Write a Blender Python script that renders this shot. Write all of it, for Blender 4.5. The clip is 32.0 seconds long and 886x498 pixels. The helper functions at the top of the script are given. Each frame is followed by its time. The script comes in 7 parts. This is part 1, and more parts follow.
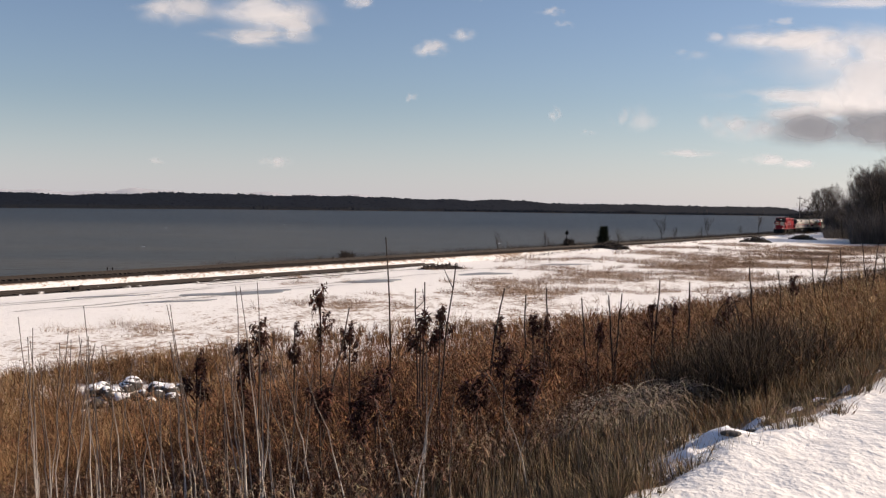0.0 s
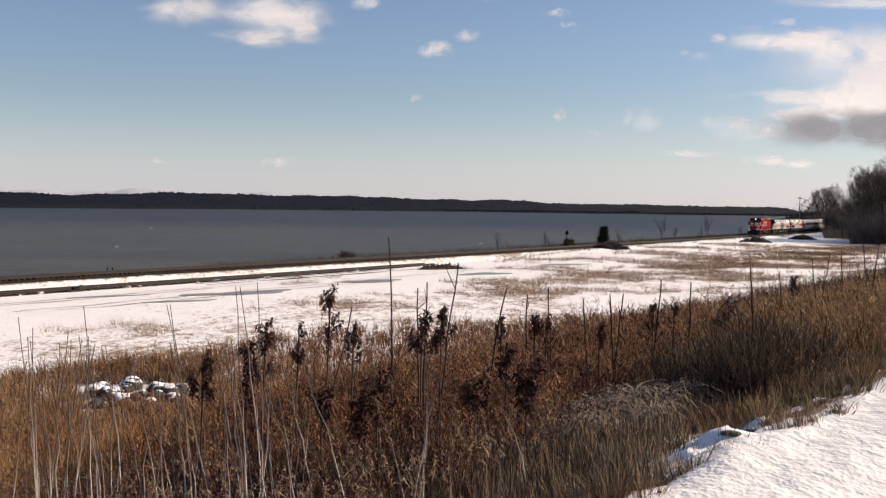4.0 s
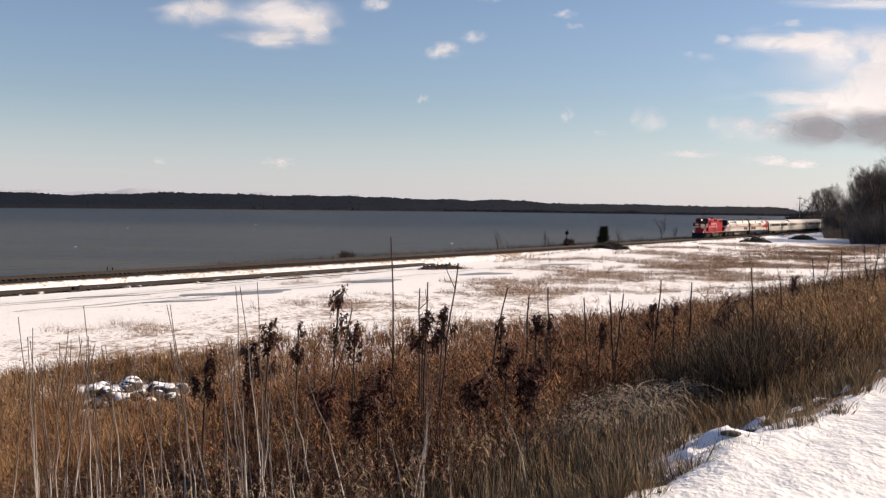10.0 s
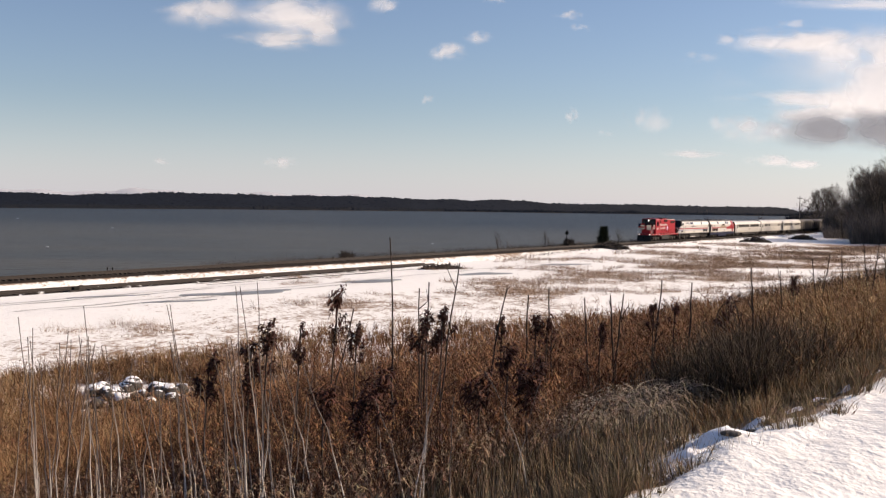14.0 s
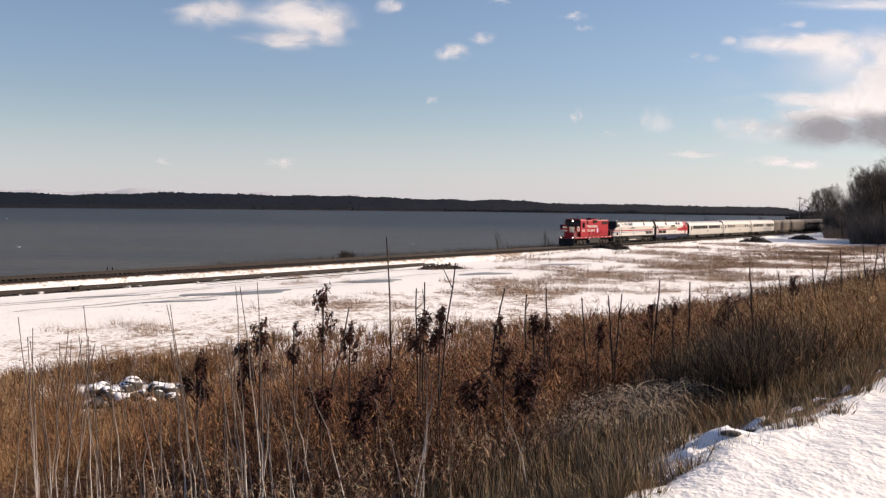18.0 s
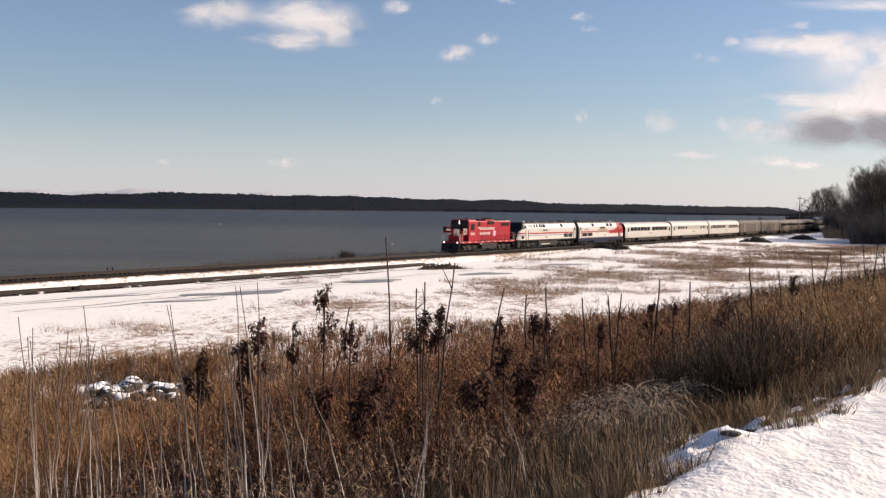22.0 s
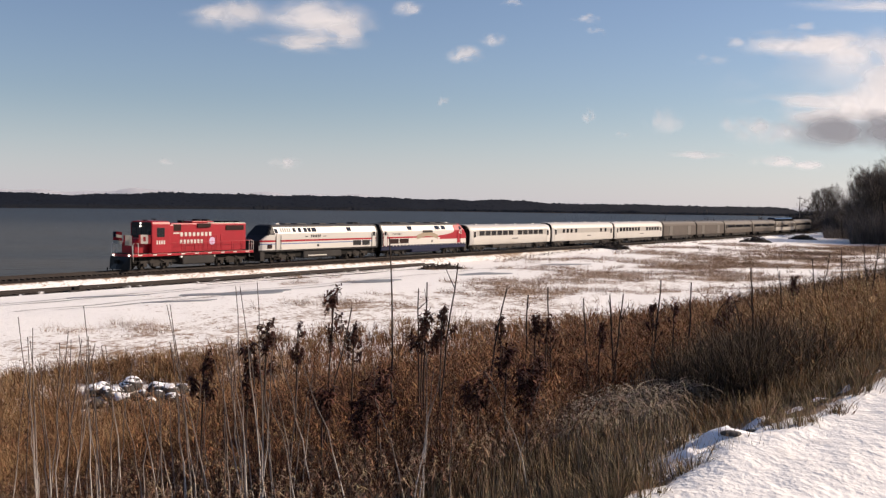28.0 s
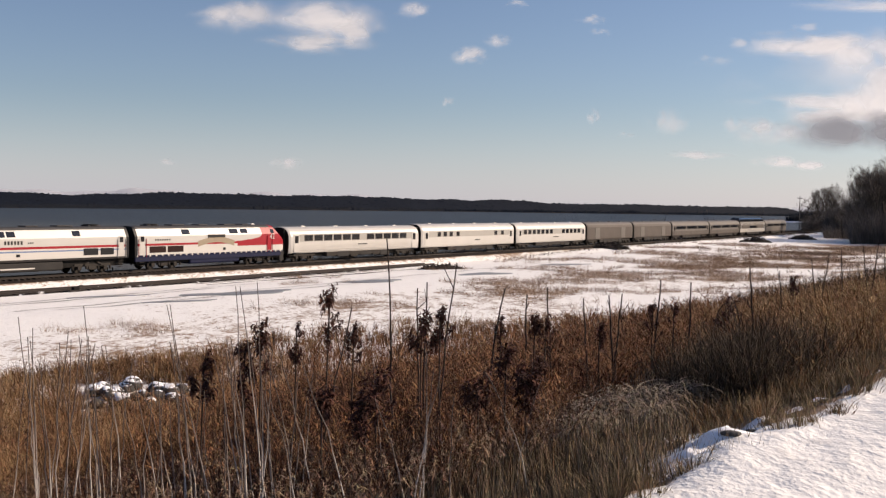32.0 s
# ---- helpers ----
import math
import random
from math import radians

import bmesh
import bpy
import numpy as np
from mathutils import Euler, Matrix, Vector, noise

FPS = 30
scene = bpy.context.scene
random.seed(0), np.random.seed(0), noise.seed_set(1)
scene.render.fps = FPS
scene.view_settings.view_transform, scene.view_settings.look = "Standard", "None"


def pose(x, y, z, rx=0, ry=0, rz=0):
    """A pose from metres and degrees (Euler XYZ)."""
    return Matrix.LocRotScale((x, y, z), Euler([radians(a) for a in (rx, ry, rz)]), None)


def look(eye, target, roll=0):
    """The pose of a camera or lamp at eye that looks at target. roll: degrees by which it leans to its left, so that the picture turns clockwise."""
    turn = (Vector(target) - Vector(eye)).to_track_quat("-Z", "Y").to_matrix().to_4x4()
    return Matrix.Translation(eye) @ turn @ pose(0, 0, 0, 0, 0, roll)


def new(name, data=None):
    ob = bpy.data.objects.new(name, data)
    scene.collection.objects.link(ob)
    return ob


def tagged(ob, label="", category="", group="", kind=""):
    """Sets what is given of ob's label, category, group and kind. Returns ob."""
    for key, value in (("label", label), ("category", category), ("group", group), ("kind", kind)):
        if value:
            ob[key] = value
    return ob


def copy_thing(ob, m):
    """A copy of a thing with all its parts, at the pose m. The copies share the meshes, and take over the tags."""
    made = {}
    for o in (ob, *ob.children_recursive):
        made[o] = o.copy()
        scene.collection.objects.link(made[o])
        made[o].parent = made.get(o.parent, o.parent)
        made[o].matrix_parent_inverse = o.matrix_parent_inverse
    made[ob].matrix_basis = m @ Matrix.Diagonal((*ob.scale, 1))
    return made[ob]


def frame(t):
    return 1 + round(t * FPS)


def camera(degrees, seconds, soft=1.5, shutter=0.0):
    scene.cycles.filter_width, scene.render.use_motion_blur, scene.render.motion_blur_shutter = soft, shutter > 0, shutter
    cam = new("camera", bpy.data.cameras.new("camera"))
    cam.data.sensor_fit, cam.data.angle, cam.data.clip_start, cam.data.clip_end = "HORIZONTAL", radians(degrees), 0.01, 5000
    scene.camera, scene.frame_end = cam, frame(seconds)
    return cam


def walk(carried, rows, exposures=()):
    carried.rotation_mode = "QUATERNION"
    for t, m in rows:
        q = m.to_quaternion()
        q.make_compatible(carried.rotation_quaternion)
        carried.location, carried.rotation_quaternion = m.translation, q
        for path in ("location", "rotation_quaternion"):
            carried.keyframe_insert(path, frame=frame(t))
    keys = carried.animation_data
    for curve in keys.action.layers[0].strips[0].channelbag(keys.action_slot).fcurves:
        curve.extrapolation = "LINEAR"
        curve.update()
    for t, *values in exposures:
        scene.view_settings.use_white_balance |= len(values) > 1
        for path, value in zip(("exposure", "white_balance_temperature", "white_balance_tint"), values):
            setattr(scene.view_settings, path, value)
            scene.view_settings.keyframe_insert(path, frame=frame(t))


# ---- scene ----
# ---- camera and plan numbers ----
cam = camera(46.7, 32.0, soft=1.32)
EYE_Z = 8.36
PITCH, LEAN = 2.349, 0.83
cam_pose = look((0, 0, EYE_Z), (0, 100, EYE_Z - 100 * math.tan(radians(PITCH))), LEAN)
walk(cam, [(0.0, cam_pose), (32.0, cam_pose)], [(0.0, 0.35, 6900, 18), (3.0, 0.41, 6900, 18), (7.0, 0.50, 6900, 18), (20.0, 0.50, 6850, 19), (32.0, 0.31, 6800, 19)])

# the railway: a very wide arc, its arc length q counted away from the camera
PHI, RAD = 0.574096, 4975.0
P0 = (-9.140, 127.459)
CEN = (P0[0] - RAD * math.cos(PHI), P0[1] + RAD * math.sin(PHI))
RAIL_Z, SIDING_Z, SIDING_OFF = 2.0, 1.25, 5.0
TH0 = math.atan2(P0[1] - CEN[1], P0[0] - CEN[0])
S0 = math.hypot(*CEN) - RAD


def track_pt(q, off=0.0):
    """Point on the railway at arc length q, moved off metres towards the road; and the heading angle."""
    th = TH0 + q / RAD
    r = RAD + off
    return CEN[0] + r * math.cos(th), CEN[1] + r * math.sin(th), PHI - q / RAD


def strip_coords(x, y):
    """Distance along the railway and distance from the road's edge line towards the lake."""
    dx, dy = np.asarray(x) - CEN[0], np.asarray(y) - CEN[1]
    r = np.hypot(dx, dy)
    a = (np.arctan2(dy, dx) - TH0) * RAD
    return a, math.hypot(*CEN) - r


def from_strip(a, s):
    th = TH0 + np.asarray(a) / RAD
    r = math.hypot(*CEN) - np.asarray(s)
    return CEN[0] + r * np.cos(th), CEN[1] + r * np.sin(th)


# ---- world, sun ----
SUN_AZ, SUN_EL = 76.0, 27.0     # degrees from straight ahead towards the right; above the horizon
world = bpy.data.worlds.new("world")
scene.world = world
world.use_nodes = True
wn, wl = world.node_tree.nodes, world.node_tree.links
sky = wn.new("ShaderNodeTexSky")
sky.sky_type, sky.sun_disc = "NISHITA", False
sky.sun_elevation, sky.sun_rotation = radians(SUN_EL), radians(SUN_AZ)
sky.air_density, sky.dust_density, sky.ozone_density = 1.0, 0.4, 3.4
wn["Background"].inputs[1].default_value = 0.079
softened = wn.new("ShaderNodeHueSaturation")
softened.inputs["Hue"].default_value, softened.inputs["Saturation"].default_value = 0.503, 1.0
wl.new(sky.outputs[0], softened.inputs["Color"])
# thin pinkish haze low over the horizon, all round
up, low = wn.new("ShaderNodeTexCoord"), wn.new("ShaderNodeMapRange")
axes, haze = wn.new("ShaderNodeSeparateXYZ"), wn.new("ShaderNodeMix")
low.interpolation_type = "SMOOTHSTEP"
low.inputs["From Min"].default_value, low.inputs["From Max"].default_value = -0.02, 0.11
low.inputs["To Min"].default_value, low.inputs["To Max"].default_value = 0.43, 0.0
haze.data_type = "RGBA"
haze.inputs[7].default_value = (6.8, 7.4, 9.7, 1)
wl.new(up.outputs["Generated"], axes.inputs[0])
wl.new(axes.outputs[2], low.inputs["Value"])
wl.new(low.outputs[0], haze.inputs[0])
wl.new(softened.outputs[0], haze.inputs[6])
wl.new(haze.outputs[2], wn["Background"].inputs[0])
sun = new("sun", bpy.data.lights.new("sun", "SUN"))
sun.data.energy, sun.data.angle, sun.data.color = 5.0, radians(0.6), (1.0, 0.872, 0.685)
sx = math.cos(radians(SUN_EL)) * math.sin(radians(SUN_AZ))
sy = math.cos(radians(SUN_EL)) * math.cos(radians(SUN_AZ))
sz = math.sin(radians(SUN_EL))
sun.matrix_world = look((sx * 300, sy * 300, sz * 300), (0, 0, 0))


# ---- materials ----
def mat(name, col, rough=0.7, metal=0.0, var=0.15, scale=3.0, fine=40.0, bump=0.0, col2=None, spec=0.5):
    """A surface with variation at two scales: a broad mottle and a fine grain."""
    m = bpy.data.materials.new(name)
    m.use_nodes = True
    n, l = m.node_tree.nodes, m.node_tree.links
    b = n["Principled BSDF"]
    b.inputs["Roughness"].default_value, b.inputs["Metallic"].default_value = rough, metal
    b.inputs["Specular IOR Level"].default_value = spec
    tc = n.new("ShaderNodeTexCoord")
    n1, n2 = n.new("ShaderNodeTexNoise"), n.new("ShaderNodeTexNoise")
    n1.inputs["Scale"].default_value, n2.inputs["Scale"].default_value = scale, fine
    n1.inputs["Detail"].default_value, n2.inputs["Detail"].default_value = 5, 3
    l.new(tc.outputs["Object"], n1.inputs["Vector"])
    l.new(tc.outputs["Object"], n2.inputs["Vector"])
    mix = n.new("ShaderNodeMix")
    mix.data_type = "RGBA"
    other = col2 or tuple(c * (1 - 2 * var) for c in col)
    mix.inputs[6].default_value, mix.inputs[7].default_value = (*col, 1), (*other, 1)
    add = n.new("ShaderNodeMath")
    add.operation = "MULTIPLY_ADD"
    add.inputs[1].default_value, add.inputs[2].default_value = 1.8, -0.55
    av = n.new("ShaderNodeMath")
    av.operation = "ADD"
    half = n.new("ShaderNodeMath")
    half.operation = "MULTIPLY"
    half.inputs[1].default_value = 0.5
    l.new(n1.outputs[0], av.inputs[0])
    l.new(n2.outputs[0], av.inputs[1])
    l.new(av.outputs[0], half.inputs[0])
    l.new(half.outputs[0], add.inputs[0])
    add.use_clamp = True
    l.new(add.outputs[0], mix.inputs[0])
    l.new(mix.outputs[2], b.inputs["Base Color"])
    if bump:
        bp = n.new("ShaderNodeBump")
        bp.inputs["Strength"].default_value, bp.inputs["Distance"].default_value = bump, 0.05
        l.new(n2.outputs[0], bp.inputs["Height"])
        l.new(bp.outputs[0], b.inputs["Normal"])
    return m


def island_mat(name, cols, rough=0.85, per_object=False, patch=0.45):
    """Blades, twigs and pieces whose colour varies from piece to piece."""
    m = bpy.data.materials.new(name)
    m.use_nodes = True
    n, l = m.node_tree.nodes, m.node_tree.links
    b = n["Principled BSDF"]
    b.inputs["Roughness"].default_value = rough
    b.inputs["Specular IOR Level"].default_value = 0.25
    ramp = n.new("ShaderNodeValToRGB")
    el = ramp.color_ramp.elements
    while len(el) < len(cols):
        el.new(0.5)
    for i, c in enumerate(cols):
        el[i].position, el[i].color = i / (len(cols) - 1), (*c, 1)
    tc, nz = n.new("ShaderNodeTexCoord"), n.new("ShaderNodeTexNoise")
    if per_object:
        l.new(n.new("ShaderNodeObjectInfo").outputs["Random"], ramp.inputs[0])
    else:
        big = n.new("ShaderNodeTexNoise")
        big.inputs["Scale"].default_value, big.inputs["Detail"].default_value = patch, 3
        l.new(tc.outputs["Object"], big.inputs["Vector"])
        ad = n.new("ShaderNodeMath")
        ad.operation = "MULTIPLY_ADD"
        ad.inputs[1].default_value = 2.4
        sb = n.new("ShaderNodeMath")
        sb.operation = "SUBTRACT"
        sb.inputs[1].default_value = 1.2
        l.new(big.outputs[0], ad.inputs[0])
        l.new(n.new("ShaderNodeNewGeometry").outputs["Random Per Island"], ad.inputs[2])
        l.new(ad.outputs[0], sb.inputs[0])
        l.new(sb.outputs[0], ramp.inputs[0])
    nz.inputs["Scale"].default_value = 14
    l.new(tc.outputs["Object"], nz.inputs["Vector"])
    mul = n.new("ShaderNodeMix")
    mul.data_type, mul.blend_type = "RGBA", "MULTIPLY"
    mul.inputs[0].default_value = 0.5
    l.new(ramp.outputs[0], mul.inputs[6])
    l.new(nz.outputs["Color"], mul.inputs[7])
    l.new(mul.outputs[2], b.inputs["Base Color"])
    return m


def stem_mat(name):
    """Bark of young stems; the sunlit foot and backlit top are put into the colour."""
    m = bpy.data.materials.new(name)
    m.use_nodes = True
    n, l = m.node_tree.nodes, m.node_tree.links
    b = n["Principled BSDF"]
    b.inputs["Roughness"].default_value = 0.7
    tc, sep, nz = n.new("ShaderNodeTexCoord"), n.new("ShaderNodeSeparateXYZ"), n.new("ShaderNodeTexNoise")
    nz.inputs["Scale"].default_value = 9
    l.new(tc.outputs["Generated"], sep.inputs[0]); l.new(tc.outputs["Object"], nz.inputs["Vector"])
    info, ad = n.new("ShaderNodeObjectInfo"), n.new("ShaderNodeMath")
    ad.operation = "MULTIPLY_ADD"; ad.inputs[1].default_value = 0.35
    l.new(info.outputs["Random"], ad.inputs[0]); l.new(sep.outputs[2], ad.inputs[2])
    ad2 = n.new("ShaderNodeMath"); ad2.operation = "MULTIPLY_ADD"; ad2.inputs[1].default_value = 0.3
    l.new(nz.outputs[0], ad2.inputs[0]); l.new(ad.outputs[0], ad2.inputs[2])
    # pale to dark up the stem: light painted along its height
    ramp = n.new("ShaderNodeValToRGB")
    el = ramp.color_ramp.elements
    el[0].position, el[0].color = 0.45, (0.68, 0.63, 0.57, 1)
    el[1].position, el[1].color = 1.05, (0.10, 0.072, 0.058, 1)
    mid = el.new(0.78); mid.color = (0.30, 0.24, 0.20, 1)
    l.new(ad2.outputs[0], ramp.inputs[0]); l.new(ramp.outputs[0], b.inputs["Base Color"])
    return m


M_RED = mat("red_paint", (0.31, 0.004, 0.013), 0.42, var=0.14, scale=0.8, fine=25, spec=0.3)
M_WHITE = mat("white_paint", (0.53, 0.505, 0.465), 0.4, var=0.05, scale=0.7, fine=20)
M_GREYW = mat("dim_white_paint", (0.47, 0.45, 0.415), 0.4, var=0.06, scale=0.7, fine=20)
M_BLUE = mat("blue_paint", (0.011, 0.014, 0.042), 0.5, var=0.15, scale=1, fine=20, spec=0.15)
M_STRIPE = mat("slate_blue_stripe", (0.10, 0.16, 0.30), 0.45, var=0.1, scale=1, fine=20)
M_STEEL = mat("stainless_steel", (0.53, 0.505, 0.465), 0.42, 0.08, var=0.10, scale=0.5, fine=9)
# steel darkened so the rear cars carry the tree shade in their colour
M_STEELD = mat("shade_dark_steel", (0.15, 0.135, 0.12), 0.6, 0.05, var=0.18, scale=0.5, fine=9, spec=0.2)
# brownish silver, with the same tree shade put into it
M_TANCAR = mat("shaded_brown_silver", (0.105, 0.088, 0.076), 0.65, 0.0, var=0.18, scale=0.5, fine=9, spec=0.15)
M_DROOF = mat("sooty_roof", (0.045, 0.042, 0.04), 0.7, var=0.25, scale=0.8, fine=15)
M_ROOF = mat("roof_grey", (0.17, 0.165, 0.165), 0.6, var=0.2, scale=0.8, fine=15)
M_DARK = mat("dark_running_gear", (0.012, 0.011, 0.010), 0.75, var=0.3, scale=2, fine=20, spec=0.12)
M_GEAR = mat("dusty_running_gear", (0.048, 0.042, 0.037), 0.8, var=0.3, scale=2, fine=20, spec=0.12)
M_TANK = mat("grey_tank", (0.044, 0.041, 0.039), 0.75, var=0.25, scale=1, fine=15, spec=0.12)
M_BAND = mat("dull_silver", (0.36, 0.34, 0.305), 0.5, var=0.12, scale=0.6, fine=10, spec=0.3)
M_BLACK = mat("black_paint", (0.010, 0.010, 0.011), 0.5, var=0.2, scale=2, fine=20, spec=0.2)
M_GLASS = mat("dark_window_glass", (0.012, 0.014, 0.018), 0.08, var=0.2, scale=2, fine=20, spec=0.7)
M_GRILLE = mat("grille_mesh", (0.034, 0.017, 0.015), 0.8, var=0.3, scale=5, fine=60, spec=0.1)
M_GOLD = mat("tan_emblem_paint", (0.30, 0.235, 0.155), 0.5, var=0.2, scale=3, fine=30)
M_EMBLEM = mat("pale_blue_emblem", (0.42, 0.42, 0.62), 0.5, var=0.3, scale=4, fine=12, col2=(0.62, 0.22, 0.30))
M_RAIL = mat("rail_steel", (0.035, 0.026, 0.022), 0.85, 0.0, var=0.2, scale=1, fine=30)
M_TIE = island_mat("tie_wood", [(0.0186, 0.0144, 0.0116), (0.0341, 0.027, 0.022), (0.0496, 0.0408, 0.0348)], per_object=True)
M_BALLAST = mat("ballast", (0.025, 0.020, 0.018), 0.95, var=0.3, scale=0.8, fine=9, bump=0.9, col2=(0.012, 0.010, 0.009), spec=0.1)
M_BARK = island_mat("bark", [(0.045, 0.036, 0.03), (0.075, 0.06, 0.05), (0.10, 0.082, 0.068)])
M_TWIG = island_mat("twig", [(0.08, 0.064, 0.054), (0.15, 0.122, 0.104), (0.25, 0.205, 0.175)])
M_STEM = stem_mat("pale_stem")
M_DSTEM = island_mat("dark_stem", [(0.05, 0.035, 0.028), (0.09, 0.065, 0.05)], per_object=True)
M_SEED = island_mat("dark_seed_head", [(0.03, 0.0114, 0.0085), (0.08, 0.0285, 0.01955), (0.17, 0.0684, 0.0425)])
M_RUST = island_mat("rust_weed", [(0.029, 0.0118, 0.00633), (0.0918, 0.0354, 0.0158), (0.223, 0.0866, 0.0364), (0.367, 0.163, 0.0696), (0.531, 0.305, 0.146)], patch=0.9)
M_TAN = island_mat("tan_grass", [(0.0451, 0.0201, 0.0103), (0.153, 0.074, 0.0309), (0.298, 0.152, 0.0634), (0.442, 0.252, 0.112), (0.542, 0.375, 0.205)], patch=0.8)
# brighter copy of the tan grass, carrying the bank's sunlight in its ramp
M_BANK = island_mat("sunlit_bank_grass", [(0.102, 0.0477, 0.0222), (0.27, 0.132, 0.0567), (0.489, 0.257, 0.111), (0.667, 0.402, 0.182), (0.705, 0.552, 0.283)], patch=0.8)
M_FIELD = island_mat("field_grass", [(0.162, 0.093, 0.0551), (0.2916, 0.18, 0.1121), (0.432, 0.285, 0.19), (0.5616, 0.4, 0.2802)])
M_OLIVE = island_mat("grey_green_grass", [(0.021, 0.0143, 0.00833), (0.0525, 0.0367, 0.0201), (0.126, 0.0898, 0.051), (0.315, 0.226, 0.132), (0.651, 0.469, 0.284)], patch=1.5)
M_PALE = island_mat("bleached_grass", [(0.176, 0.1296, 0.09), (0.396, 0.3132, 0.225), (0.297, 0.2268, 0.16), (0.605, 0.4968, 0.37)])
M_GOLD_GRASS = island_mat("olive_gold_grass", [(0.0972, 0.066, 0.0347), (0.216, 0.152, 0.0796), (0.346, 0.245, 0.135), (0.497, 0.36, 0.219)], patch=1.5)
# lighter weed ramp; sunlight on the lower slope is put into the colour
M_LIGHT = island_mat("sunlit_weed", [(0.0644, 0.0321, 0.0161), (0.156, 0.0802, 0.0407), (0.267, 0.147, 0.0758), (0.368, 0.227, 0.123), (0.478, 0.347, 0.204)])
# darker rust ramp that also carries the shadows among the weeds
M_DARKRUST = island_mat("shaded_rust_shrub", [(0.018, 0.00752, 0.00443), (0.045, 0.0179, 0.00959), (0.09, 0.0357, 0.0185), (0.17, 0.0752, 0.0369)])
M_BRUSH = island_mat("brown_brush", [(0.0234, 0.0155, 0.0101), (0.0546, 0.036, 0.0225), (0.111, 0.072, 0.0428), (0.208, 0.144, 0.0866)])
M_CEDAR = island_mat("evergreen", [(0.018, 0.024, 0.012), (0.03, 0.038, 0.018), (0.045, 0.05, 0.025)])
# blue-black ramp: the haze of distance is tinted into the woods
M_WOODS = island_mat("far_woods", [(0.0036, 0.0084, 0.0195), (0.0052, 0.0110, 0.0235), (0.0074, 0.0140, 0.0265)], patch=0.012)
M_ICE = mat("thin_ice", (0.25, 0.265, 0.28), 0.6, var=0.25, scale=0.25, fine=4)
M_SNOW = mat("clean_snow", (0.84, 0.84, 0.86), 0.9, var=0.03, scale=1.5, fine=18, bump=0.25)
M_STONE = mat("grey_stone", (0.22, 0.21, 0.20), 0.9, var=0.25, scale=2, fine=25, bump=0.5)


def lamp_mat(name, col, power):
    m = bpy.data.materials.new(name)
    m.use_nodes = True
    b = m.node_tree.nodes["Principled BSDF"]
    b.inputs["Base Color"].default_value = (*col, 1)
    b.inputs["Emission Color"].default_value = (*col, 1)
    b.inputs["Emission Strength"].default_value = power
    return m


M_LAMP = lamp_mat("headlight_glow", (1.0, 0.95, 0.85), 3.0)


def snowy_ballast():
    """Dark stone ballast with patches of blown snow lying in it."""
    m = mat("snowy_ballast", (0.028, 0.023, 0.021), 0.95, var=0.3, scale=0.8, fine=9, bump=0.9, col2=(0.013, 0.011, 0.010), spec=0.1)
    n, l = m.node_tree.nodes, m.node_tree.links
    b = n["Principled BSDF"]
    was = b.inputs["Base Color"].links[0].from_socket
    tc, nz, mr, mx = n.new("ShaderNodeTexCoord"), n.new("ShaderNodeTexNoise"), n.new("ShaderNodeMapRange"), n.new("ShaderNodeMix")
    nz.inputs["Scale"].default_value, nz.inputs["Detail"].default_value = 0.9, 6
    mr.inputs["From Min"].default_value, mr.inputs["From Max"].default_value = 0.56, 0.64
    mx.data_type = "RGBA"
    mx.inputs[7].default_value = (0.72, 0.71, 0.71, 1)
    l.new(tc.outputs["Object"], nz.inputs["Vector"]); l.new(nz.outputs[0], mr.inputs["Value"])
    l.new(mr.outputs[0], mx.inputs[0]); l.new(was, mx.inputs[6]); l.new(mx.outputs[2], b.inputs["Base Color"])
    return m


M_SNOWBED = snowy_ballast()


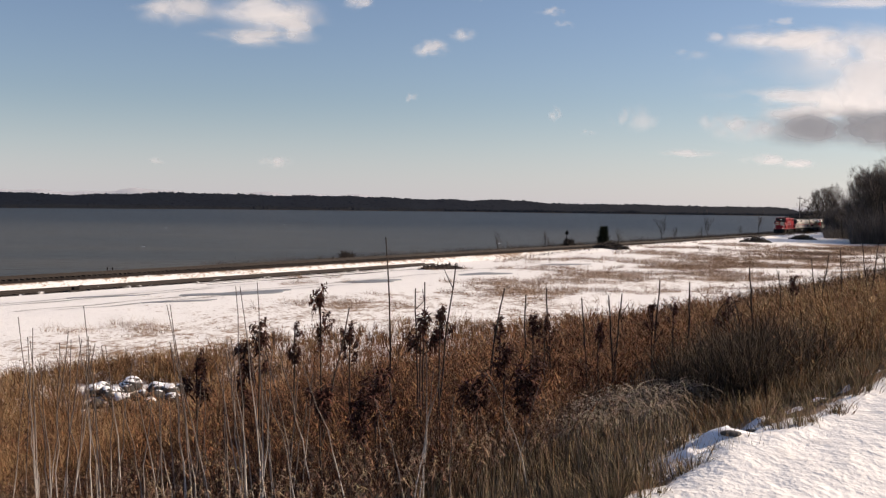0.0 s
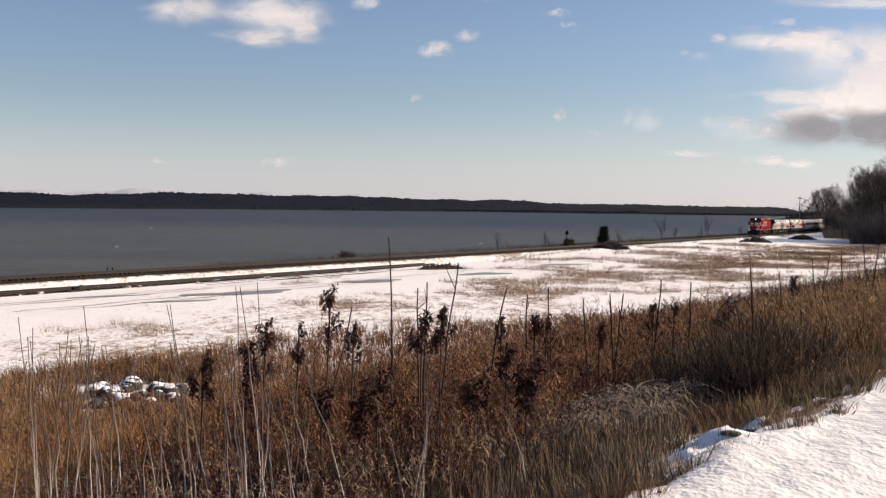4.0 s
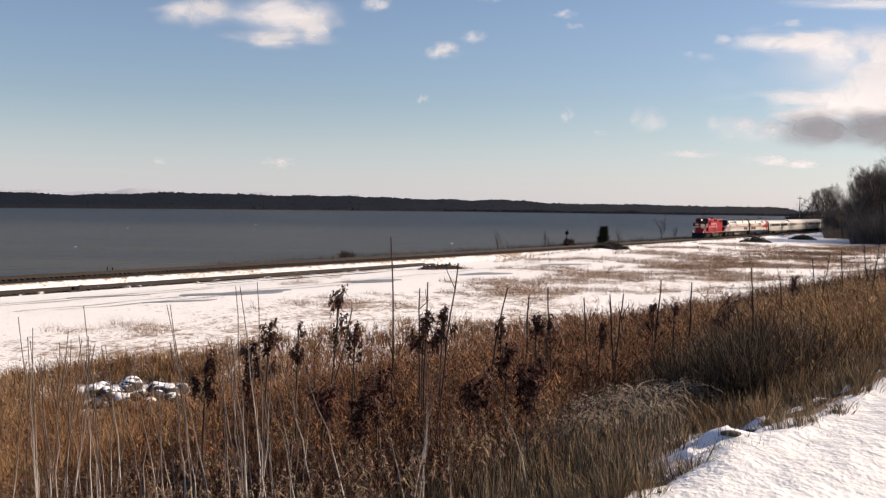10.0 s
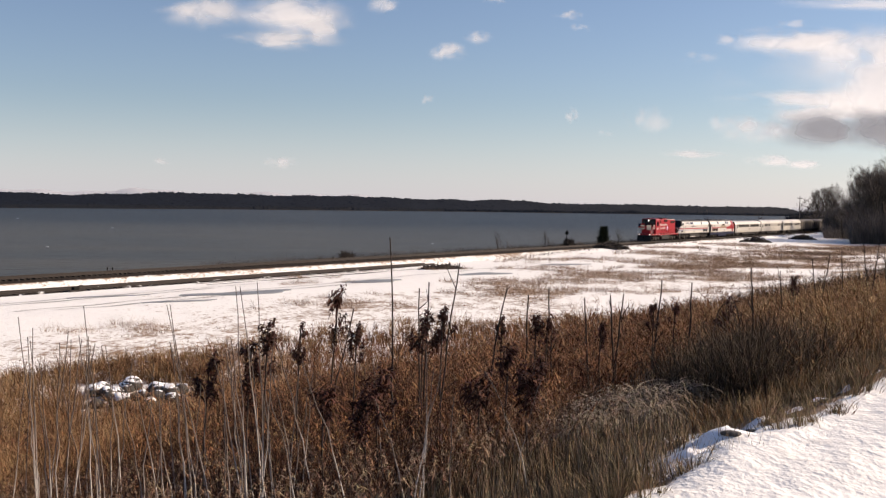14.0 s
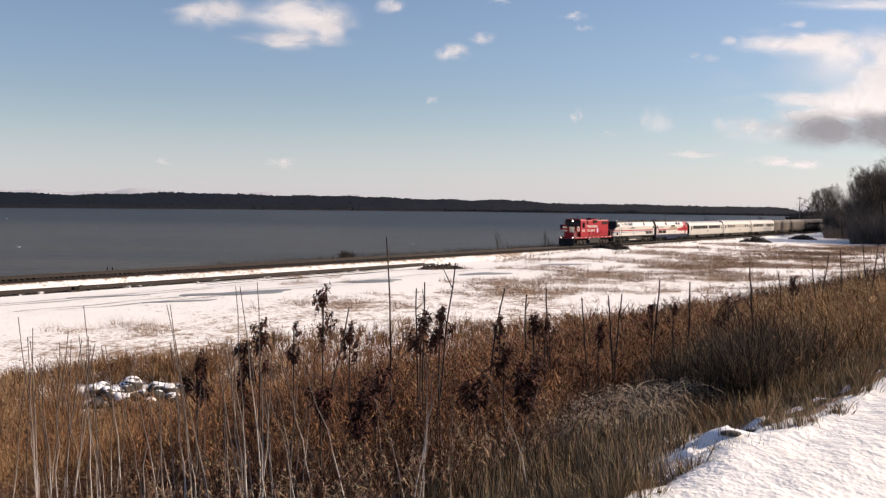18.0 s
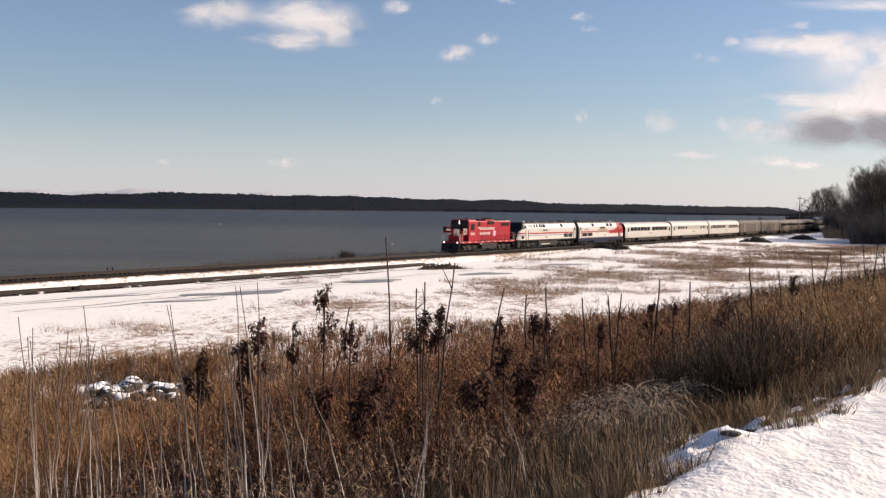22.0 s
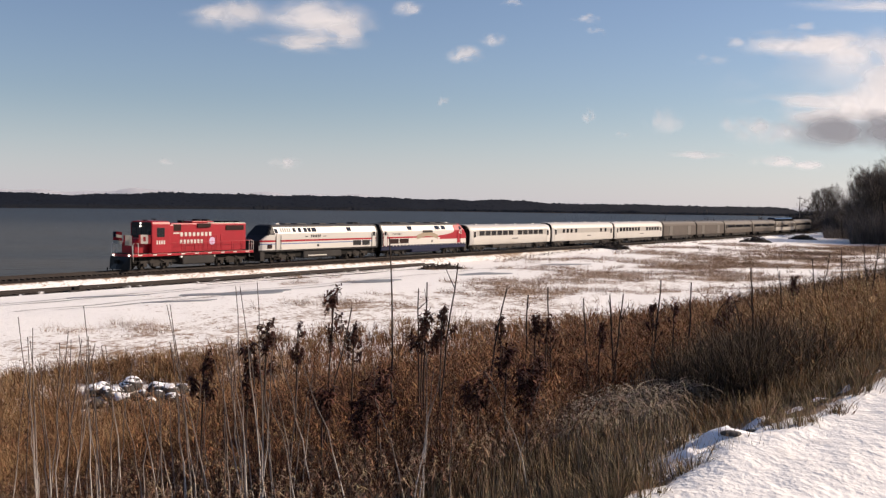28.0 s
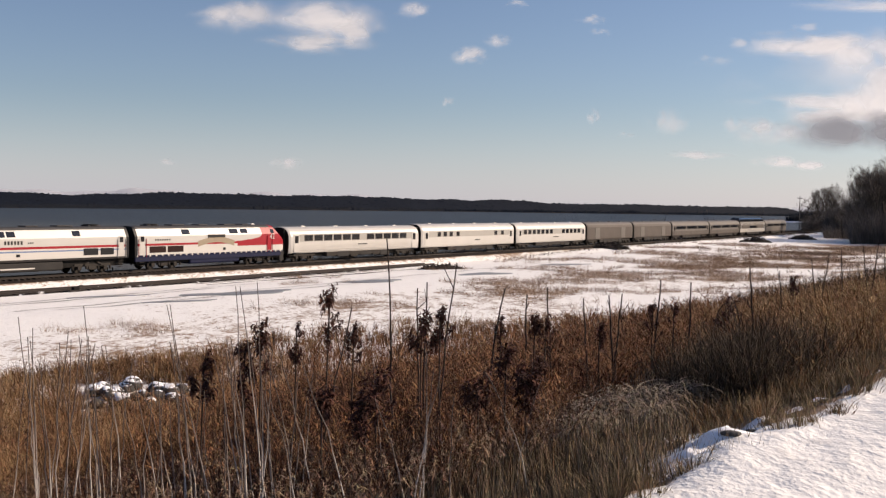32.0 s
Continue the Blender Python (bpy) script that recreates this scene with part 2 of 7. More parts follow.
def water_mat():
    m = bpy.data.materials.new("lake_water")
    m.use_nodes = True
    n, l = m.node_tree.nodes, m.node_tree.links
    b = n["Principled BSDF"]
    b.inputs["Roughness"].default_value = 0.38
    b.inputs["IOR"].default_value = 1.33
    b.inputs["Specular IOR Level"].default_value = 0.095
    tc, mp = n.new("ShaderNodeTexCoord"), n.new("ShaderNodeMapping")
    mp.inputs["Scale"].default_value = (0.22, 1.0, 1)
    l.new(tc.outputs["Object"], mp.inputs["Vector"])
    big, small = n.new("ShaderNodeTexNoise"), n.new("ShaderNodeTexNoise")
    big.inputs["Scale"].default_value, small.inputs["Scale"].default_value = 0.05, 0.55
    big.inputs["Detail"].default_value, small.inputs["Detail"].default_value = 9, 6
    l.new(mp.outputs[0], big.inputs["Vector"])
    l.new(mp.outputs[0], small.inputs["Vector"])
    ramp = n.new("ShaderNodeValToRGB")
    ramp.color_ramp.elements[0].position, ramp.color_ramp.elements[0].color = 0.38, (0.018, 0.021, 0.022, 1)
    ramp.color_ramp.elements[1].position, ramp.color_ramp.elements[1].color = 0.62, (0.040, 0.036, 0.029, 1)
    l.new(big.outputs[0], ramp.inputs[0])
    # paler and browner on this side, darker and bluer beyond
    sep, range_step, tint_by_range = n.new("ShaderNodeSeparateXYZ"), n.new("ShaderNodeMapRange"), n.new("ShaderNodeMix")
    range_step.interpolation_type = "SMOOTHSTEP"
    range_step.inputs["From Min"].default_value, range_step.inputs["From Max"].default_value = 420, 640
    tint_by_range.data_type = "RGBA"
    wav = n.new("ShaderNodeMath"); wav.operation = "MULTIPLY_ADD"; wav.inputs[1].default_value = 260
    l.new(tc.outputs["Object"], sep.inputs[0]); l.new(big.outputs[0], wav.inputs[0]); l.new(sep.outputs[1], wav.inputs[2])
    l.new(wav.outputs[0], range_step.inputs["Value"]); l.new(range_step.outputs[0], tint_by_range.inputs[0])
    # tint added to the nearer water
    shallow = n.new("ShaderNodeMix"); shallow.data_type = "RGBA"; shallow.blend_type = "ADD"
    shallow.inputs[0].default_value = 1.0
    shallow.inputs[7].default_value = (0.036, 0.033, 0.024, 1)
    l.new(ramp.outputs[0], shallow.inputs[6])
    l.new(shallow.outputs[2], tint_by_range.inputs[6]); l.new(ramp.outputs[0], tint_by_range.inputs[7])
    l.new(tint_by_range.outputs[2], b.inputs["Base Color"])
    bp = n.new("ShaderNodeBump")
    bp.inputs["Strength"].default_value, bp.inputs["Distance"].default_value = 1.0, 0.6
    l.new(small.outputs[0], bp.inputs["Height"])
    l.new(bp.outputs[0], b.inputs["Normal"])
    return m


M_WATER = water_mat()


def ground_mat():
    """Snow lying over dead grass; the mesh carries how much grass shows, broken up by two noises."""
    m = bpy.data.materials.new("snow_and_dead_grass")
    m.use_nodes = True
    n, l = m.node_tree.nodes, m.node_tree.links
    b = n["Principled BSDF"]
    b.inputs["Roughness"].default_value = 0.9
    b.inputs["Specular IOR Level"].default_value = 0.2
    at = n.new("ShaderNodeAttribute")
    at.attribute_name = "bare"
    tc = n.new("ShaderNodeTexCoord")
    mp = n.new("ShaderNodeMapping")
    mp.inputs["Rotation"].default_value = (0, 0, radians(33))
    mp.inputs["Scale"].default_value = (1.0, 0.55, 1)
    l.new(tc.outputs["Object"], mp.inputs["Vector"])
    n1, n2, n3, n4 = (n.new("ShaderNodeTexNoise") for _ in range(4))
    for k, sc, de in ((n1, 0.11, 6), (n2, 1.3, 5), (n3, 22, 4), (n4, 5.0, 4)):
        k.inputs["Scale"].default_value, k.inputs["Detail"].default_value = sc, de
        l.new(mp.outputs[0], k.inputs["Vector"])
    s1 = n.new("ShaderNodeMath"); s1.operation = "MULTIPLY_ADD"; s1.inputs[1].default_value = 1.1
    l.new(n1.outputs[0], s1.inputs[0]); l.new(at.outputs["Fac"], s1.inputs[2])
    s2 = n.new("ShaderNodeMath"); s2.operation = "MULTIPLY_ADD"; s2.inputs[1].default_value = 1.0
    l.new(n2.outputs[0], s2.inputs[0]); l.new(s1.outputs[0], s2.inputs[2])
    mask = n.new("ShaderNodeMapRange")
    mask.inputs["From Min"].default_value, mask.inputs["From Max"].default_value = 1.98, 2.28
    s4 = n.new("ShaderNodeMath"); s4.operation = "MULTIPLY_ADD"; s4.inputs[1].default_value = 1.0
    l.new(n4.outputs[0], s4.inputs[0]); l.new(s2.outputs[0], s4.inputs[2])
    l.new(s4.outputs[0], mask.inputs["Value"])
    grass = n.new("ShaderNodeValToRGB")
    grass.color_ramp.elements[0].color, grass.color_ramp.elements[1].color = (0.11, 0.066, 0.042, 1), (0.42, 0.29, 0.195, 1)
    l.new(n3.outputs[0], grass.inputs[0])
    snow = n.new("ShaderNodeMix"); snow.data_type = "RGBA"
    snow.inputs[6].default_value, snow.inputs[7].default_value = (0.89, 0.88, 0.86, 1), (0.80, 0.785, 0.76, 1)
    l.new(n2.outputs[0], snow.inputs[0])
    # grey flecks: dirt, and the shade of small dents painted into the snow
    dent_shade, flecked_snow = n.new("ShaderNodeMapRange"), n.new("ShaderNodeMix")
    dent_shade.inputs["From Min"].default_value, dent_shade.inputs["From Max"].default_value = 0.57, 0.70
    dent_shade.inputs["To Max"].default_value = 0.36
    flecked_snow.data_type = "RGBA"
    flecked_snow.inputs[7].default_value = (0.50, 0.49, 0.48, 1)
    l.new(n4.outputs[0], dent_shade.inputs["Value"]); l.new(dent_shade.outputs[0], flecked_snow.inputs[0]); l.new(snow.outputs[2], flecked_snow.inputs[6])
    # near-black soil; under the weeds it also carries their shade in the colour
    soil_shade = n.new("ShaderNodeMapRange")
    soil_shade.inputs["From Min"].default_value, soil_shade.inputs["From Max"].default_value = 0.7, 0.9
    l.new(at.outputs["Fac"], soil_shade.inputs["Value"])
    shaded_litter = n.new("ShaderNodeMix"); shaded_litter.data_type = "RGBA"
    shaded_litter.inputs[7].default_value = (0.022, 0.015, 0.010, 1)
    l.new(soil_shade.outputs[0], shaded_litter.inputs[0]); l.new(grass.outputs[0], shaded_litter.inputs[6])
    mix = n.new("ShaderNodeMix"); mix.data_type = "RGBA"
    l.new(mask.outputs[0], mix.inputs[0]); l.new(flecked_snow.outputs[2], mix.inputs[6]); l.new(shaded_litter.outputs[2], mix.inputs[7])
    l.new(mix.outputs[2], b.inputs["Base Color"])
    bp = n.new("ShaderNodeBump")
    bp.inputs["Strength"].default_value, bp.inputs["Distance"].default_value = 0.6, 0.075
    sm = n.new("ShaderNodeMath"); sm.operation = "ADD"
    fl = n.new("ShaderNodeMath"); fl.operation = "MULTIPLY_ADD"; fl.inputs[1].default_value = 0.3
    l.new(n3.outputs[0], fl.inputs[0]); l.new(n4.outputs[0], fl.inputs[2])
    half = n.new("ShaderNodeMath"); half.operation = "MULTIPLY"; half.inputs[1].default_value = 0.5
    l.new(n2.outputs[0], half.inputs[0])
    l.new(half.outputs[0], sm.inputs[0]); l.new(fl.outputs[0], sm.inputs[1])
    l.new(sm.outputs[0], bp.inputs["Height"]); l.new(bp.outputs[0], b.inputs["Normal"])
    return m


M_GROUND = ground_mat()


# ---- mesh helpers ----
def mesh_of(name, verts, faces, m, smooth=False):
    me = bpy.data.meshes.new(name)
    me.from_pydata(verts, [], faces)
    me.materials.append(m)
    if smooth:
        me.shade_smooth()
    return me


def part(name, bm, m, parent, label="", smooth=False):
    """Link a bmesh as one mesh object under a thing or part."""
    me = bpy.data.meshes.new(name)
    bm.to_mesh(me)
    bm.free()
    for k in (m if isinstance(m, (list, tuple)) else [m]):
        me.materials.append(k)
    if smooth:
        me.shade_smooth()
    ob = new(name, me)
    ob.parent = parent
    return tagged(ob, label)


def again(ob, name, parent, loc=(0, 0, 0)):
    """Another object on the same mesh."""
    o = new(name, ob.data)
    o.parent, o.location = parent, loc
    return o


def thing(name, label, category, group=""):
    return tagged(new(name), label, category, group)


def box(bm, x0, x1, y0, y1, z0, z1, bevel=0.0):
    vs = [bm.verts.new((x, y, z)) for x in (x0, x1) for y in (y0, y1) for z in (z0, z1)]
    fs = [bm.faces.new([vs[i] for i in f]) for f in ((0, 1, 3, 2), (4, 6, 7, 5), (0, 4, 5, 1), (2, 3, 7, 6), (0, 2, 6, 4), (1, 5, 7, 3))]
    if bevel:
        es = list({e for f in fs for e in f.edges})
        bmesh.ops.bevel(bm, geom=es, offset=bevel, segments=2, affect="EDGES", profile=0.5)
    return bm


def boxes(*specs, bevel=0.0):
    bm = bmesh.new()
    for s in specs:
        box(bm, *s, bevel=bevel)
    return bm


def tube(bm, pts, radii, sides=6, cap=True):
    """A tapered tube along points."""
    rings = []
    for i, p in enumerate(pts):
        p = Vector(p)
        d = (Vector(pts[min(i + 1, len(pts) - 1)]) - Vector(pts[max(i - 1, 0)])).normalized()
        ref = Vector((0, 0, 1)) if abs(d.z) < 0.9 else Vector((1, 0, 0))
        u = d.cross(ref).normalized()
        v = d.cross(u)
        r = radii[i] if isinstance(radii, (list, tuple)) else radii
        rings.append([bm.verts.new(p + r * (math.cos(2 * math.pi * k / sides) * u + math.sin(2 * math.pi * k / sides) * v)) for k in range(sides)])
    for a, b in zip(rings, rings[1:]):
        for k in range(sides):
            bm.faces.new((a[k], a[(k + 1) % sides], b[(k + 1) % sides], b[k]))
    if cap and sides > 2:
        bm.faces.new(rings[0][::-1])
        bm.faces.new(rings[-1])
    return bm


def tubes(paths, r, sides=6):
    bm = bmesh.new()
    for p in paths:
        tube(bm, p, r, sides)
    return bm


def loft(sections, mat_of=None, close_ends=True):
    """Skin a list of closed sections (lists of points of equal length)."""
    bm = bmesh.new()
    rings = [[bm.verts.new(p) for p in s] for s in sections]
    k = len(rings[0])
    for i, (a, b) in enumerate(zip(rings, rings[1:])):
        for j in range(k):
            f = bm.faces.new((a[j], b[j], b[(j + 1) % k], a[(j + 1) % k]))
            if mat_of:
                c = f.calc_center_median()
                f.material_index = mat_of(c)
    if close_ends:
        for ring in (rings[0], rings[-1][::-1]):
            f = bm.faces.new(ring)
            if mat_of:
                f.material_index = mat_of(f.calc_center_median())
    bmesh.ops.recalc_face_normals(bm, faces=bm.faces)
    return bm


# ---- ground ----
def far_shore_y(t):
    return np.interp(t, [-3.0, -1.0, -0.43, -0.2, 0.0, 0.34, 0.7, 3.0], [700, 900, 1170, 1560, 1880, 2020, 2100, 1500])


def vnoise(x, y, sc, seed=0):
    """Cheap smooth noise from a few turned sine waves."""
    rng = np.random.RandomState(seed)
    out = np.zeros_like(np.asarray(x, float))
    for _ in range(7):
        an, ph, k = rng.uniform(0, 2 * np.pi), rng.uniform(0, 6.28), rng.uniform(0.6, 1.7) / sc
        out = out + np.sin((np.cos(an) * x + np.sin(an) * y) * k * 6.28 + ph)
    return out / 7


PROF_S = [-4000, -60, -9, -4, 1.4, 2.0, 2.7, 6, 14, 23, 29, 55, S0 - 13, S0 - 9, S0 - 6.6, S0 - 6.3, S0 - 3.7, S0 - 3.35, S0 - 1.75, S0 - 1.4, S0 + 1.4, S0 + 1.8, S0 + 3.0, S0 + 4.2, S0 + 8, S0 + 11, S0 + 16, S0 + 60, S0 + 9000]
PROF_Z = [16, 9, 6.9, 6.8, 6.72, 6.62, 6.35, 5.55, 3.75, 1.95, 1.5, 1.4, 1.2, 1.0, 1.03, 0.8, 0.8, 1.06, 1.6, 1.38, 1.38, 1.7, 1.7, 1.0, 0.5, 0.15, -0.6, -3, -3]


def verge_shift(x, y):
    """How much further the road's snow reaches where the bank bulges."""
    y = np.maximum(np.asarray(y, float), 1.0)
    return np.interp(x / y, [0.12, 0.19, 0.28, 0.38], [0.28, 0.4, 0.36, 0.1]) * np.interp(y, [4, 12, 30], [1, 1, 0])


def ground_z(x, y):
    x, y = np.asarray(x, float), np.asarray(y, float)
    a, s = strip_coords(x, y)
    z = np.interp(s - verge_shift(x, y), PROF_S, PROF_Z)
    # snow bank beside the line further along
    along = np.interp(a, [-10, 25, 60, 190, 260], [0, 0.25, 1.0, 1.2, 1.2])
    z = z + along * 1.0 * np.interp(s, [S0 - 30, S0 - 9, S0 - 5.5, S0 - 2.4], [0, 0.6, 1.15, 0])
    near = np.exp(-np.abs(s - 2.7) / 0.8) * np.exp(-(x * x + y * y) / 900)
    z = z + 0.07 * np.exp(-((x - 2.25) ** 2 + (y - 7.9) ** 2) / 0.10) + 0.06 * np.exp(-((x - 2.1) ** 2 + (y - 8.9) ** 2) / 0.07) + 0.05 * np.exp(-((x - 1.75) ** 2 + (y - 7.6) ** 2) / 0.05) + 0.05 * np.exp(-((x - 3.2) ** 2 + (y - 9.9) ** 2) / 0.06) + near * (0.13 * vnoise(x, y, 1.5, 3) + 0.05 * vnoise(x, y, 0.55, 4))
    z = z + np.where((s > 2) & (s < S0 - 9), 0.10 * vnoise(x, y, 9, 5), 0.0) + np.where(s < 1.5, 0.015 * vnoise(x, y, 1.3, 6), 0)
    t = x / np.maximum(y, 1.0)
    e = y - far_shore_y(t)
    hill = np.interp(t, [-1, -0.43, -0.36, -0.33, -0.25, -0.1, 0.0, 0.15, 0.34, 0.6], [9, 11, 8, 11, 16, 18, 16, 11, 8, 8])
    land = np.clip(e * 0.05, -3, 1.5) + hill * np.clip(e / 160, 0, 1) * (1 + 0.25 * vnoise(x, y, 330, 8))
    return np.where((y > 300) & (e > -60) & (s > S0 + 20), np.maximum(z, land), z)


def gz(x, y):
    return float(ground_z(x, y))


def edge(x, y):
    """How far the weeds reach down to the field."""
    y = np.maximum(np.asarray(y, float), 1.0)
    return np.interp(x / y, [-0.45, -0.1, 0.0, 0.12, 0.23, 0.34], [34.5, 33.5, 30.5, 26.5, 23, 24]) + 1.6 * vnoise(x, y, 12, 21)


def field_pattern(x, y):
    """Where the dead grass of the field stands thick."""
    return vnoise(x, y, 16, 31) + 0.6 * vnoise(x, y, 6, 32)


def build_ground():
    n, b = 230, 3.0
    a_here, _ = strip_coords(0.0, 0.0)
    ga = float(a_here) + b * np.sinh(math.asinh(7500 / b) * np.arange(-n, n + 1) / n)
    gs = b * np.sinh(math.asinh(3900 / b) * np.arange(-n, n + 1) / n)
    gs = np.unique(np.concatenate([gs[gs < 3600], np.arange(S0 - 14, S0 + 12, 0.45)]))
    A, S = np.meshgrid(ga, gs, indexing="ij")
    X, Y = from_strip(A, S)
    Z = ground_z(X, Y)
    k, k2 = len(ga), len(gs)
    verts = np.stack([X, Y, Z], -1).reshape(-1, 3)
    i = np.arange(k * k2).reshape(k, k2)
    faces = np.stack([i[:-1, :-1], i[1:, :-1], i[1:, 1:], i[:-1, 1:]], -1).reshape(-1, 4)
    me = bpy.data.meshes.new("ground")
    me.from_pydata(verts.tolist(), [], faces.tolist())
    me.shade_smooth()
    a, s = strip_coords(X, Y)
    s_weed = np.where((s > 12) & (Y > 3), s + np.clip((s - 12) / 10, 0, 1) * np.clip((60 - s) / 15, 0, 1) * (29 - edge(X, Y)), s)
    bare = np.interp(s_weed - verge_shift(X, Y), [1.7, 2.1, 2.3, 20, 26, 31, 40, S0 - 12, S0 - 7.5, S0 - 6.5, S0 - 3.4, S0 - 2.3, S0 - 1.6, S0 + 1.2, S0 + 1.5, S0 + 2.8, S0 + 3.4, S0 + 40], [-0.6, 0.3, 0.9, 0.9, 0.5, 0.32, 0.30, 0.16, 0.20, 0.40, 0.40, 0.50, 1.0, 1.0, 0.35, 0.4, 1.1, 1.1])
    # grassy patches in the middle of the field, cleaner snow towards the line
    patch = np.interp(a, [-90, -55, 160, 230], [0.05, 0.27, 0.32, 0.36]) * np.interp(s, [30, 36, 47, 54], [0.6, 1.0, 0.9, 0.0])
    patch = patch + np.interp(a, [-15, 35, 200], [0, 0.17, 0.2]) * np.interp(s, [46, 52, 62, 66], [0, 1, 0.9, 0])
    patch = patch + np.interp(a, [-20, 40, 200], [0, 0.2, 0.24]) * np.interp(s, [19, 22, 40, 50], [0.6, 1, 1, 0])
    bare = bare + np.where(((s > 27) | ((s > 20) & (a > -45) & (Y > 30))) & (s < S0 - 6), patch - 0.08 + np.interp(a, [-75, -40], [0.1, 0.42]) * field_pattern(X, Y), 0)
    bare = bare - 1.5 * np.exp(-((X - 2.3) ** 2 + (Y - 8.1) ** 2) / 0.2) - 1.5 * np.exp(-((X - 2.1) ** 2 + (Y - 8.9) ** 2) / 0.15) - 1.2 * np.exp(-((X - 1.75) ** 2 + (Y - 7.6) ** 2) / 0.09)
    bare = np.where((Y > 400) & (S > S0 + 20), 1.2, bare)
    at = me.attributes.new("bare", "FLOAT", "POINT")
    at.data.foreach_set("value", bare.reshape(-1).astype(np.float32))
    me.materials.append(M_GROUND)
    tagged(new("ground", me), "snow-covered field and weedy bank sloping to the lake", "ground", kind="structure")


build_ground()
lake = new("water", mesh_of("water", [(-4600, -4600, 0), (4600, -4600, 0), (4600, 4600, 0), (-4600, 4600, 0)], [(0, 1, 2, 3)], M_WATER))
tagged(lake, "grey choppy lake water with small waves", "lake", kind="structure")


# ---- railway ----
def sweep(profile, q0, q1, step, off, z0, uneven=0.0):
    """Sweep a closed cross profile of (towards road, up) points along the railway's arc."""
    n = max(2, int((q1 - q0) / step) + 1)
    secs = []
    for q in np.linspace(q0, q1, n):
        secs.append([(*track_pt(q, off + p[0])[:2], z0 + p[1] + random.uniform(-uneven, uneven)) for p in profile])
    return loft(secs)


def railway(name, label, off, z, q0, q1, ties, tie_far, snow):
    root = tagged(new(name), label, "railway", kind="structure")
    bed = [(-1.5, -0.6), (1.95, -0.6), (1.38, -0.26), (0.75, -0.2), (-0.2, -0.18), (-1.2, -0.24)]
    if snow:
        bed = [(-1.7, -0.6), (1.7, -0.6), (1.15, -0.2), (0.0, -0.17), (-1.45, -0.2)]
    part("ballast_bed", sweep(bed, q0, q1, 1.2, off, z, 0.1 if snow else 0.045), M_SNOWBED if snow else M_BALLAST, root, "dark stone ballast edged with snow" if snow else "brown stone ballast")
    for e in (-0.755, 0.755):
        pr = [(e - 0.07, -0.17), (e + 0.07, -0.17), (e + 0.07, -0.15), (e + 0.02, -0.12), (e + 0.035, -0.04), (e + 0.035, 0), (e - 0.035, 0), (e - 0.035, -0.04), (e - 0.02, -0.12), (e - 0.07, -0.15)]
        part("rail", sweep(pr, q0, q1, 8, off, z), M_RAIL, root)
    tie_me = boxes((-0.115, 0.115, -1.28, 1.28, -0.33, -0.165))
    me = bpy.data.meshes.new("tie")
    tie_me.to_mesh(me)
    tie_me.free()
    me.materials.append(M_TIE)
    q = ties[0]
    while q < ties[1]:
        x, y, h = track_pt(q, off)
        o = new("tie", me)
        o.parent = root
        o.matrix_basis = Matrix.LocRotScale((x, y, z + random.uniform(-0.015, 0.02)), Euler((0, 0, math.pi / 2 - h + random.uniform(-0.03, 0.03))), None)
        q += 0.56
    bm = bmesh.new()
    for lo, hi in tie_far:
        q = lo
        while q < hi:
            x, y, h = track_pt(q, off)
            c, s = math.sin(h), math.cos(h)
            vs = [bm.verts.new((x + c * dx + s * dy, y + s * dx - c * dy, z + dz)) for dx in (-0.115, 0.115) for dy in (-1.28, 1.28) for dz in (-0.33, -0.165)]
            for f in ((0, 1, 3, 2), (4, 6, 7, 5), (0, 4, 5, 1), (2, 3, 7, 6), (1, 5, 7, 3)):
                bm.faces.new([vs[i] for i in f])
            q += 0.56
    if len(bm.verts):
        tagged(part("far_ties", bm, M_TIE, root), kind="stuff")
    return root


railway("railway_main_line", "single railway line on brown ballast beside the lake", 0.0, RAIL_Z, -170, 620, (-62, 60), ((-170, -62.2), (60.3, 300)), False)
railway("railway_siding", "snow-dusted railway siding on a low bed", SIDING_OFF, SIDING_Z, -170, 6, (-66, 5), ((-170, -66.2),), True)
# third dark line in the field, built as a stub of track
railway("railway_spur", "short dark strip of track half buried in the snow", 8.3, 1.06, -36, 7, (-36, 6), (), True)


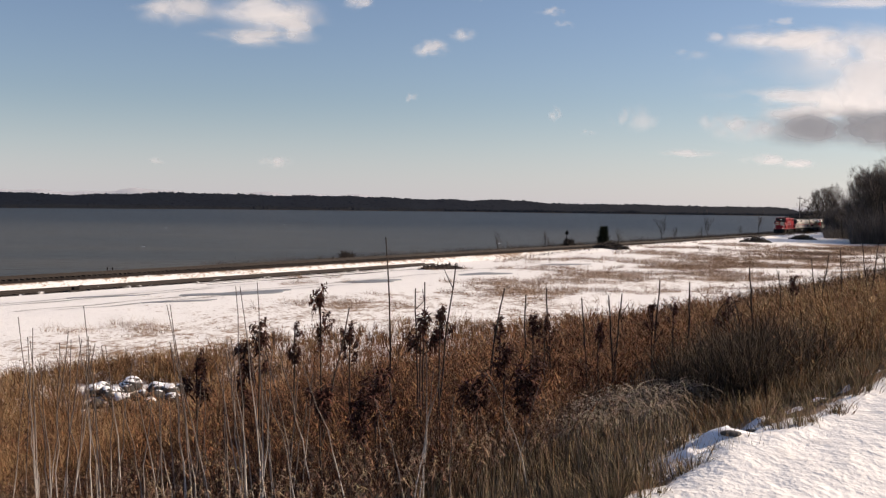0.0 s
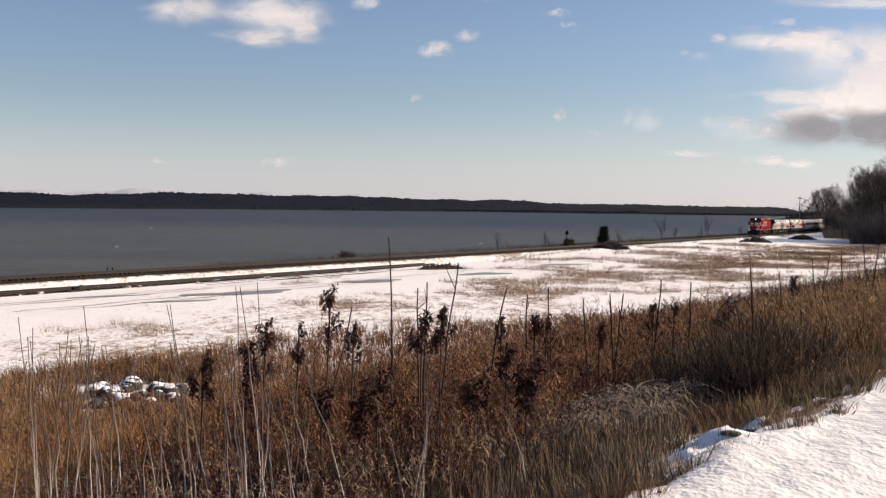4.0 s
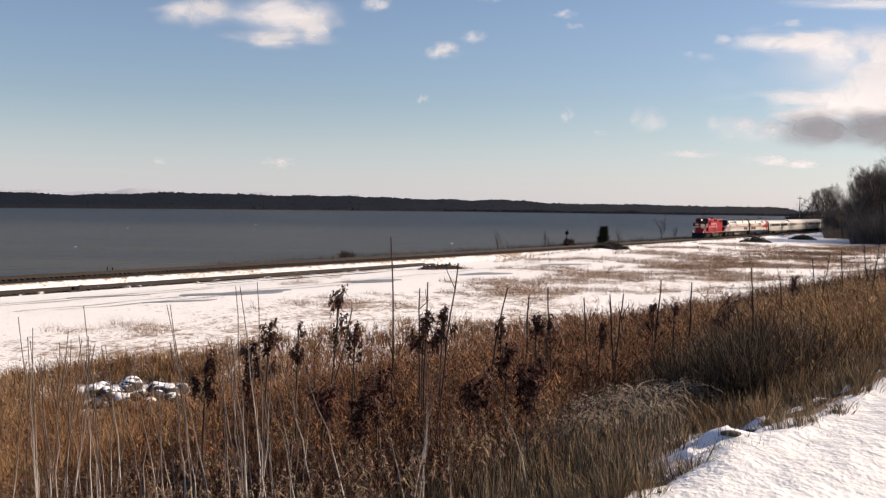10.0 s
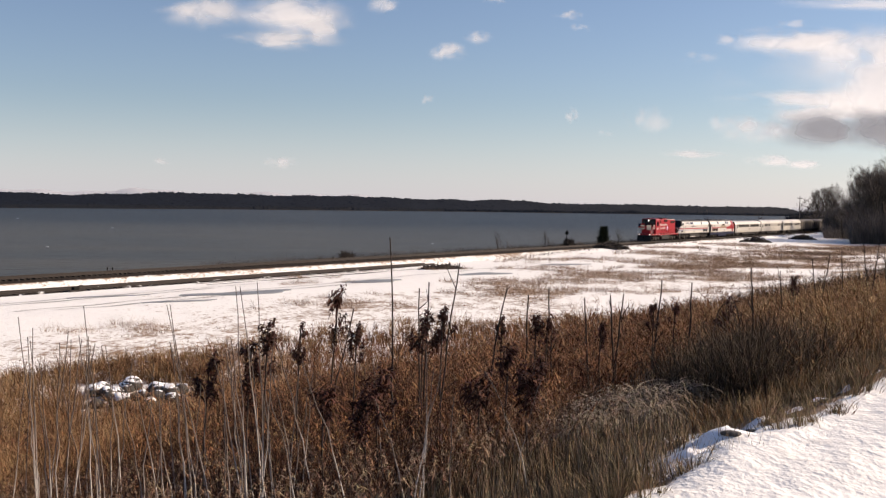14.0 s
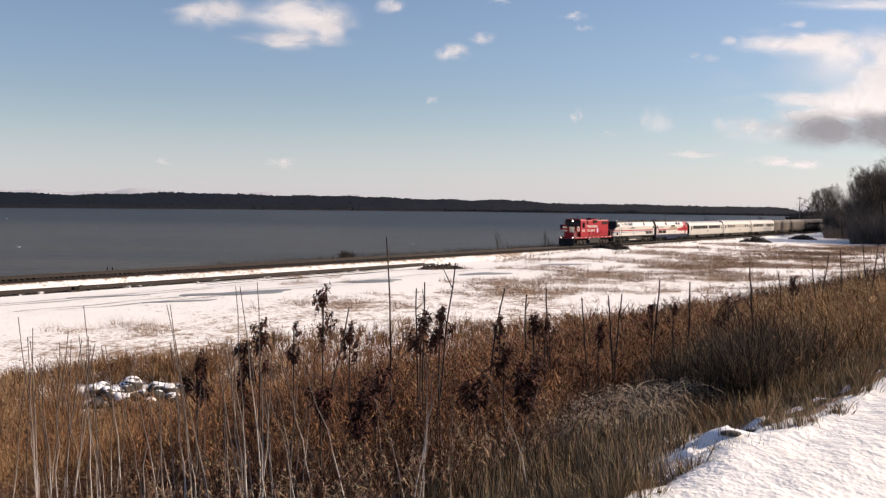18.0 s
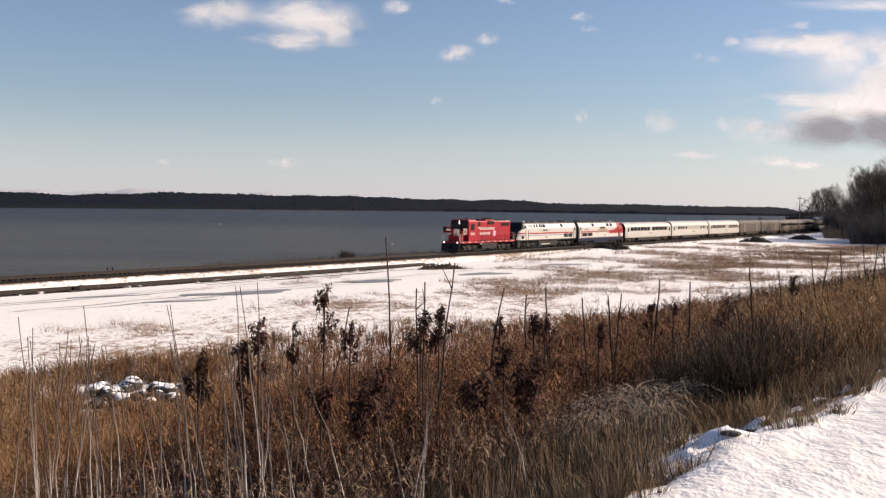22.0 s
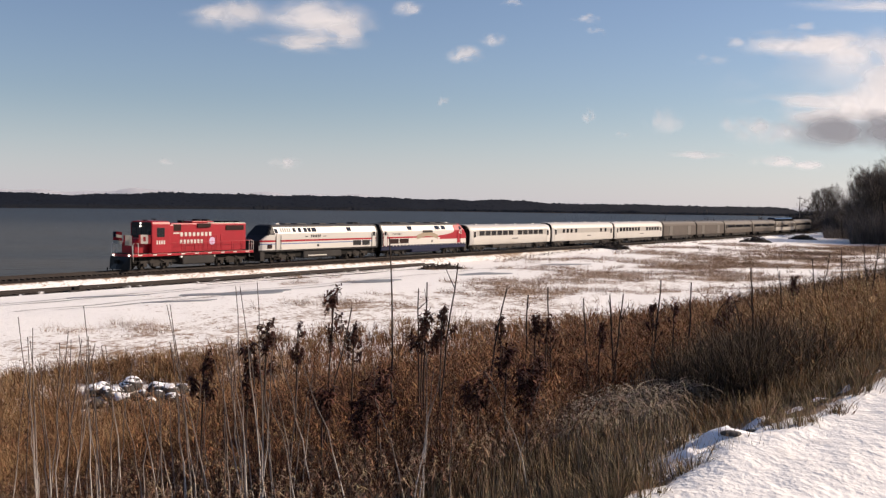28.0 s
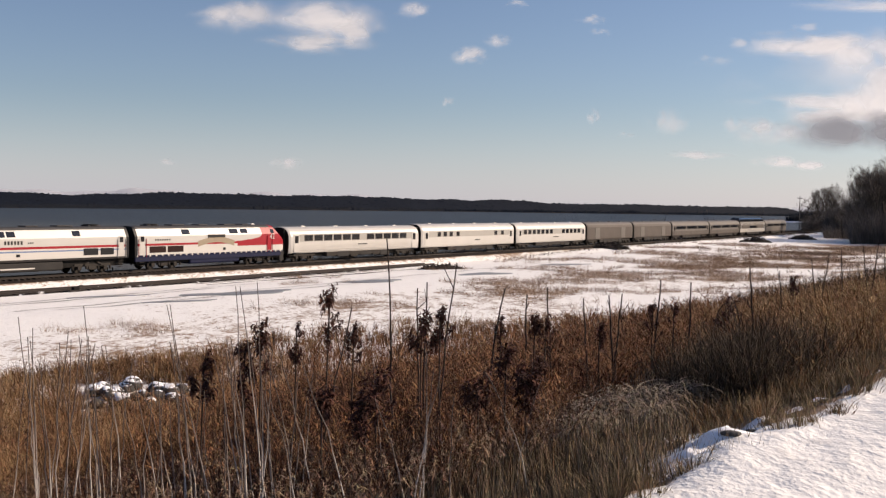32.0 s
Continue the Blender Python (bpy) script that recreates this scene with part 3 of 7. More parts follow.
# ---- running gear ----
def wheelset_mesh():
    bm = bmesh.new()
    for side in (-1, 1):
        y = side * 0.755
        prof = [(0.06, y - side * 0.05), (0.10, y + side * 0.07), (0.30, y + side * 0.03), (0.40, y + side * 0.065), (0.465, y + side * 0.065), (0.475, y - side * 0.05), (0.50, y - side * 0.075), (0.06, y - side * 0.07)]
        rings = [[bm.verts.new((r * math.cos(2 * math.pi * k / 20), yy, r * math.sin(2 * math.pi * k / 20))) for k in range(20)] for r, yy in prof]
        for a, b in zip(rings, rings[1:]):
            for k in range(20):
                bm.faces.new((a[k], a[(k + 1) % 20], b[(k + 1) % 20], b[k]))
        # spokes of cast relief on the web
        for k in range(5):
            an = 2 * math.pi * k / 5
            c, s = math.cos(an), math.sin(an)
            pts = [(0.14 * c - 0.03 * s, y + side * 0.075, 0.14 * s + 0.03 * c), (0.14 * c + 0.03 * s, y + side * 0.075, 0.14 * s - 0.03 * c),
                   (0.36 * c + 0.02 * s, y + side * 0.062, 0.36 * s - 0.02 * c), (0.36 * c - 0.02 * s, y + side * 0.062, 0.36 * s + 0.02 * c)]
            bm.faces.new([bm.verts.new(p) for p in pts])
    tube(bm, [(0, -0.74, 0), (0, 0.74, 0)], 0.085, 10)
    bmesh.ops.recalc_face_normals(bm, faces=bm.faces)
    me = bpy.data.meshes.new("wheelset")
    bm.to_mesh(me)
    bm.free()
    me.materials.append(M_GEAR)
    me.shade_smooth()
    return me


WHEEL_ME = wheelset_mesh()
TRUCKS = {}
WHEELS = []


def truck(parent, x, wb, heavy):
    """A two-axle bogie: frame with side beams, springs and journal boxes, and turning wheelsets."""
    key = (wb, heavy)
    if key not in TRUCKS:
        bm = bmesh.new()
        for s in (-1, 1):
            y = s * 1.08
            box(bm, -wb / 2 - 0.55, wb / 2 + 0.55, min(y, y + s * 0.16), max(y, y + s * 0.16), 0.62, 0.86, 0.03)
            box(bm, -0.42, 0.42, min(y, y + s * 0.18), max(y, y + s * 0.18), 0.32, 0.62, 0.03)
            for e in (-1, 1):
                box(bm, e * wb / 2 - 0.2, e * wb / 2 + 0.2, min(y, y + s * 0.2), max(y, y + s * 0.2), 0.3, 0.66, 0.03)
                tube(bm, [(e * 0.62, y + s * 0.1, 0.40), (e * 0.62, y + s * 0.1, 0.66)], 0.12, 8)
                if heavy:
                    box(bm, e * (wb / 2 + 0.62), e * (wb / 2 + 0.62) + 0.1, min(y, y + s * 0.14), max(y, y + s * 0.14), 0.36, 0.7)
                    tube(bm, [(e * 0.9, y + s * 0.2, 0.78), (e * 0.45, y + s * 0.2, 0.98)], 0.09, 8)
        box(bm, -0.35, 0.35, -1.1, 1.1, 0.55, 0.95, 0.03)
        TRUCKS[key] = part("bogie", bm, M_GEAR, parent)
        t = TRUCKS[key]
        t.location = (x, 0, 0)
    else:
        t = again(TRUCKS[key], "bogie", parent, (x, 0, 0))
    for e in (-1, 1):
        w = new("wheelset", WHEEL_ME)
        w.parent = t
        w.location = (e * wb / 2, 0, 0.48)
        WHEELS.append((w, e * wb / 2))
    return t


def coupler(parent, x, s):
    bm = boxes((min(x, x + s * 0.55), max(x, x + s * 0.55), -0.12, 0.12, 0.72, 0.98), (min(x + s * 0.45, x + s * 0.72), max(x + s * 0.45, x + s * 0.72), -0.2, 0.2, 0.66, 1.02), bevel=0.03)
    part("coupler", bm, M_DARK, parent)


TRAIN = []      # thing, offset of its middle along the line, spread of its bogies


def lettering(parent, name, rows, y, m, label):
    """Plain bars in place of painted lettering: rows of (x0, x1, z0, z1, bars)."""
    bm = bmesh.new()
    for x0, x1, z0, z1, k in rows:
        w = (x1 - x0) / k
        for i in range(k):
            box(bm, x0 + i * w + 0.2 * w, x0 + (i + 1) * w - 0.2 * w, y, y + 0.006, z0, z1)
    part(name, bm, m, parent, label)


def shorten(t, k):
    """Draw a vehicle's parts in along its length."""
    for ob in t.children_recursive:
        if ob.type == "MESH" and ob.data.users == 1:
            ob.data.transform(Matrix.Diagonal((k, 1, 1, 1)))


def road_switcher():
    """The red hood locomotive that leads; local x forwards, y to the road side."""
    t = thing("diesel_locomotive", "bright red hood diesel locomotive with flags across its nose", "locomotive", "train vehicles")
    part("underframe", boxes((-8.35, 8.35, -1.5, 1.5, 1.28, 1.55), bevel=0.03), M_RED, t)
    part("walkway", boxes((-8.3, 8.3, -1.52, 1.52, 1.555, 1.60)), M_DARK, t)
    sec = lambda x, w, z0, z1, r=0.14: [(x, -w, z0), (x, -w, z1 - r), (x, -w + 0.3 * r, z1 - 0.3 * r), (x, -w + r, z1), (x, w - r, z1), (x, w - 0.3 * r, z1 - 0.3 * r), (x, w, z1 - r), (x, w, z0)]
    part("long_hood", loft([sec(x, 0.98, 1.6, 4.42) for x in (-7.65, -7.6, 2.98, 3.0)]), M_RED, t)
    part("electrical_cabinet", loft([sec(x, 1.28, 1.6, 4.3) for x in (3.02, 3.62)]), M_RED, t, "red cabinet behind the cab")
    part("short_hood", loft([sec(6.02, 0.95, 1.6, 3.0), sec(7.3, 0.95, 1.6, 2.95), sec(7.6, 0.9, 1.6, 2.7), sec(7.66, 0.85, 1.6, 2.55)]), M_RED, t)
    cab = part("cab", loft([sec(x, w, 1.6, z, 0.3) for x, w, z in ((3.64, 1.5, 4.58), (3.7, 1.52, 4.63), (5.9, 1.52, 4.63), (6.0, 1.5, 4.58))]), M_RED, t)
    for x0, x1 in ((4.4, 5.4),):
        for s in (-1, 1):
            part("side_window", boxes((x0, x1, *sorted((s * 1.515, s * 1.535)), 3.1, 4.0), bevel=0.01), M_GLASS, cab, "dark cab side window")
    # added black panel: the cab front's shade as a dark colour
    part("front_surround", boxes((5.99, 6.008, -1.4, 1.4, 3.05, 4.5), bevel=0.004), M_BLACK, cab, "black panel for the shaded cab front")
    for y0, y1 in ((-1.3, -0.75), (-0.62, -0.06), (0.06, 0.62), (0.75, 1.3)):
        part("windshield", boxes((5.99, 6.022, y0, y1, 3.25, 4.05), bevel=0.01), M_GLASS, cab)
    part("number_board", boxes((5.98, 6.05, -0.95, 0.95, 4.12, 4.42), bevel=0.01), M_BLACK, cab)
    for z in (4.12, 4.40):
        bm = tube(bmesh.new(), [(6.05, 0, z), (6.13, 0, z)], [0.07, 0.08], 12)
        part("headlight", bm, M_LAMP, cab)
    for y in (-1.1, 1.1):
        bm = tube(bmesh.new(), [(8.42, y, 1.42), (8.5, y, 1.42)], [0.075, 0.085], 12)
        part("ditch_light", bm, M_LAMP, t)
    # intake, brake blister and radiators in the hood top
    for s in (-1, 1):
        part("intake_grille", boxes((1.75, 2.9, *sorted((s * 0.985, s * 1.03)), 3.65, 4.3)), M_GRILLE, t, "dark air intake grille")
        part("brake_grid", boxes((-2.3, -0.5, *sorted((s * 0.985, s * 1.12)), 3.95, 4.36), bevel=0.02), M_GRILLE, t, "dark resistor grid")
        part("radiator_grille", boxes((-7.3, -4.6, *sorted((s * 0.985, s * 1.04)), 3.65, 4.15), bevel=0.02), M_GRILLE, t, "brown radiator grille")
        for i in range(9):
            x = -4.4 + i * 0.62
            part("hood_door", boxes((x, x + 0.57, *sorted((s * 0.985, s * 1.005)), 1.75, 3.25), bevel=0.006), M_RED, t)
    part("hood_edge_trim", boxes((-7.55, -2.0, 0.86, 0.99, 4.40, 4.45)), M_WHITE, t, "white line along the roof edge")
    part("brake_blister", boxes((-3.0, 0.0, -0.8, 0.8, 4.43, 4.6), bevel=0.05), M_RED, t)
    for x in (-7.2, -6.0, -4.6, -2.6, -1.4):
        z = 4.61 if -3.0 < x < 0 else 4.425
        part("roof_fan", tube(bmesh.new(), [(x, 0, z), (x, 0, z + 0.16)], [0.52, 0.48], 16), M_DARK, t)
    part("exhaust_stack", boxes((0.6, 1.0, -0.3, 0.3, 4.43, 4.66), bevel=0.03), M_DARK, t)
    part("roof_horn", tubes([[(4.6, 0.3, 4.63), (4.6, 0.3, 4.78)], [(4.4, 0.3, 4.78), (5.0, 0.3, 4.8)]], 0.05), M_DARK, t)
    part("beacon_bracket", boxes((5.2, 5.5, -0.4, 0.0, 4.63, 4.72), bevel=0.02), M_DARK, t)
    part("fuel_tank", boxes((-2.6, 1.9, -1.42, 1.42, 0.38, 1.24), bevel=0.12), M_TANK, t, "grey fuel tank")
    part("air_reservoir", tubes([[(-2.7, 1.25, 1.12), (2.1, 1.25, 1.12)]], 0.13, 10), M_WHITE, t, "pale air reservoir tube")
    part("plow", loft([[(8.45, -1.45, 0.12), (8.45, -1.45, 1.3), (8.5, 1.45, 1.3), (8.5, 1.45, 0.12)], [(8.65, -1.45, 0.12), (8.55, -1.45, 1.3), (8.6, 1.45, 1.3), (8.7, 1.45, 0.12)], [(9.0, -0.2, 0.12), (8.62, -0.2, 1.2), (8.62, 0.2, 1.2), (9.0, 0.2, 0.12)]]), M_BLACK, t, "black snow plow pilot")
    part("rear_pilot", boxes((-8.5, -8.36, -1.4, 1.4, 0.5, 1.5)), M_BLACK, t)
    for x in (8.0, -8.0):
        for s in (-1, 1):
            st = part("step_well", boxes((x - 0.38, x + 0.38, *sorted((s * 1.2, s * 1.53)), 0.45, 0.50), (x - 0.38, x + 0.38, *sorted((s * 1.2, s * 1.53)), 0.85, 0.90), (x - 0.40, x - 0.38, *sorted((s * 1.2, s * 1.53)), 0.4, 1.3), (x + 0.38, x + 0.40, *sorted((s * 1.2, s * 1.53)), 0.4, 1.3)), M_DARK, t)
            for rail in ([(x + 0.34, s * 1.5, 0.9), (x + 0.34, s * 1.5, 2.5), (x + 0.2, s * 1.5, 2.55)], [(x - 0.3, s * 1.5, 1.5), (x - 0.3, s * 1.5, 2.55), (x - 0.1, s * 1.5, 2.55)]):
                part("grab_rail", tubes([rail], 0.03), M_WHITE, st, "white grab rail")
    for s in (-1, 1):
        part("handrail", tubes([[(-7.9, s * 1.48, 2.55), (3.5, s * 1.48, 2.55)]], 0.022), M_RED, t)
        for i in range(8):
            part("stanchion", tubes([[(-7.8 + 1.42 * i, s * 1.48, 1.6), (-7.8 + 1.42 * i, s * 1.48, 2.55)]], 0.022), M_RED, t)
        for i in range(9):
            part("sill_marker", boxes((-7.6 + 1.85 * i, -7.1 + 1.85 * i, *sorted((s * 1.503, s * 1.512)), 1.38, 1.48)), M_WHITE, t)
    for x in (8.25, -8.25):
        part("end_handrail", tubes([[(x, -1.3, 1.6), (x, -1.3, 2.65), (x, 1.3, 2.65), (x, 1.3, 1.6)]], 0.03), M_WHITE, t, "white end handrail")
    # flags tied along the nose
    def flag(y0, x0, y1, x1, z0, z1, cells, label):
        vs, fs, ms = [], [], []
        n = 10
        bm = bmesh.new()
        ring = []
        for i in range(n + 1):
            k = i / n
            x, y = x0 + (x1 - x0) * k + 0.03 * math.sin(9 * k), y0 + (y1 - y0) * k + 0.03 * math.cos(7 * k)
            ring.append([bm.verts.new((x, y, z0 + (z1 - z0) * j / 4 + 0.02 * math.sin(5 * k))) for j in range(5)])
        for i in range(n):
            for j in range(4):
                f = bm.faces.new((ring[i][j], ring[i + 1][j], ring[i + 1][j + 1], ring[i][j + 1]))
                f.material_index = cells(i, j)
        bmesh.ops.solidify(bm, geom=bm.faces[:], thickness=0.012)
        part("flag", bm, [M_WHITE, M_RED, M_BLUE], t, label)
    flag(0.1, 8.3, 1.42, 8.28, 2.35, 3.3, lambda i, j: 0 if 1 < i < 9 else 1, "white cloth banner with faint red print on the nose rail")
    flag(1.42, 7.6, 1.40, 6.1, 2.5, 3.35, lambda i, j: 1 if (i < 2 or i > 7 or (4 <= i <= 5 and 1 <= j <= 2)) else 0, "red and white flag beside the cab")
    flag(-1.4, 8.3, -0.1, 8.3, 2.5, 3.6, lambda i, j: 2 if (i < 4 and j > 1) else (j % 2), "red and white striped flag with blue corner")
    # lettering bars on the hood, number bars under the cab window, pale shield
    for s in (1,):
        y = 1.008
        lettering(t, "hood_lettering", [(-2.6, 1.95, 3.12, 3.5, 8)], y, M_WHITE, "white bars of painted lettering")
        lettering(t, "hood_lettering", [(-1.35, 1.95, 2.4, 2.78, 7)], y, M_WHITE, "white bars of painted lettering")
        part("lettering_stroke", boxes((1.95, 3.0, 1.008, 1.014, 3.36, 3.5)), M_WHITE, t)
        lettering(t, "cab_number", [(4.3, 5.5, 2.42, 2.78, 4)], 1.523, M_WHITE, "white bars of the road number")
        part("shield_emblem", tube(bmesh.new(), [(-2.6, 1.008, 2.6), (-2.6, 1.02, 2.6)], 0.42, 16), M_EMBLEM, t, "pale blue and white round emblem")
    # dark sill box that also stands in for the underframe's shadow
    part("centre_sill", boxes((-8.2, 8.2, -1.0, 1.0, 0.62, 1.28)), M_DARK, t)
    shorten(t, 0.95)
    truck(t, 4.95, 2.74, True)
    truck(t, -4.95, 2.74, True)
    coupler(t, 8.0, 1)
    coupler(t, -8.0, -1)
    return t


def cowl_unit(label, livery):
    """A streamlined full-width passenger diesel; local x towards its nose."""
    t = thing("diesel_locomotive", label, "locomotive", "train vehicles")
    base = [(1.50, 1.25), (1.55, 1.45), (1.55, 1.62), (1.55, 1.95), (1.55, 2.08), (1.55, 2.2), (1.55, 2.36), (1.55, 2.58), (1.55, 2.64), (1.55, 2.7), (1.55, 2.76), (1.55, 2.82), (1.548, 2.89), (1.545, 2.95), (1.542, 3.03), (1.54, 3.1), (1.535, 3.2), (1.53, 3.32), (1.36, 3.7), (1.2, 4.05), (1.08, 4.22), (0.7, 4.33)]
    poly = base + [(-y, z) for y, z in base[::-1]]
    xs = [-10.3] + list(np.arange(-10, 2.3, 0.6)) + list(np.arange(2.4, 7.95, 0.11)) + [8.0, 8.3, 8.6, 8.9, 9.2, 9.5, 9.8, 10.05, 10.25, 10.35]
    zmax = lambda x: float(np.interp(x, [8.2, 8.5, 9.55, 9.95, 10.35], [4.4, 4.3, 3.05, 2.75, 2.5]))
    yk = lambda x: float(np.interp(x, [8.2, 9.4, 10.0, 10.35], [1, 0.97, 0.88, 0.72]))
    secs = []
    for x in xs:
        zm, k = zmax(x), yk(x)
        secs.append([(x, y * k * (1 if z <= zm else max(0.25, 1 - 0.25 * (z - zm))), min(z, zm + 0.02 * (z - zm))) for y, z in poly])
    if livery == "stripes":
        mats = [M_WHITE, M_GREYW, M_RED, M_STRIPE, M_DROOF, M_BLACK, M_TANK]
        def mo(c):
            # rear end black: the shaded gap between locomotives put into colour
            if c.x < -10.1:
                return 5
            if c.x > 8.45 and (c.z > 3.2 - 0.0 * c.x or (abs(c.y) < 1.2 and c.z > 2.0)):
                return 5
            if c.x > 8.3 and c.z > 2.75 + (10.4 - c.x) * 0.34:
                return 5
            if c.z < 1.5:
                return 6
            if 2.05 < c.z < 2.2:
                return 3
            if 2.34 < c.z < 2.6:
                return 2
            if c.z > 4.08:
                return 4
            # dimmer paint on the upright side; the tilted upper side is painted sunnier
            return 1 if 2.6 < c.z < 3.3 else 0
    else:
        mats = [M_WHITE, M_GREYW, M_RED, M_BLUE, M_DROOF, M_BLACK, M_TANK]
        def mo(c):
            # black rear end, painted for the shade in the gap
            if c.x < -10.1:
                return 5
            if c.z > 4.08 and c.x < 8.0:
                return 4
            if c.z < 1.5:
                return 3
            if c.z < (2.33 if c.x < 3 else 2.1):
                return 0
            if c.z < 2.59:
                return 2
            if c.x > 8.4 and 3.2 < c.z < 3.9 and abs(c.y) < 1.1:
                return 5
            edge = 6.6 - 3.9 * max(0.0, (3.45 - c.z) / 0.85) ** 3.5
            if c.x > edge:
                return 2
            # again the sun on the tilted upper side, put into the paint
            return 1 if c.z < 3.3 else 0
    part("body", loft(secs, mo), mats, t)
    z0, z1, ins = 3.42, 3.98, 0
    def side_window(x0, x1, z0, z1, lab=""):
        # follows the inward slope of the upper side
        for s in (-1, 1):
            yy = lambda z: float(np.interp(z, [2.9, 3.32, 3.7, 4.05], [1.54, 1.53, 1.36, 1.2])) + 0.012
            bm = bmesh.new()
            q = [bm.verts.new((x, s * (yy(z) + d), z)) for d in (0, -0.05) for x, z in ((x0, z0), (x1, z0), (x1, z1), (x0, z1))]
            for f in ((0, 1, 2, 3), (7, 6, 5, 4), (0, 4, 5, 1), (1, 5, 6, 2), (2, 6, 7, 3), (3, 7, 4, 0)):
                bm.faces.new([q[i] for i in f])
            bmesh.ops.recalc_face_normals(bm, faces=bm.faces)
            part("side_window", bm, M_GLASS if not lab else (M_ROOF if "slatted" in lab else M_GREYW), t, lab)
    k = 1 if livery == "stripes" else 0
    if k:
        for x0, x1 in ((4.75, 5.25), (3.85, 4.35), (2.85, 3.4), (2.2, 2.72), (1.25, 2.05), (-5.1, -4.3)):
            side_window(x0, x1, 3.45, 3.95)
        side_window(7.75, 8.25, 3.35, 3.85)
        for i in range(5):
            side_window(5.62 + 0.36 * i, 5.62 + 0.36 * i + 0.24, 3.45, 3.92, "grey slatted vent panel")
    else:
        for x0, x1 in ((3.5, 4.5), (1.9, 3.1), (-4.5, -3.5)):
            side_window(x0, x1, 3.45, 3.95)
        side_window(4.75, 6.5, 3.5, 3.9, "pale side panel")
        side_window(8.0, 8.5, 3.4, 3.85)
    for s in (-1, 1):
        for x0, x1 in ((-8.6, -7.15), (-6.9, -5.35)) if k else ((-8.6, -6.6), (-6.4, -4.4)):
            part("air_grille", boxes((x0, x1, *sorted((s * 1.552, s * 1.575)), 1.66, 2.3), bevel=0.01), M_GRILLE if not k else M_BLACK, t, "dark side air grille")
        part("crew_door", boxes((-9.75, -9.15, *sorted((s * 1.552, s * 1.57)), 1.5, 3.4), bevel=0.01), M_GREYW, t)
        part("door_window", boxes((-9.65, -9.25, *sorted((s * 1.571, s * 1.58)), 2.8, 3.3), bevel=0.01), M_GLASS, t)
        for gx in (-9.9, -9.0, 8.15, 7.35):
            part("grab_rail", tubes([[(gx, s * 1.6, 1.3), (gx, s * 1.6, 3.1)]], 0.03), M_ROOF if k else M_RED, t)
        part("cab_door", boxes((7.45, 8.05, *sorted((s * 1.552, s * 1.565)), 1.5, 3.3), bevel=0.01), M_GREYW if k else M_RED, t)
        for x0 in (7.5, -9.7):
            for z in (0.45, 0.75, 1.05):
                part("ladder_step", boxes((x0, x0 + 0.5, *sorted((s * 1.3, s * 1.52)), z, z + 0.04)), M_GEAR, t)
        part("vent", boxes((0.9, 1.25, *sorted((s * 1.552, s * 1.57)), 1.7, 1.95)), M_BLACK, t)
        if k:
            part("battery_box", boxes((8.7, 9.4, *sorted((s * 1.4, s * 1.56)), 1.62, 2.1), bevel=0.02), M_GRILLE, t)
    if k:
        lettering(t, "side_lettering", [(0.6, 2.4, 2.8, 3.12, 6), (2.8, 3.4, 2.86, 2.98, 3), (-0.4, 0.2, 2.86, 2.98, 3)], 1.556, M_TANK, "grey bars of painted lettering")
        lettering(t, "road_number", [(0.9, 1.8, 2.22, 2.34, 4)], 1.556, M_GREYW, "faint bars of the road number")
    else:
        lettering(t, "side_lettering", [(-8.0, -6.0, 2.86, 3.02, 7)], -1.562, M_TANK, "grey bars of painted lettering")
        # tan scroll emblem and a row of stars along the sill
        for s in (-1, 1):
            em = part("scroll_emblem", loft([[(x, s * 1.556, 2.25 + 0.55 * math.cos(x * 0.55) - 0.25), (x, s * 1.566, 2.25 + 0.55 * math.cos(x * 0.55) - 0.25), (x, s * 1.566, 2.62 + 0.6 * math.cos(x * 0.5) - 0.1), (x, s * 1.556, 2.62 + 0.6 * math.cos(x * 0.5) - 0.1)] for x in np.arange(-2.5, 2.6, 0.5)]), M_GOLD, t, "tan ribbon emblem on the side")
            part("emblem_crest", boxes((-1.2, 1.2, *sorted((s * 1.56, s * 1.572)), 3.05, 3.38), bevel=0.004), M_TANK, em)
            for i in range(27):
                x = -10.0 + 0.75 * i
                part("star_marker", tube(bmesh.new(), [(x, s * 1.50, 1.38), (x, s * 1.565, 1.38)], 0.1, 5), M_WHITE, t)
            part("sill_band", boxes((-10.2, 9.6, *sorted((s * 1.30, s * 1.5)), 0.85, 1.25)), M_BLUE, t, "navy blue skirt")
    if not k:
        cu = bpy.data.curves.new("nose_number", "FONT")
        cu.body, cu.size, cu.extrude = "42", 0.8, 0.004
        ob = new("nose_number", cu)
        dg = bpy.context.evaluated_depsgraph_get()
        me = bpy.data.meshes.new_from_object(ob.evaluated_get(dg))
        bpy.data.objects.remove(ob)
        me.materials.clear()
        me.materials.append(M_WHITE)
        o = tagged(new("nose_number", me), "white painted number 42")
        o.parent = t
        o.matrix_basis = pose(7.75, -1.57, 2.75, 90, 0, 0)
    for x, w in ((-8.0, 1.4), (-5.0, 1.6), (-1.5, 1.2), (2.0, 1.6), (4.6, 1.0)):
        part("roof_hatch", boxes((x, x + w, -0.55, 0.55, 4.335, 4.45), bevel=0.04), M_DROOF, t)
    part("roof_fan", tube(bmesh.new(), [(-7.2, 0, 4.34), (-7.2, 0, 4.52)], [0.7, 0.65], 16), M_DARK, t)
    part("roof_horn", boxes((6.2, 6.8, -0.3, 0.3, 4.335, 4.47), bevel=0.03), M_WHITE, t, "white roof fitting")
    part("windshield", boxes((8.95, 8.97, -0.05, 0.05, 3.7, 3.75)), M_BLACK, t)
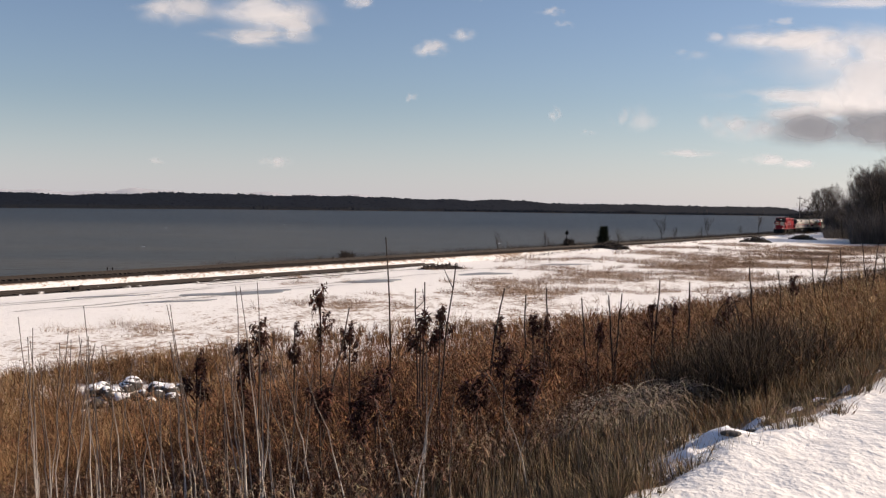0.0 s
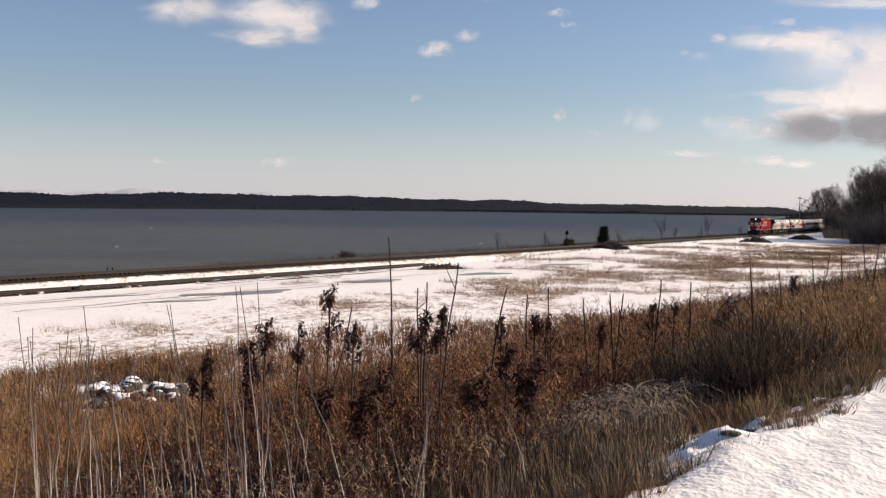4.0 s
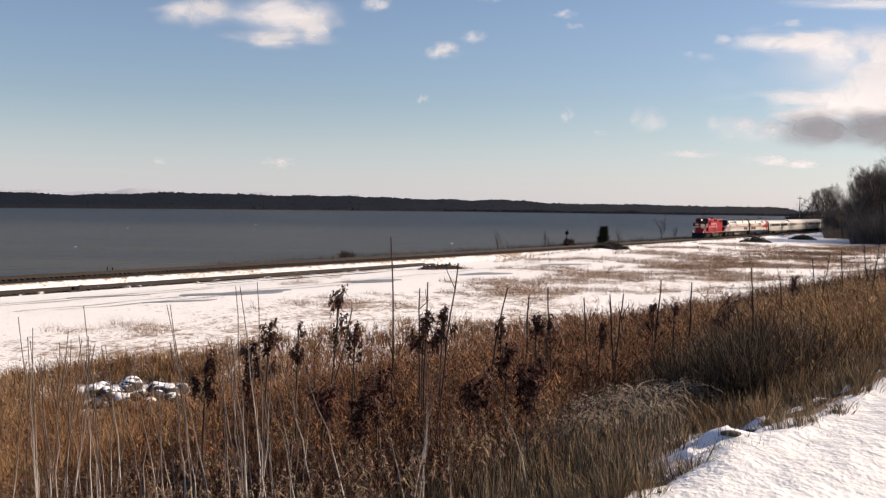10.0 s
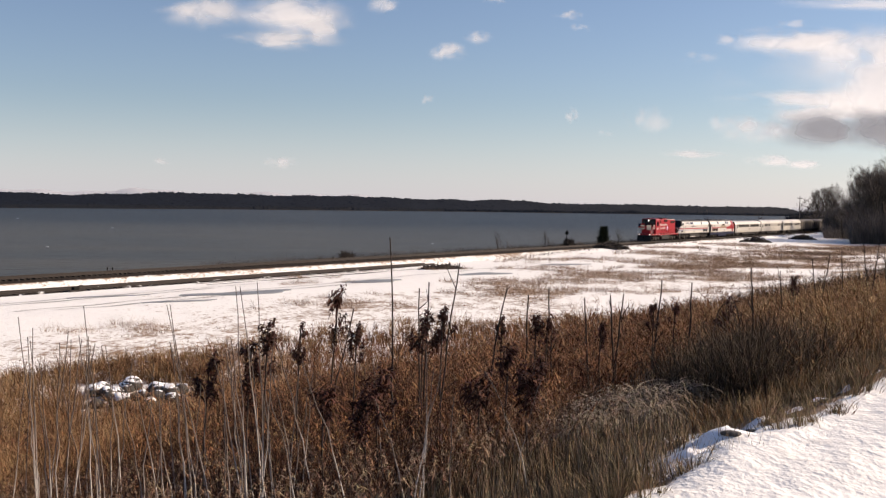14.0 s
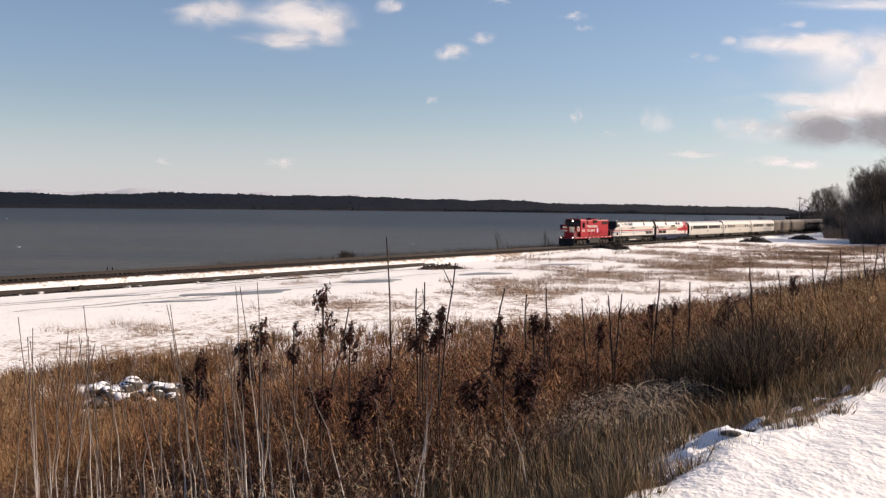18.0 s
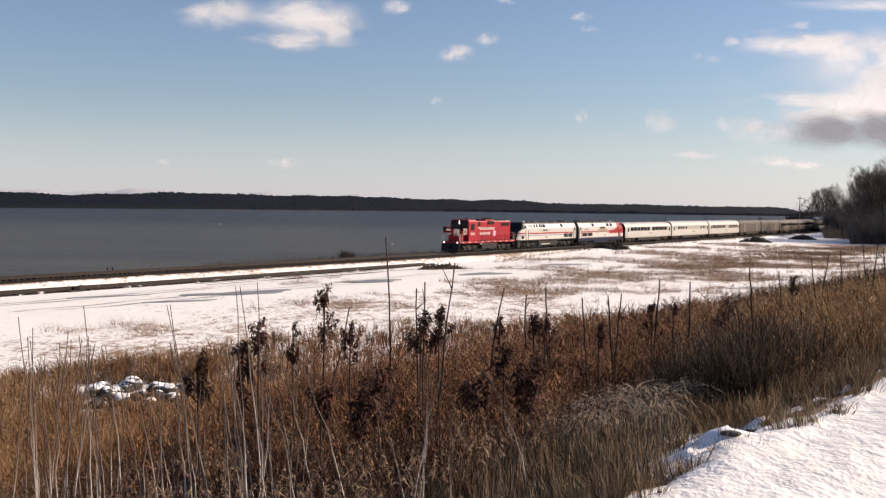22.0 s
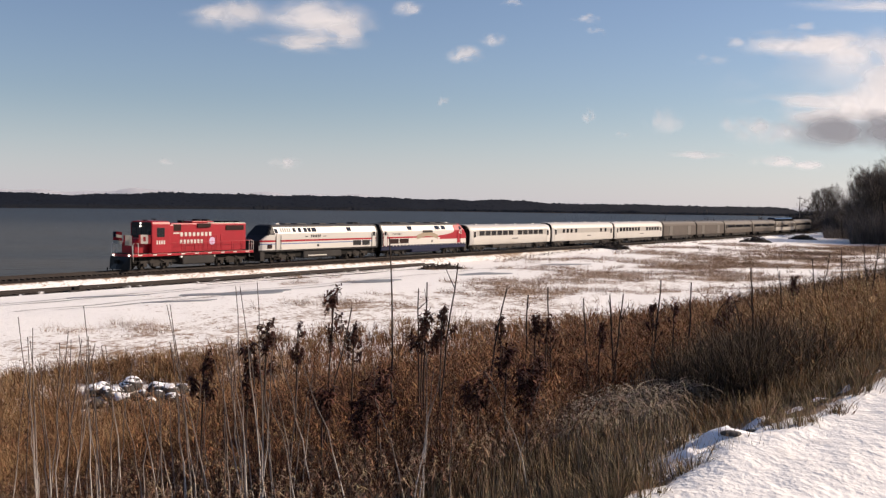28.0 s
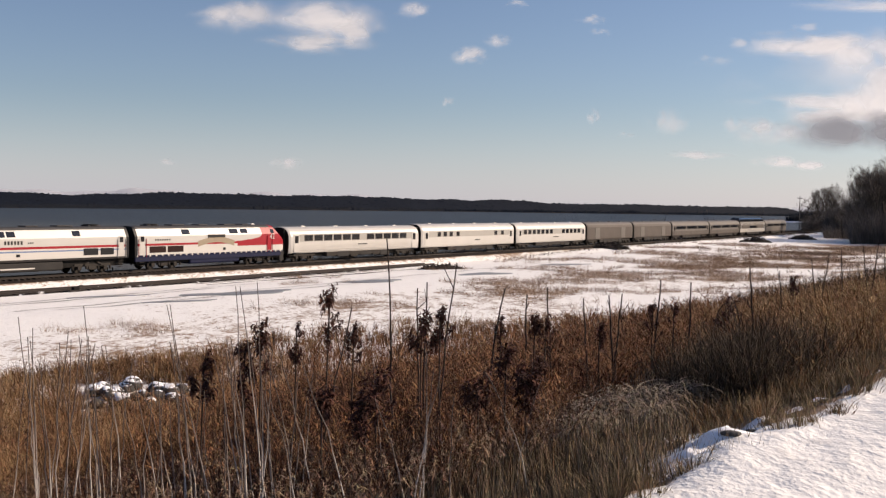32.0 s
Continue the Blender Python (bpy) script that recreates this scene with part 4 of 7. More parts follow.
    for y in (-0.35, 0.35):
        part("headlight", tube(bmesh.new(), [(10.3, y * 0.6, 2.2), (10.38, y * 0.6, 2.2)], 0.1, 10), M_GREYW, t)
    part("pilot", boxes((9.6, 10.3, -1.3, 1.3, 0.25, 1.3), bevel=0.08), M_TANK, t)
    part("fuel_tank", boxes((-3.4, 3.4, -1.4, 1.4, 0.4, 1.22), bevel=0.15), M_TANK if k else M_BLUE, t)
    # sill and underframe shadow in one dark box
    part("centre_sill", boxes((-9.9, 9.6, -1.15, 1.15, 0.6, 1.26)), M_DARK, t)
    part("tank_plate", boxes((-0.6, 2.6, 1.402, 1.42, 0.62, 0.74)), M_WHITE, t, "pale tank plate")
    part("rear_diaphragm", boxes((-10.45, -10.3, -0.6, 0.6, 1.3, 3.4)), M_DARK, t)
    # the car body is a little lower than its drawing: draw everything above the sill down
    for ob in t.children_recursive:
        if ob.type == "MESH" and ob.data.users == 1:
            dz = ob.matrix_basis.translation.z
            for v in ob.data.vertices:
                if dz < 0.01 and v.co.z > 1.25:
                    v.co.z = 1.25 + (v.co.z - 1.25) * 0.945
            if dz > 0.01:
                ob.location.z = 1.25 + (dz - 1.25) * 0.945
    truck(t, 6.55, 2.74, True)
    truck(t, -6.55, 2.74, True)
    coupler(t, 10.1, 1)
    coupler(t, -10.1, -1)
    return t


def coach(label, length, m, lower, roofm, wins, win_z, doors=(), dome=False, vestibule=True, plate=None, tall=4.05, round_side=0.0):
    """A stainless passenger or baggage car; wins are window spans along its length."""
    t = thing("railway_carriage", label, "railway carriage", "train vehicles")
    h = length / 2 - 0.35
    r = round_side
    base = [(1.42, 0.98), (1.5 + r * 0.3, 1.15), (1.5 + r, 1.9), (1.5 + r, 2.2), (1.5 + r * 0.8, 2.85), (1.5 - r * 0.3, 3.15), (1.36, tall - 0.5), (1.12, tall - 0.24), (0.75, tall - 0.07), (0.3, tall)]
    poly = base + [(-y, z) for y, z in base[::-1]]
    def mo(c):
        # end faces dark, so the gap between cars is shaded by colour
        if abs(c.x) > h - 0.05:
            return 3
        if c.z > tall - 0.62:
            return 2
        return 1 if c.z < 2.0 else 0
    secs = [[(x, y * k, 0.98 + (z - 0.98) * kz) for y, z in poly] for x, k, kz in ((-h, 0.93, 0.985), (-h + 0.25, 1, 1), *[(x, 1, 1) for x in np.linspace(-h + 1.2, h - 1.2, 9)], (h - 0.25, 1, 1), (h, 0.93, 0.985))]
    part("body", loft(secs, mo), [m, lower, roofm, M_DARK], t)
    for s in (-1, 1):
        part("letter_board", boxes((-h + 0.3, h - 0.3, *sorted((s * 1.46, s * 1.53)), 3.05, 3.1)), lower, t)
        for z in (1.32, 1.62):
            part("belt_rib", boxes((-h + 0.3, h - 0.3, *sorted((s * 1.48, s * (1.53 + r))), z, z + 0.035)), m, t)
        for x0, x1 in wins:
            w = part("window", boxes((x0 - 0.07, x1 + 0.07, *sorted((s * 1.44, s * (1.512 + r))), win_z[0] - 0.07, win_z[1] + 0.07), bevel=0.02), M_STEELD, t)
            part("pane", boxes((x0, x1, *sorted((s * 1.5, s * (1.522 + r))), *win_z), bevel=0.015), M_GLASS, w)
        for x0, x1, gl in doors:
            d = part("side_door", boxes((x0, x1, *sorted((s * 1.45, s * (1.535 + r))), 1.1, 3.05), bevel=0.015), lower if gl else M_STEELD, t)
            if gl:
                part("door_window", boxes((x0 + 0.15, x1 - 0.15, *sorted((s * 1.5, s * (1.545 + r))), 2.1, 2.9), bevel=0.01), M_GLASS, d)
        if wins:
            part("window_band", boxes((-h + 1.7, h - 1.7, *sorted((s * 1.44, s * (1.506 + r))), win_z[0] - 0.1, win_z[1] + 0.1)), M_BAND if m is M_STEEL else M_TANCAR, t, "dull grey window band")
        if plate:
            part("name_plate", boxes((plate[0], plate[1], *sorted((s * 1.5, s * (1.512 + r))), 1.72, 1.84)), M_TANK, t, "dark bar of small lettering")
        part("skirt", boxes((-h * 0.45, h * 0.45, *sorted((s * 1.3, s * 1.4)), 0.55, 0.98), bevel=0.02), M_GEAR, t)
    for i, (x0, x1) in enumerate(((-6.2, -4.4), (-4.1, -2.9), (-2.5, -0.4), (0.2, 1.5), (1.9, 4.0), (4.4, 6.0))):
        k = length / 26
        part("equipment_box", boxes((x0 * k, x1 * k, -1.25, 1.43, 0.32 + 0.07 * (i % 3), 0.96), bevel=0.04), M_GEAR if i % 2 else M_TANK, t)
    for e in (-1, 1):
        part("diaphragm", boxes((*sorted((e * (h + 0.01), e * (h + 0.32))), -1.0, 1.0, 0.95, 3.65), bevel=0.04), M_DARK, t)
        if vestibule:
            for s in (-1, 1):
                for z in (0.4, 0.7, 0.95):
                    part("end_step", boxes((e * (h - 0.9), e * (h - 0.9) + 0.7, s * 1.2 - 0.25, s * 1.2 + 0.25, z, z + 0.04)), M_GEAR, t)
    # dark box: sill plus the shadow under the floor
    part("centre_sill", boxes((-h + 0.4, h - 0.4, -1.0, 1.0, 0.55, 0.98)), M_DARK, t)
    for x in np.linspace(-h * 0.7, h * 0.7, 4):
        part("roof_vent", boxes((x - 0.35, x + 0.35, -0.25, 0.25, tall - 0.01, tall + 0.09), bevel=0.03), roofm, t)
    if dome:
        dz = tall
        secs = [[(x, -1.3, dz - 0.35), (x, -1.22, dz + 0.25 * k), (x, -0.9, dz + 0.62 * k), (x, 0.9, dz + 0.62 * k), (x, 1.22, dz + 0.25 * k), (x, 1.3, dz - 0.35)] for x, k in ((-h + 1.2, 0.15), (-h + 2.6, 1), (h - 2.6, 1), (h - 0.6, 0.9), (h + 0.0, 0.3))]
        d = part("dome", loft(secs), M_GLASS, t, "long dark glazed roof dome")
        for x in np.arange(-h + 2.6, h - 1, 1.9):
            part("dome_rib", boxes((x, x + 0.08, -0.9, 0.9, dz + 0.60, dz + 0.66)), M_STEELD, d)
    truck(t, h - 2.9, 2.59, False)
    truck(t, -h + 2.9, 2.59, False)
    coupler(t, h, 1)
    coupler(t, -h, -1)
    return t


def build_train():
    # offsets of the joints from the joint between the two white locomotives, counted towards the tail
    def add(t, start, length, spread, flip=False):
        TRAIN.append((t, start + length / 2, spread, flip))
        return start + length
    add(road_switcher(), -21.6 - 17.2, 17.2, 9.9)
    add(cowl_unit("white cab diesel locomotive with red and blue stripes", "stripes"), -21.4, 21.3, 13.1)
    p = add(cowl_unit("white and blue diesel locomotive with a red nose", "swoosh"), 0.0, 21.1, 13.1, True)
    pitch = [(-9.7 + 1.72 * i, -8.3 + 1.72 * i) for i in range(5)] + [(0.1 + 1.72 * i, 1.5 + 1.72 * i) for i in range(6)]
    small = [(x, x + 0.75) for x in (-9.3, -7.3, 3.2, 5.0, 6.5, 8.0)]
    many = [(x, x + 0.95) for x in np.arange(-10.2, 10.0, 1.5) if not (-3 < x < -0.6)]
    L, B = 25.95, 21.8
    end = [(-11.9, -11.0, True), (11.0, 11.9, True)]
    p = add(coach("stainless steel passenger coach with a row of dark windows", L, M_STEEL, M_STEEL, M_STEEL, pitch, (2.35, 2.95), end, plate=(-1.5, 0.3), tall=3.88, round_side=0.07), p, L, 18.4)
    p = add(coach("ribbed stainless steel sleeping car with few small windows", L, M_STEEL, M_STEEL, M_STEEL, small, (2.4, 2.95), end, plate=(-2.5, -1.0)), p, L, 18.4)
    p = add(coach("bright stainless steel coach with many small windows", L, M_STEEL, M_STEEL, M_STEEL, many, (2.35, 2.95), end, plate=(-2, 0)), p, L, 18.4)
    bag = [(5.2, 7.2, False), (-6.6, -4.6, False)]
    p = add(coach("brownish silver baggage car with sliding doors, darkened for shade", B, M_TANCAR, M_TANCAR, M_STEELD, [], (2.4, 2.9), bag, vestibule=False), p, B, 14.6)
    p = add(coach("brownish silver baggage car with sliding doors, darkened for shade", B, M_TANCAR, M_TANCAR, M_STEELD, [], (2.4, 2.9), bag, vestibule=False), p, B, 14.6)
    band = [(-10.4, -4.2), (-3.4, 3.4), (4.2, 10.4)]
    p = add(coach("stainless steel coach with a dark window band", L, M_STEELD, M_TANCAR, M_STEELD, band, (2.35, 2.95), end), p, L, 18.4)
    p = add(coach("stainless steel coach with a dark window band", L, M_STEELD, M_TANCAR, M_STEELD, band, (2.35, 2.95), end), p, L, 18.4)
    p = add(coach("pale dome car with a long dark glazed roof", L, M_STEELD, M_GREYW, M_STEELD, [(-3.5, 3.5)], (2.0, 2.6), end, dome=True), p, L, 18.4)
    p = add(coach("steel coach at the tail of the train, coloured dark for shade", L, M_STEELD, M_STEELD, M_STEELD, band, (2.35, 2.95), end), p, L, 18.4)


build_train()

# how far the joint between the white locomotives is along the line, by the second
RUN_T = [-2, 0, 2, 3, 6, 8, 10, 12, 14, 17, 19, 22, 24, 27.5, 28, 29, 30, 32, 34]
RUN_Q = [258.5, 243.5, 228.5, 221, 198.3, 182, 165.2, 148, 130.3, 103.4, 85.5, 57.7, 37.6, 4.7, -0.1, -9.4, -18.8, -37.9, -57.2]
RUN_POLY = np.polyfit(np.array(RUN_T) / 16 - 1, RUN_Q, 6)


def run_q(t):
    return float(np.polyval(RUN_POLY, t / 16 - 1))


def train_pose(t, mid, spread, flip):
    q = run_q(t) + mid
    x0, y0, _ = track_pt(q - spread / 2)
    x1, y1, _ = track_pt(q + spread / 2)
    ang = math.atan2(y0 - y1, x0 - x1) + (math.pi if flip else 0)
    return Matrix.LocRotScale(((x0 + x1) / 2, (y0 + y1) / 2, RAIL_Z), Euler((0, 0, ang)), None)


# ---- plants ----
def big_mesh(name, co, quads, m):
    me = bpy.data.meshes.new(name)
    nq = len(quads)
    me.vertices.add(len(co))
    me.vertices.foreach_set("co", co.astype(np.float32).reshape(-1))
    me.loops.add(nq * 4)
    me.loops.foreach_set("vertex_index", quads.astype(np.int32).reshape(-1))
    me.polygons.add(nq)
    me.polygons.foreach_set("loop_start", np.arange(0, nq * 4, 4, dtype=np.int32))
    me.polygons.foreach_set("loop_total", np.full(nq, 4, dtype=np.int32))
    me.update(calc_edges=True)
    me.materials.append(m)
    return me


def ribbons(P, D, W, bend, segs=3, rng=None):
    """Tapered ribbons from P along D (with length), drooping by bend; returns vertices and quads."""
    rng = rng or np.random.RandomState(1)
    N = len(P)
    an = rng.uniform(0, np.pi, N)
    side = np.stack([np.cos(an), np.sin(an), np.zeros(N)], -1)
    t = np.linspace(0, 1, segs + 1)
    c = P[:, None] + D[:, None] * t[None, :, None] + bend[:, None] * (t ** 2)[None, :, None]
    w = W[:, None] * (1 - 0.8 * t)[None]
    co = np.stack([c - side[:, None] * w[..., None] / 2, c + side[:, None] * w[..., None] / 2], 2)
    co = co.reshape(-1, 3)
    b = (np.arange(N) * (segs + 1) * 2)[:, None] + (np.arange(segs) * 2)[None]
    q = np.stack([b, b + 1, b + 3, b + 2], -1).reshape(-1, 4)
    return co, q


def stuff(name, label, category, pieces, m):
    co, qs, k = [], [], 0
    for c, q in pieces:
        co.append(c)
        qs.append(q + k)
        k += len(c)
    ob = new(name, big_mesh(name, np.concatenate(co), np.concatenate(qs), m))
    return tagged(ob, label, category, kind="stuff")


def fan_points(n, d0, d1, t0, t1, rng, power=1.0):
    """Random ground points in a wedge ahead of the road's edge, denser near it."""
    d = (rng.uniform(0, 1, n) * (d1 ** power - d0 ** power) + d0 ** power) ** (1 / power)
    t = rng.uniform(t0, t1, n)
    x = t * d
    return x, d


def weed_patch(name, label, m, n, d0, d1, t0, t1, keep, h, w, seed, branch=0, bend=0.25, power=1.0, category="weeds", strip=None, lean=0.2, tuft=0, spread=0.06, leaf=1.5, segs=3):
    rng = np.random.RandomState(seed)
    if strip:
        x, y = from_strip(rng.uniform(strip[0], strip[1], n), rng.uniform(strip[2], strip[3], n))
    else:
        x, y = fan_points(n, d0, d1, t0, t1, rng, power)
    a, s = strip_coords(x, y)
    ok = keep(x, y, a, s, rng)
    x, y, s = x[ok], y[ok], s[ok]
    out_dir = None
    if tuft:
        size = np.repeat(rng.uniform(0.55, 1.3, len(x)), tuft)
        tilt = np.repeat(rng.normal(0, 0.22, (len(x), 2)), tuft, axis=0)
        x, y = np.repeat(x, tuft), np.repeat(y, tuft)
        an = rng.uniform(0, 2 * np.pi, len(x))
        rr = np.abs(rng.normal(0, 1, len(x)))
        out_dir = np.stack([np.cos(an), np.sin(an)], -1) * rr[:, None]
        x, y = x + out_dir[:, 0] * spread, y + out_dir[:, 1] * spread
    N = len(x)
    z = ground_z(x, y) - 0.03
    P = np.stack([x, y, z], -1)
    H = rng.uniform(h[0], h[1], N) * np.clip(0.8 + 0.55 * vnoise(x, y, 2.5, seed) + 0.5 * vnoise(x, y, 0.9, seed + 1), 0.35, 1.35)
    D = np.stack([rng.normal(-0.03, lean, N) * H, rng.normal(0, lean, N) * H, H], -1)
    if tuft:
        H = H * size
        D = np.concatenate([(out_dir * 0.24 + tilt) * H[:, None] + rng.normal(0, 0.09, (N, 2)) * H[:, None], H[:, None]], 1)
    B = np.stack([rng.normal(-0.3, 1, N), rng.normal(0, 1, N), -0.3 * np.ones(N)], -1) * (bend * H * rng.uniform(0, 1, N))[:, None]
    wid = np.maximum(w[0], w[1] * y / 10) * rng.uniform(0.6, 1.3, N)
    out = [ribbons(P, D, wid, B, segs, rng)]
    if branch:
        rep = np.repeat(np.arange(N), branch)
        f = rng.uniform(0.45, 1.0, len(rep))
        Q = P[rep] + D[rep] * f[:, None] + B[rep] * (f ** 2)[:, None]
        an = rng.uniform(0, 2 * np.pi, len(rep))
        L = rng.uniform(0.03, 0.15, len(rep)) * H[rep]
        E = np.stack([np.cos(an) * L, np.sin(an) * L, L * rng.uniform(0.2, 1.2, len(rep))], -1)
        out.append(ribbons(Q, E, wid[rep] * leaf, E * 0 + np.array([0, 0, -0.02]), 1, rng))
    return stuff(name, label, category, out, m)


def off_stones(x, y):
    """Leaves the heap of snow-capped stones in view."""
    t = x / y
    return ~((t > -0.352) & (t < -0.240) & (y > 31.5) & (y < 38.2))


def hollow(x, y, rng):
    """The dark dip below the road where little stands."""
    t = x / y
    inside = np.interp(t, [-0.37, -0.31, -0.14, -0.06], [0, 1, 1, 0]) * np.interp(y + 2.5 * vnoise(x, y, 2.5, 78), [15.0, 18.5], [1, 0])
    return rng.uniform(0, 1, len(x)) > 0.86 * inside


def k_rust(x, y, a, s, rng):
    t = x / y
    some = np.interp(t, [-0.45, -0.25, -0.1, 0.25, 0.36], [0.10, 0.34, 1, 0.85, 0.12]) * np.where(t < 0.0, np.interp(y + 2.5 * vnoise(x, y, 2.0, 77), [8.5, 12], [0.10, 1.0]), np.interp(y, [7.5, 11], [0.4, 1.0]))
    return ~((t > 0.12) & (t < 0.29) & (y < 17) & (s < 6.6)) & (s > 4.2 + 1.0 * vnoise(x, y, 3, 2)) & (s < edge(x, y)) & (rng.uniform(0, 1, len(x)) < some) & (vnoise(x, y, 1.1, 71) > -0.2) & off_stones(x, y) & hollow(x, y, rng)


def k_tan(x, y, a, s, rng):
    t = x / y
    some = np.interp(t, [-0.45, -0.25, -0.1, 0.2, 0.3, 0.4], [1, 0.75, 0.2, 0.14, 0.75, 1])
    near = np.where(t < 0.1, np.interp(y + 3.0 * vnoise(x, y, 2.2, 76), [9.0, 12.5], [0.06, 1.0]), 1.0)
    return (s > 3.0) & (s < edge(x, y) + 1.5) & (rng.uniform(0, 1, len(x)) < some * near) & (vnoise(x, y, 1.3, 74) > -0.22) & off_stones(x, y) & hollow(x, y, rng) & ~((t > 0.16) & (t < 0.33) & (y < 17) & (s < 8))


def off_mounds(x, y):
    return ((x - 2.3) ** 2 + (y - 8.1) ** 2 > 0.11) & ((x - 2.1) ** 2 + (y - 8.9) ** 2 > 0.05) & ((x - 1.75) ** 2 + (y - 7.6) ** 2 > 0.02)


def off_mat(x, y):
    """Leaves room for the fallen long grass."""
    t = x / y
    return ~((t > 0.14) & (t < 0.255) & (y > 9.8) & (y < 12))


def k_clump(x, y, a, s, rng):
    """The crisp dark grass beside the road's snow."""
    return (s > 2.25 + verge_shift(x, y) + 0.25 * vnoise(x, y, 0.9, 9)) & (s < 5.4 + 0.6 * vnoise(x, y, 2, 10)) & (vnoise(x, y, 0.5, 19) > -0.38) & off_mounds(x, y) & off_mat(x, y)


def k_tuft(x, y, a, s, rng):
    """Olive tufts that line the snow's edge."""
    return (s > 1.95 + verge_shift(x, y) + 0.25 * vnoise(x, y, 0.9, 9)) & (s < 4.2) & (vnoise(x, y, 0.45, 20) > np.interp(s - verge_shift(x, y), [2.0, 2.4], [-0.05, -0.45])) & off_mounds(x, y)


weed_patch("rust_weeds", "rust-brown dried weeds covering the bank", M_RUST, 17000, 5.5, 30, -0.5, 0.5, k_rust, (0.65, 1.15), (0.0048, 0.0053), 11, branch=9, bend=0.6, power=1.5, lean=0.3, leaf=1.9)
weed_patch("rust_weeds_lower", "rust-brown dried weeds at the foot of the bank", M_RUST, 28000, 28, 64, -0.5, 0.48, k_rust, (0.7, 1.15), (0.012, 0.006), 12, branch=4, power=1.2)
weed_patch("tan_grass", "tall tan dry grass swaying on the bank", M_TAN, 12000, 6, 34, -0.5, 0.52, k_tan, (0.55, 1.0), (0.0048, 0.0054), 13, branch=3, power=1.4, lean=0.28, bend=0.5)
weed_patch("tan_grass_lower", "tan dry grass at the field's edge", M_LIGHT, 22000, 30, 70, -0.5, 0.5, k_tan, (0.6, 1.0), (0.012, 0.006), 14, branch=2, power=1.2)
weed_patch("field_edge_grass", "dense grass in sunlit tones where the bank meets the field", M_LIGHT, 10000, 22, 52, -0.5, -0.11, k_tan, (0.5, 0.95), (0.012, 0.0065), 17, branch=3)
weed_patch("bank_top_grass", "tan tall grass along the top of the bank", M_BANK, 13000, 11, 42, 0.24, 0.54, k_tan, (0.55, 1.0), (0.008, 0.006), 18, branch=4, lean=0.28, bend=0.5)
weed_patch("tan_tufts", "golden-tan dry grass tussocks with arching blades", M_TAN, 900, 9, 36, -0.5, 0.52, k_tan, (0.6, 0.95), (0.0048, 0.0056), 61, bend=0.8, power=1.3, tuft=80, spread=0.13)
weed_patch("rust_tufts", "reddish-brown bushy dried weeds", M_RUST, 900, 6, 30, -0.45, 0.4, k_rust, (0.6, 1.0), (0.006, 0.0062), 62, bend=0.4, power=1.4, tuft=18, branch=8, spread=0.12, leaf=1.8)
weed_patch("slope_gold_tufts", "tangled golden-tan grass at the foot of the bank", M_TAN, 620, 17, 46, -0.48, -0.22, lambda x, y, a, s, rng: (s > 12) & (s < edge(x, y) + 1.5) & ~((x / y > -0.36) & (x / y < -0.235) & (y > 25) & (y < 38.2)), (0.45, 0.85), (0.008, 0.0052), 67, bend=1.0, power=1.1, lean=0.4, tuft=70, spread=0.2)
weed_patch("rust_face_tufts", "sunlit reddish weeds above the dark hollow", M_RUST, 700, 11.5, 30, 0.03, 0.25, lambda x, y, a, s, rng: s > np.interp(x / y, [0.05, 0.15, 0.19, 0.25], [5.6, 6.2, 8.2, 9.0]), (0.6, 1.0), (0.007, 0.0058), 68, bend=0.4, power=1.4, tuft=26, branch=6, spread=0.14, leaf=1.7)
weed_patch("faded_face_tufts", "pinkish-brown weeds in sunlit tones mixed into the bank", M_LIGHT, 300, 13, 32, 0.03, 0.25, lambda x, y, a, s, rng: s > np.interp(x / y, [0.05, 0.15, 0.19, 0.25], [6.2, 7.0, 9.0, 10.0]), (0.6, 1.05), (0.006, 0.0056), 70, bend=0.4, power=1.4, tuft=24, branch=5, spread=0.16, leaf=1.5)
weed_patch("bank_gold_tufts", "golden grass tufts on the bank above the road, coloured as in sunlight", M_BANK, 900, 12, 34, 0.25, 0.56, lambda x, y, a, s, rng: (s > np.interp(x / y, [0.25, 0.33, 0.40], [9.5, 7.0, 3.6])) & (s < 18), (0.5, 1.0), (0.006, 0.006), 64, bend=0.5, power=1.3, tuft=40, spread=0.09)
weed_patch("edge_tufts", "pale tan tufts at the field's edge", M_LIGHT, 1500, 28, 62, -0.5, 0.3, lambda x, y, a, s, rng: (s > edge(x, y) - 5) & (s < edge(x, y) + 2.5) & off_stones(x, y), (0.45, 0.9), (0.012, 0.0055), 63, bend=0.5, tuft=22, spread=0.1)
weed_patch("verge_grass", "short dark grey-green grass beside the snowy verge", M_OLIVE, 11500, 4.6, 11.5, -0.02, 0.24, k_clump, (0.17, 0.38), (0.007, 0.0105), 15, bend=0.18, power=1.3, category="grass", lean=0.12)
weed_patch("verge_stubble", "bleached upright grass stalks among the dark verge grass", M_PALE, 2600, 4.6, 11.5, -0.06, 0.24, k_clump, (0.22, 0.42), (0.006, 0.0085), 29, bend=0.2, power=1.3, category="grass", lean=0.14)
weed_patch("verge_tufts", "olive-gold grass blades along the snow's edge", M_GOLD_GRASS, 11000, 6.8, 24, 0.14, 0.56, k_tuft, (0.10, 0.30), (0.006, 0.0085), 19, bend=0.6, power=1.1, category="grass")
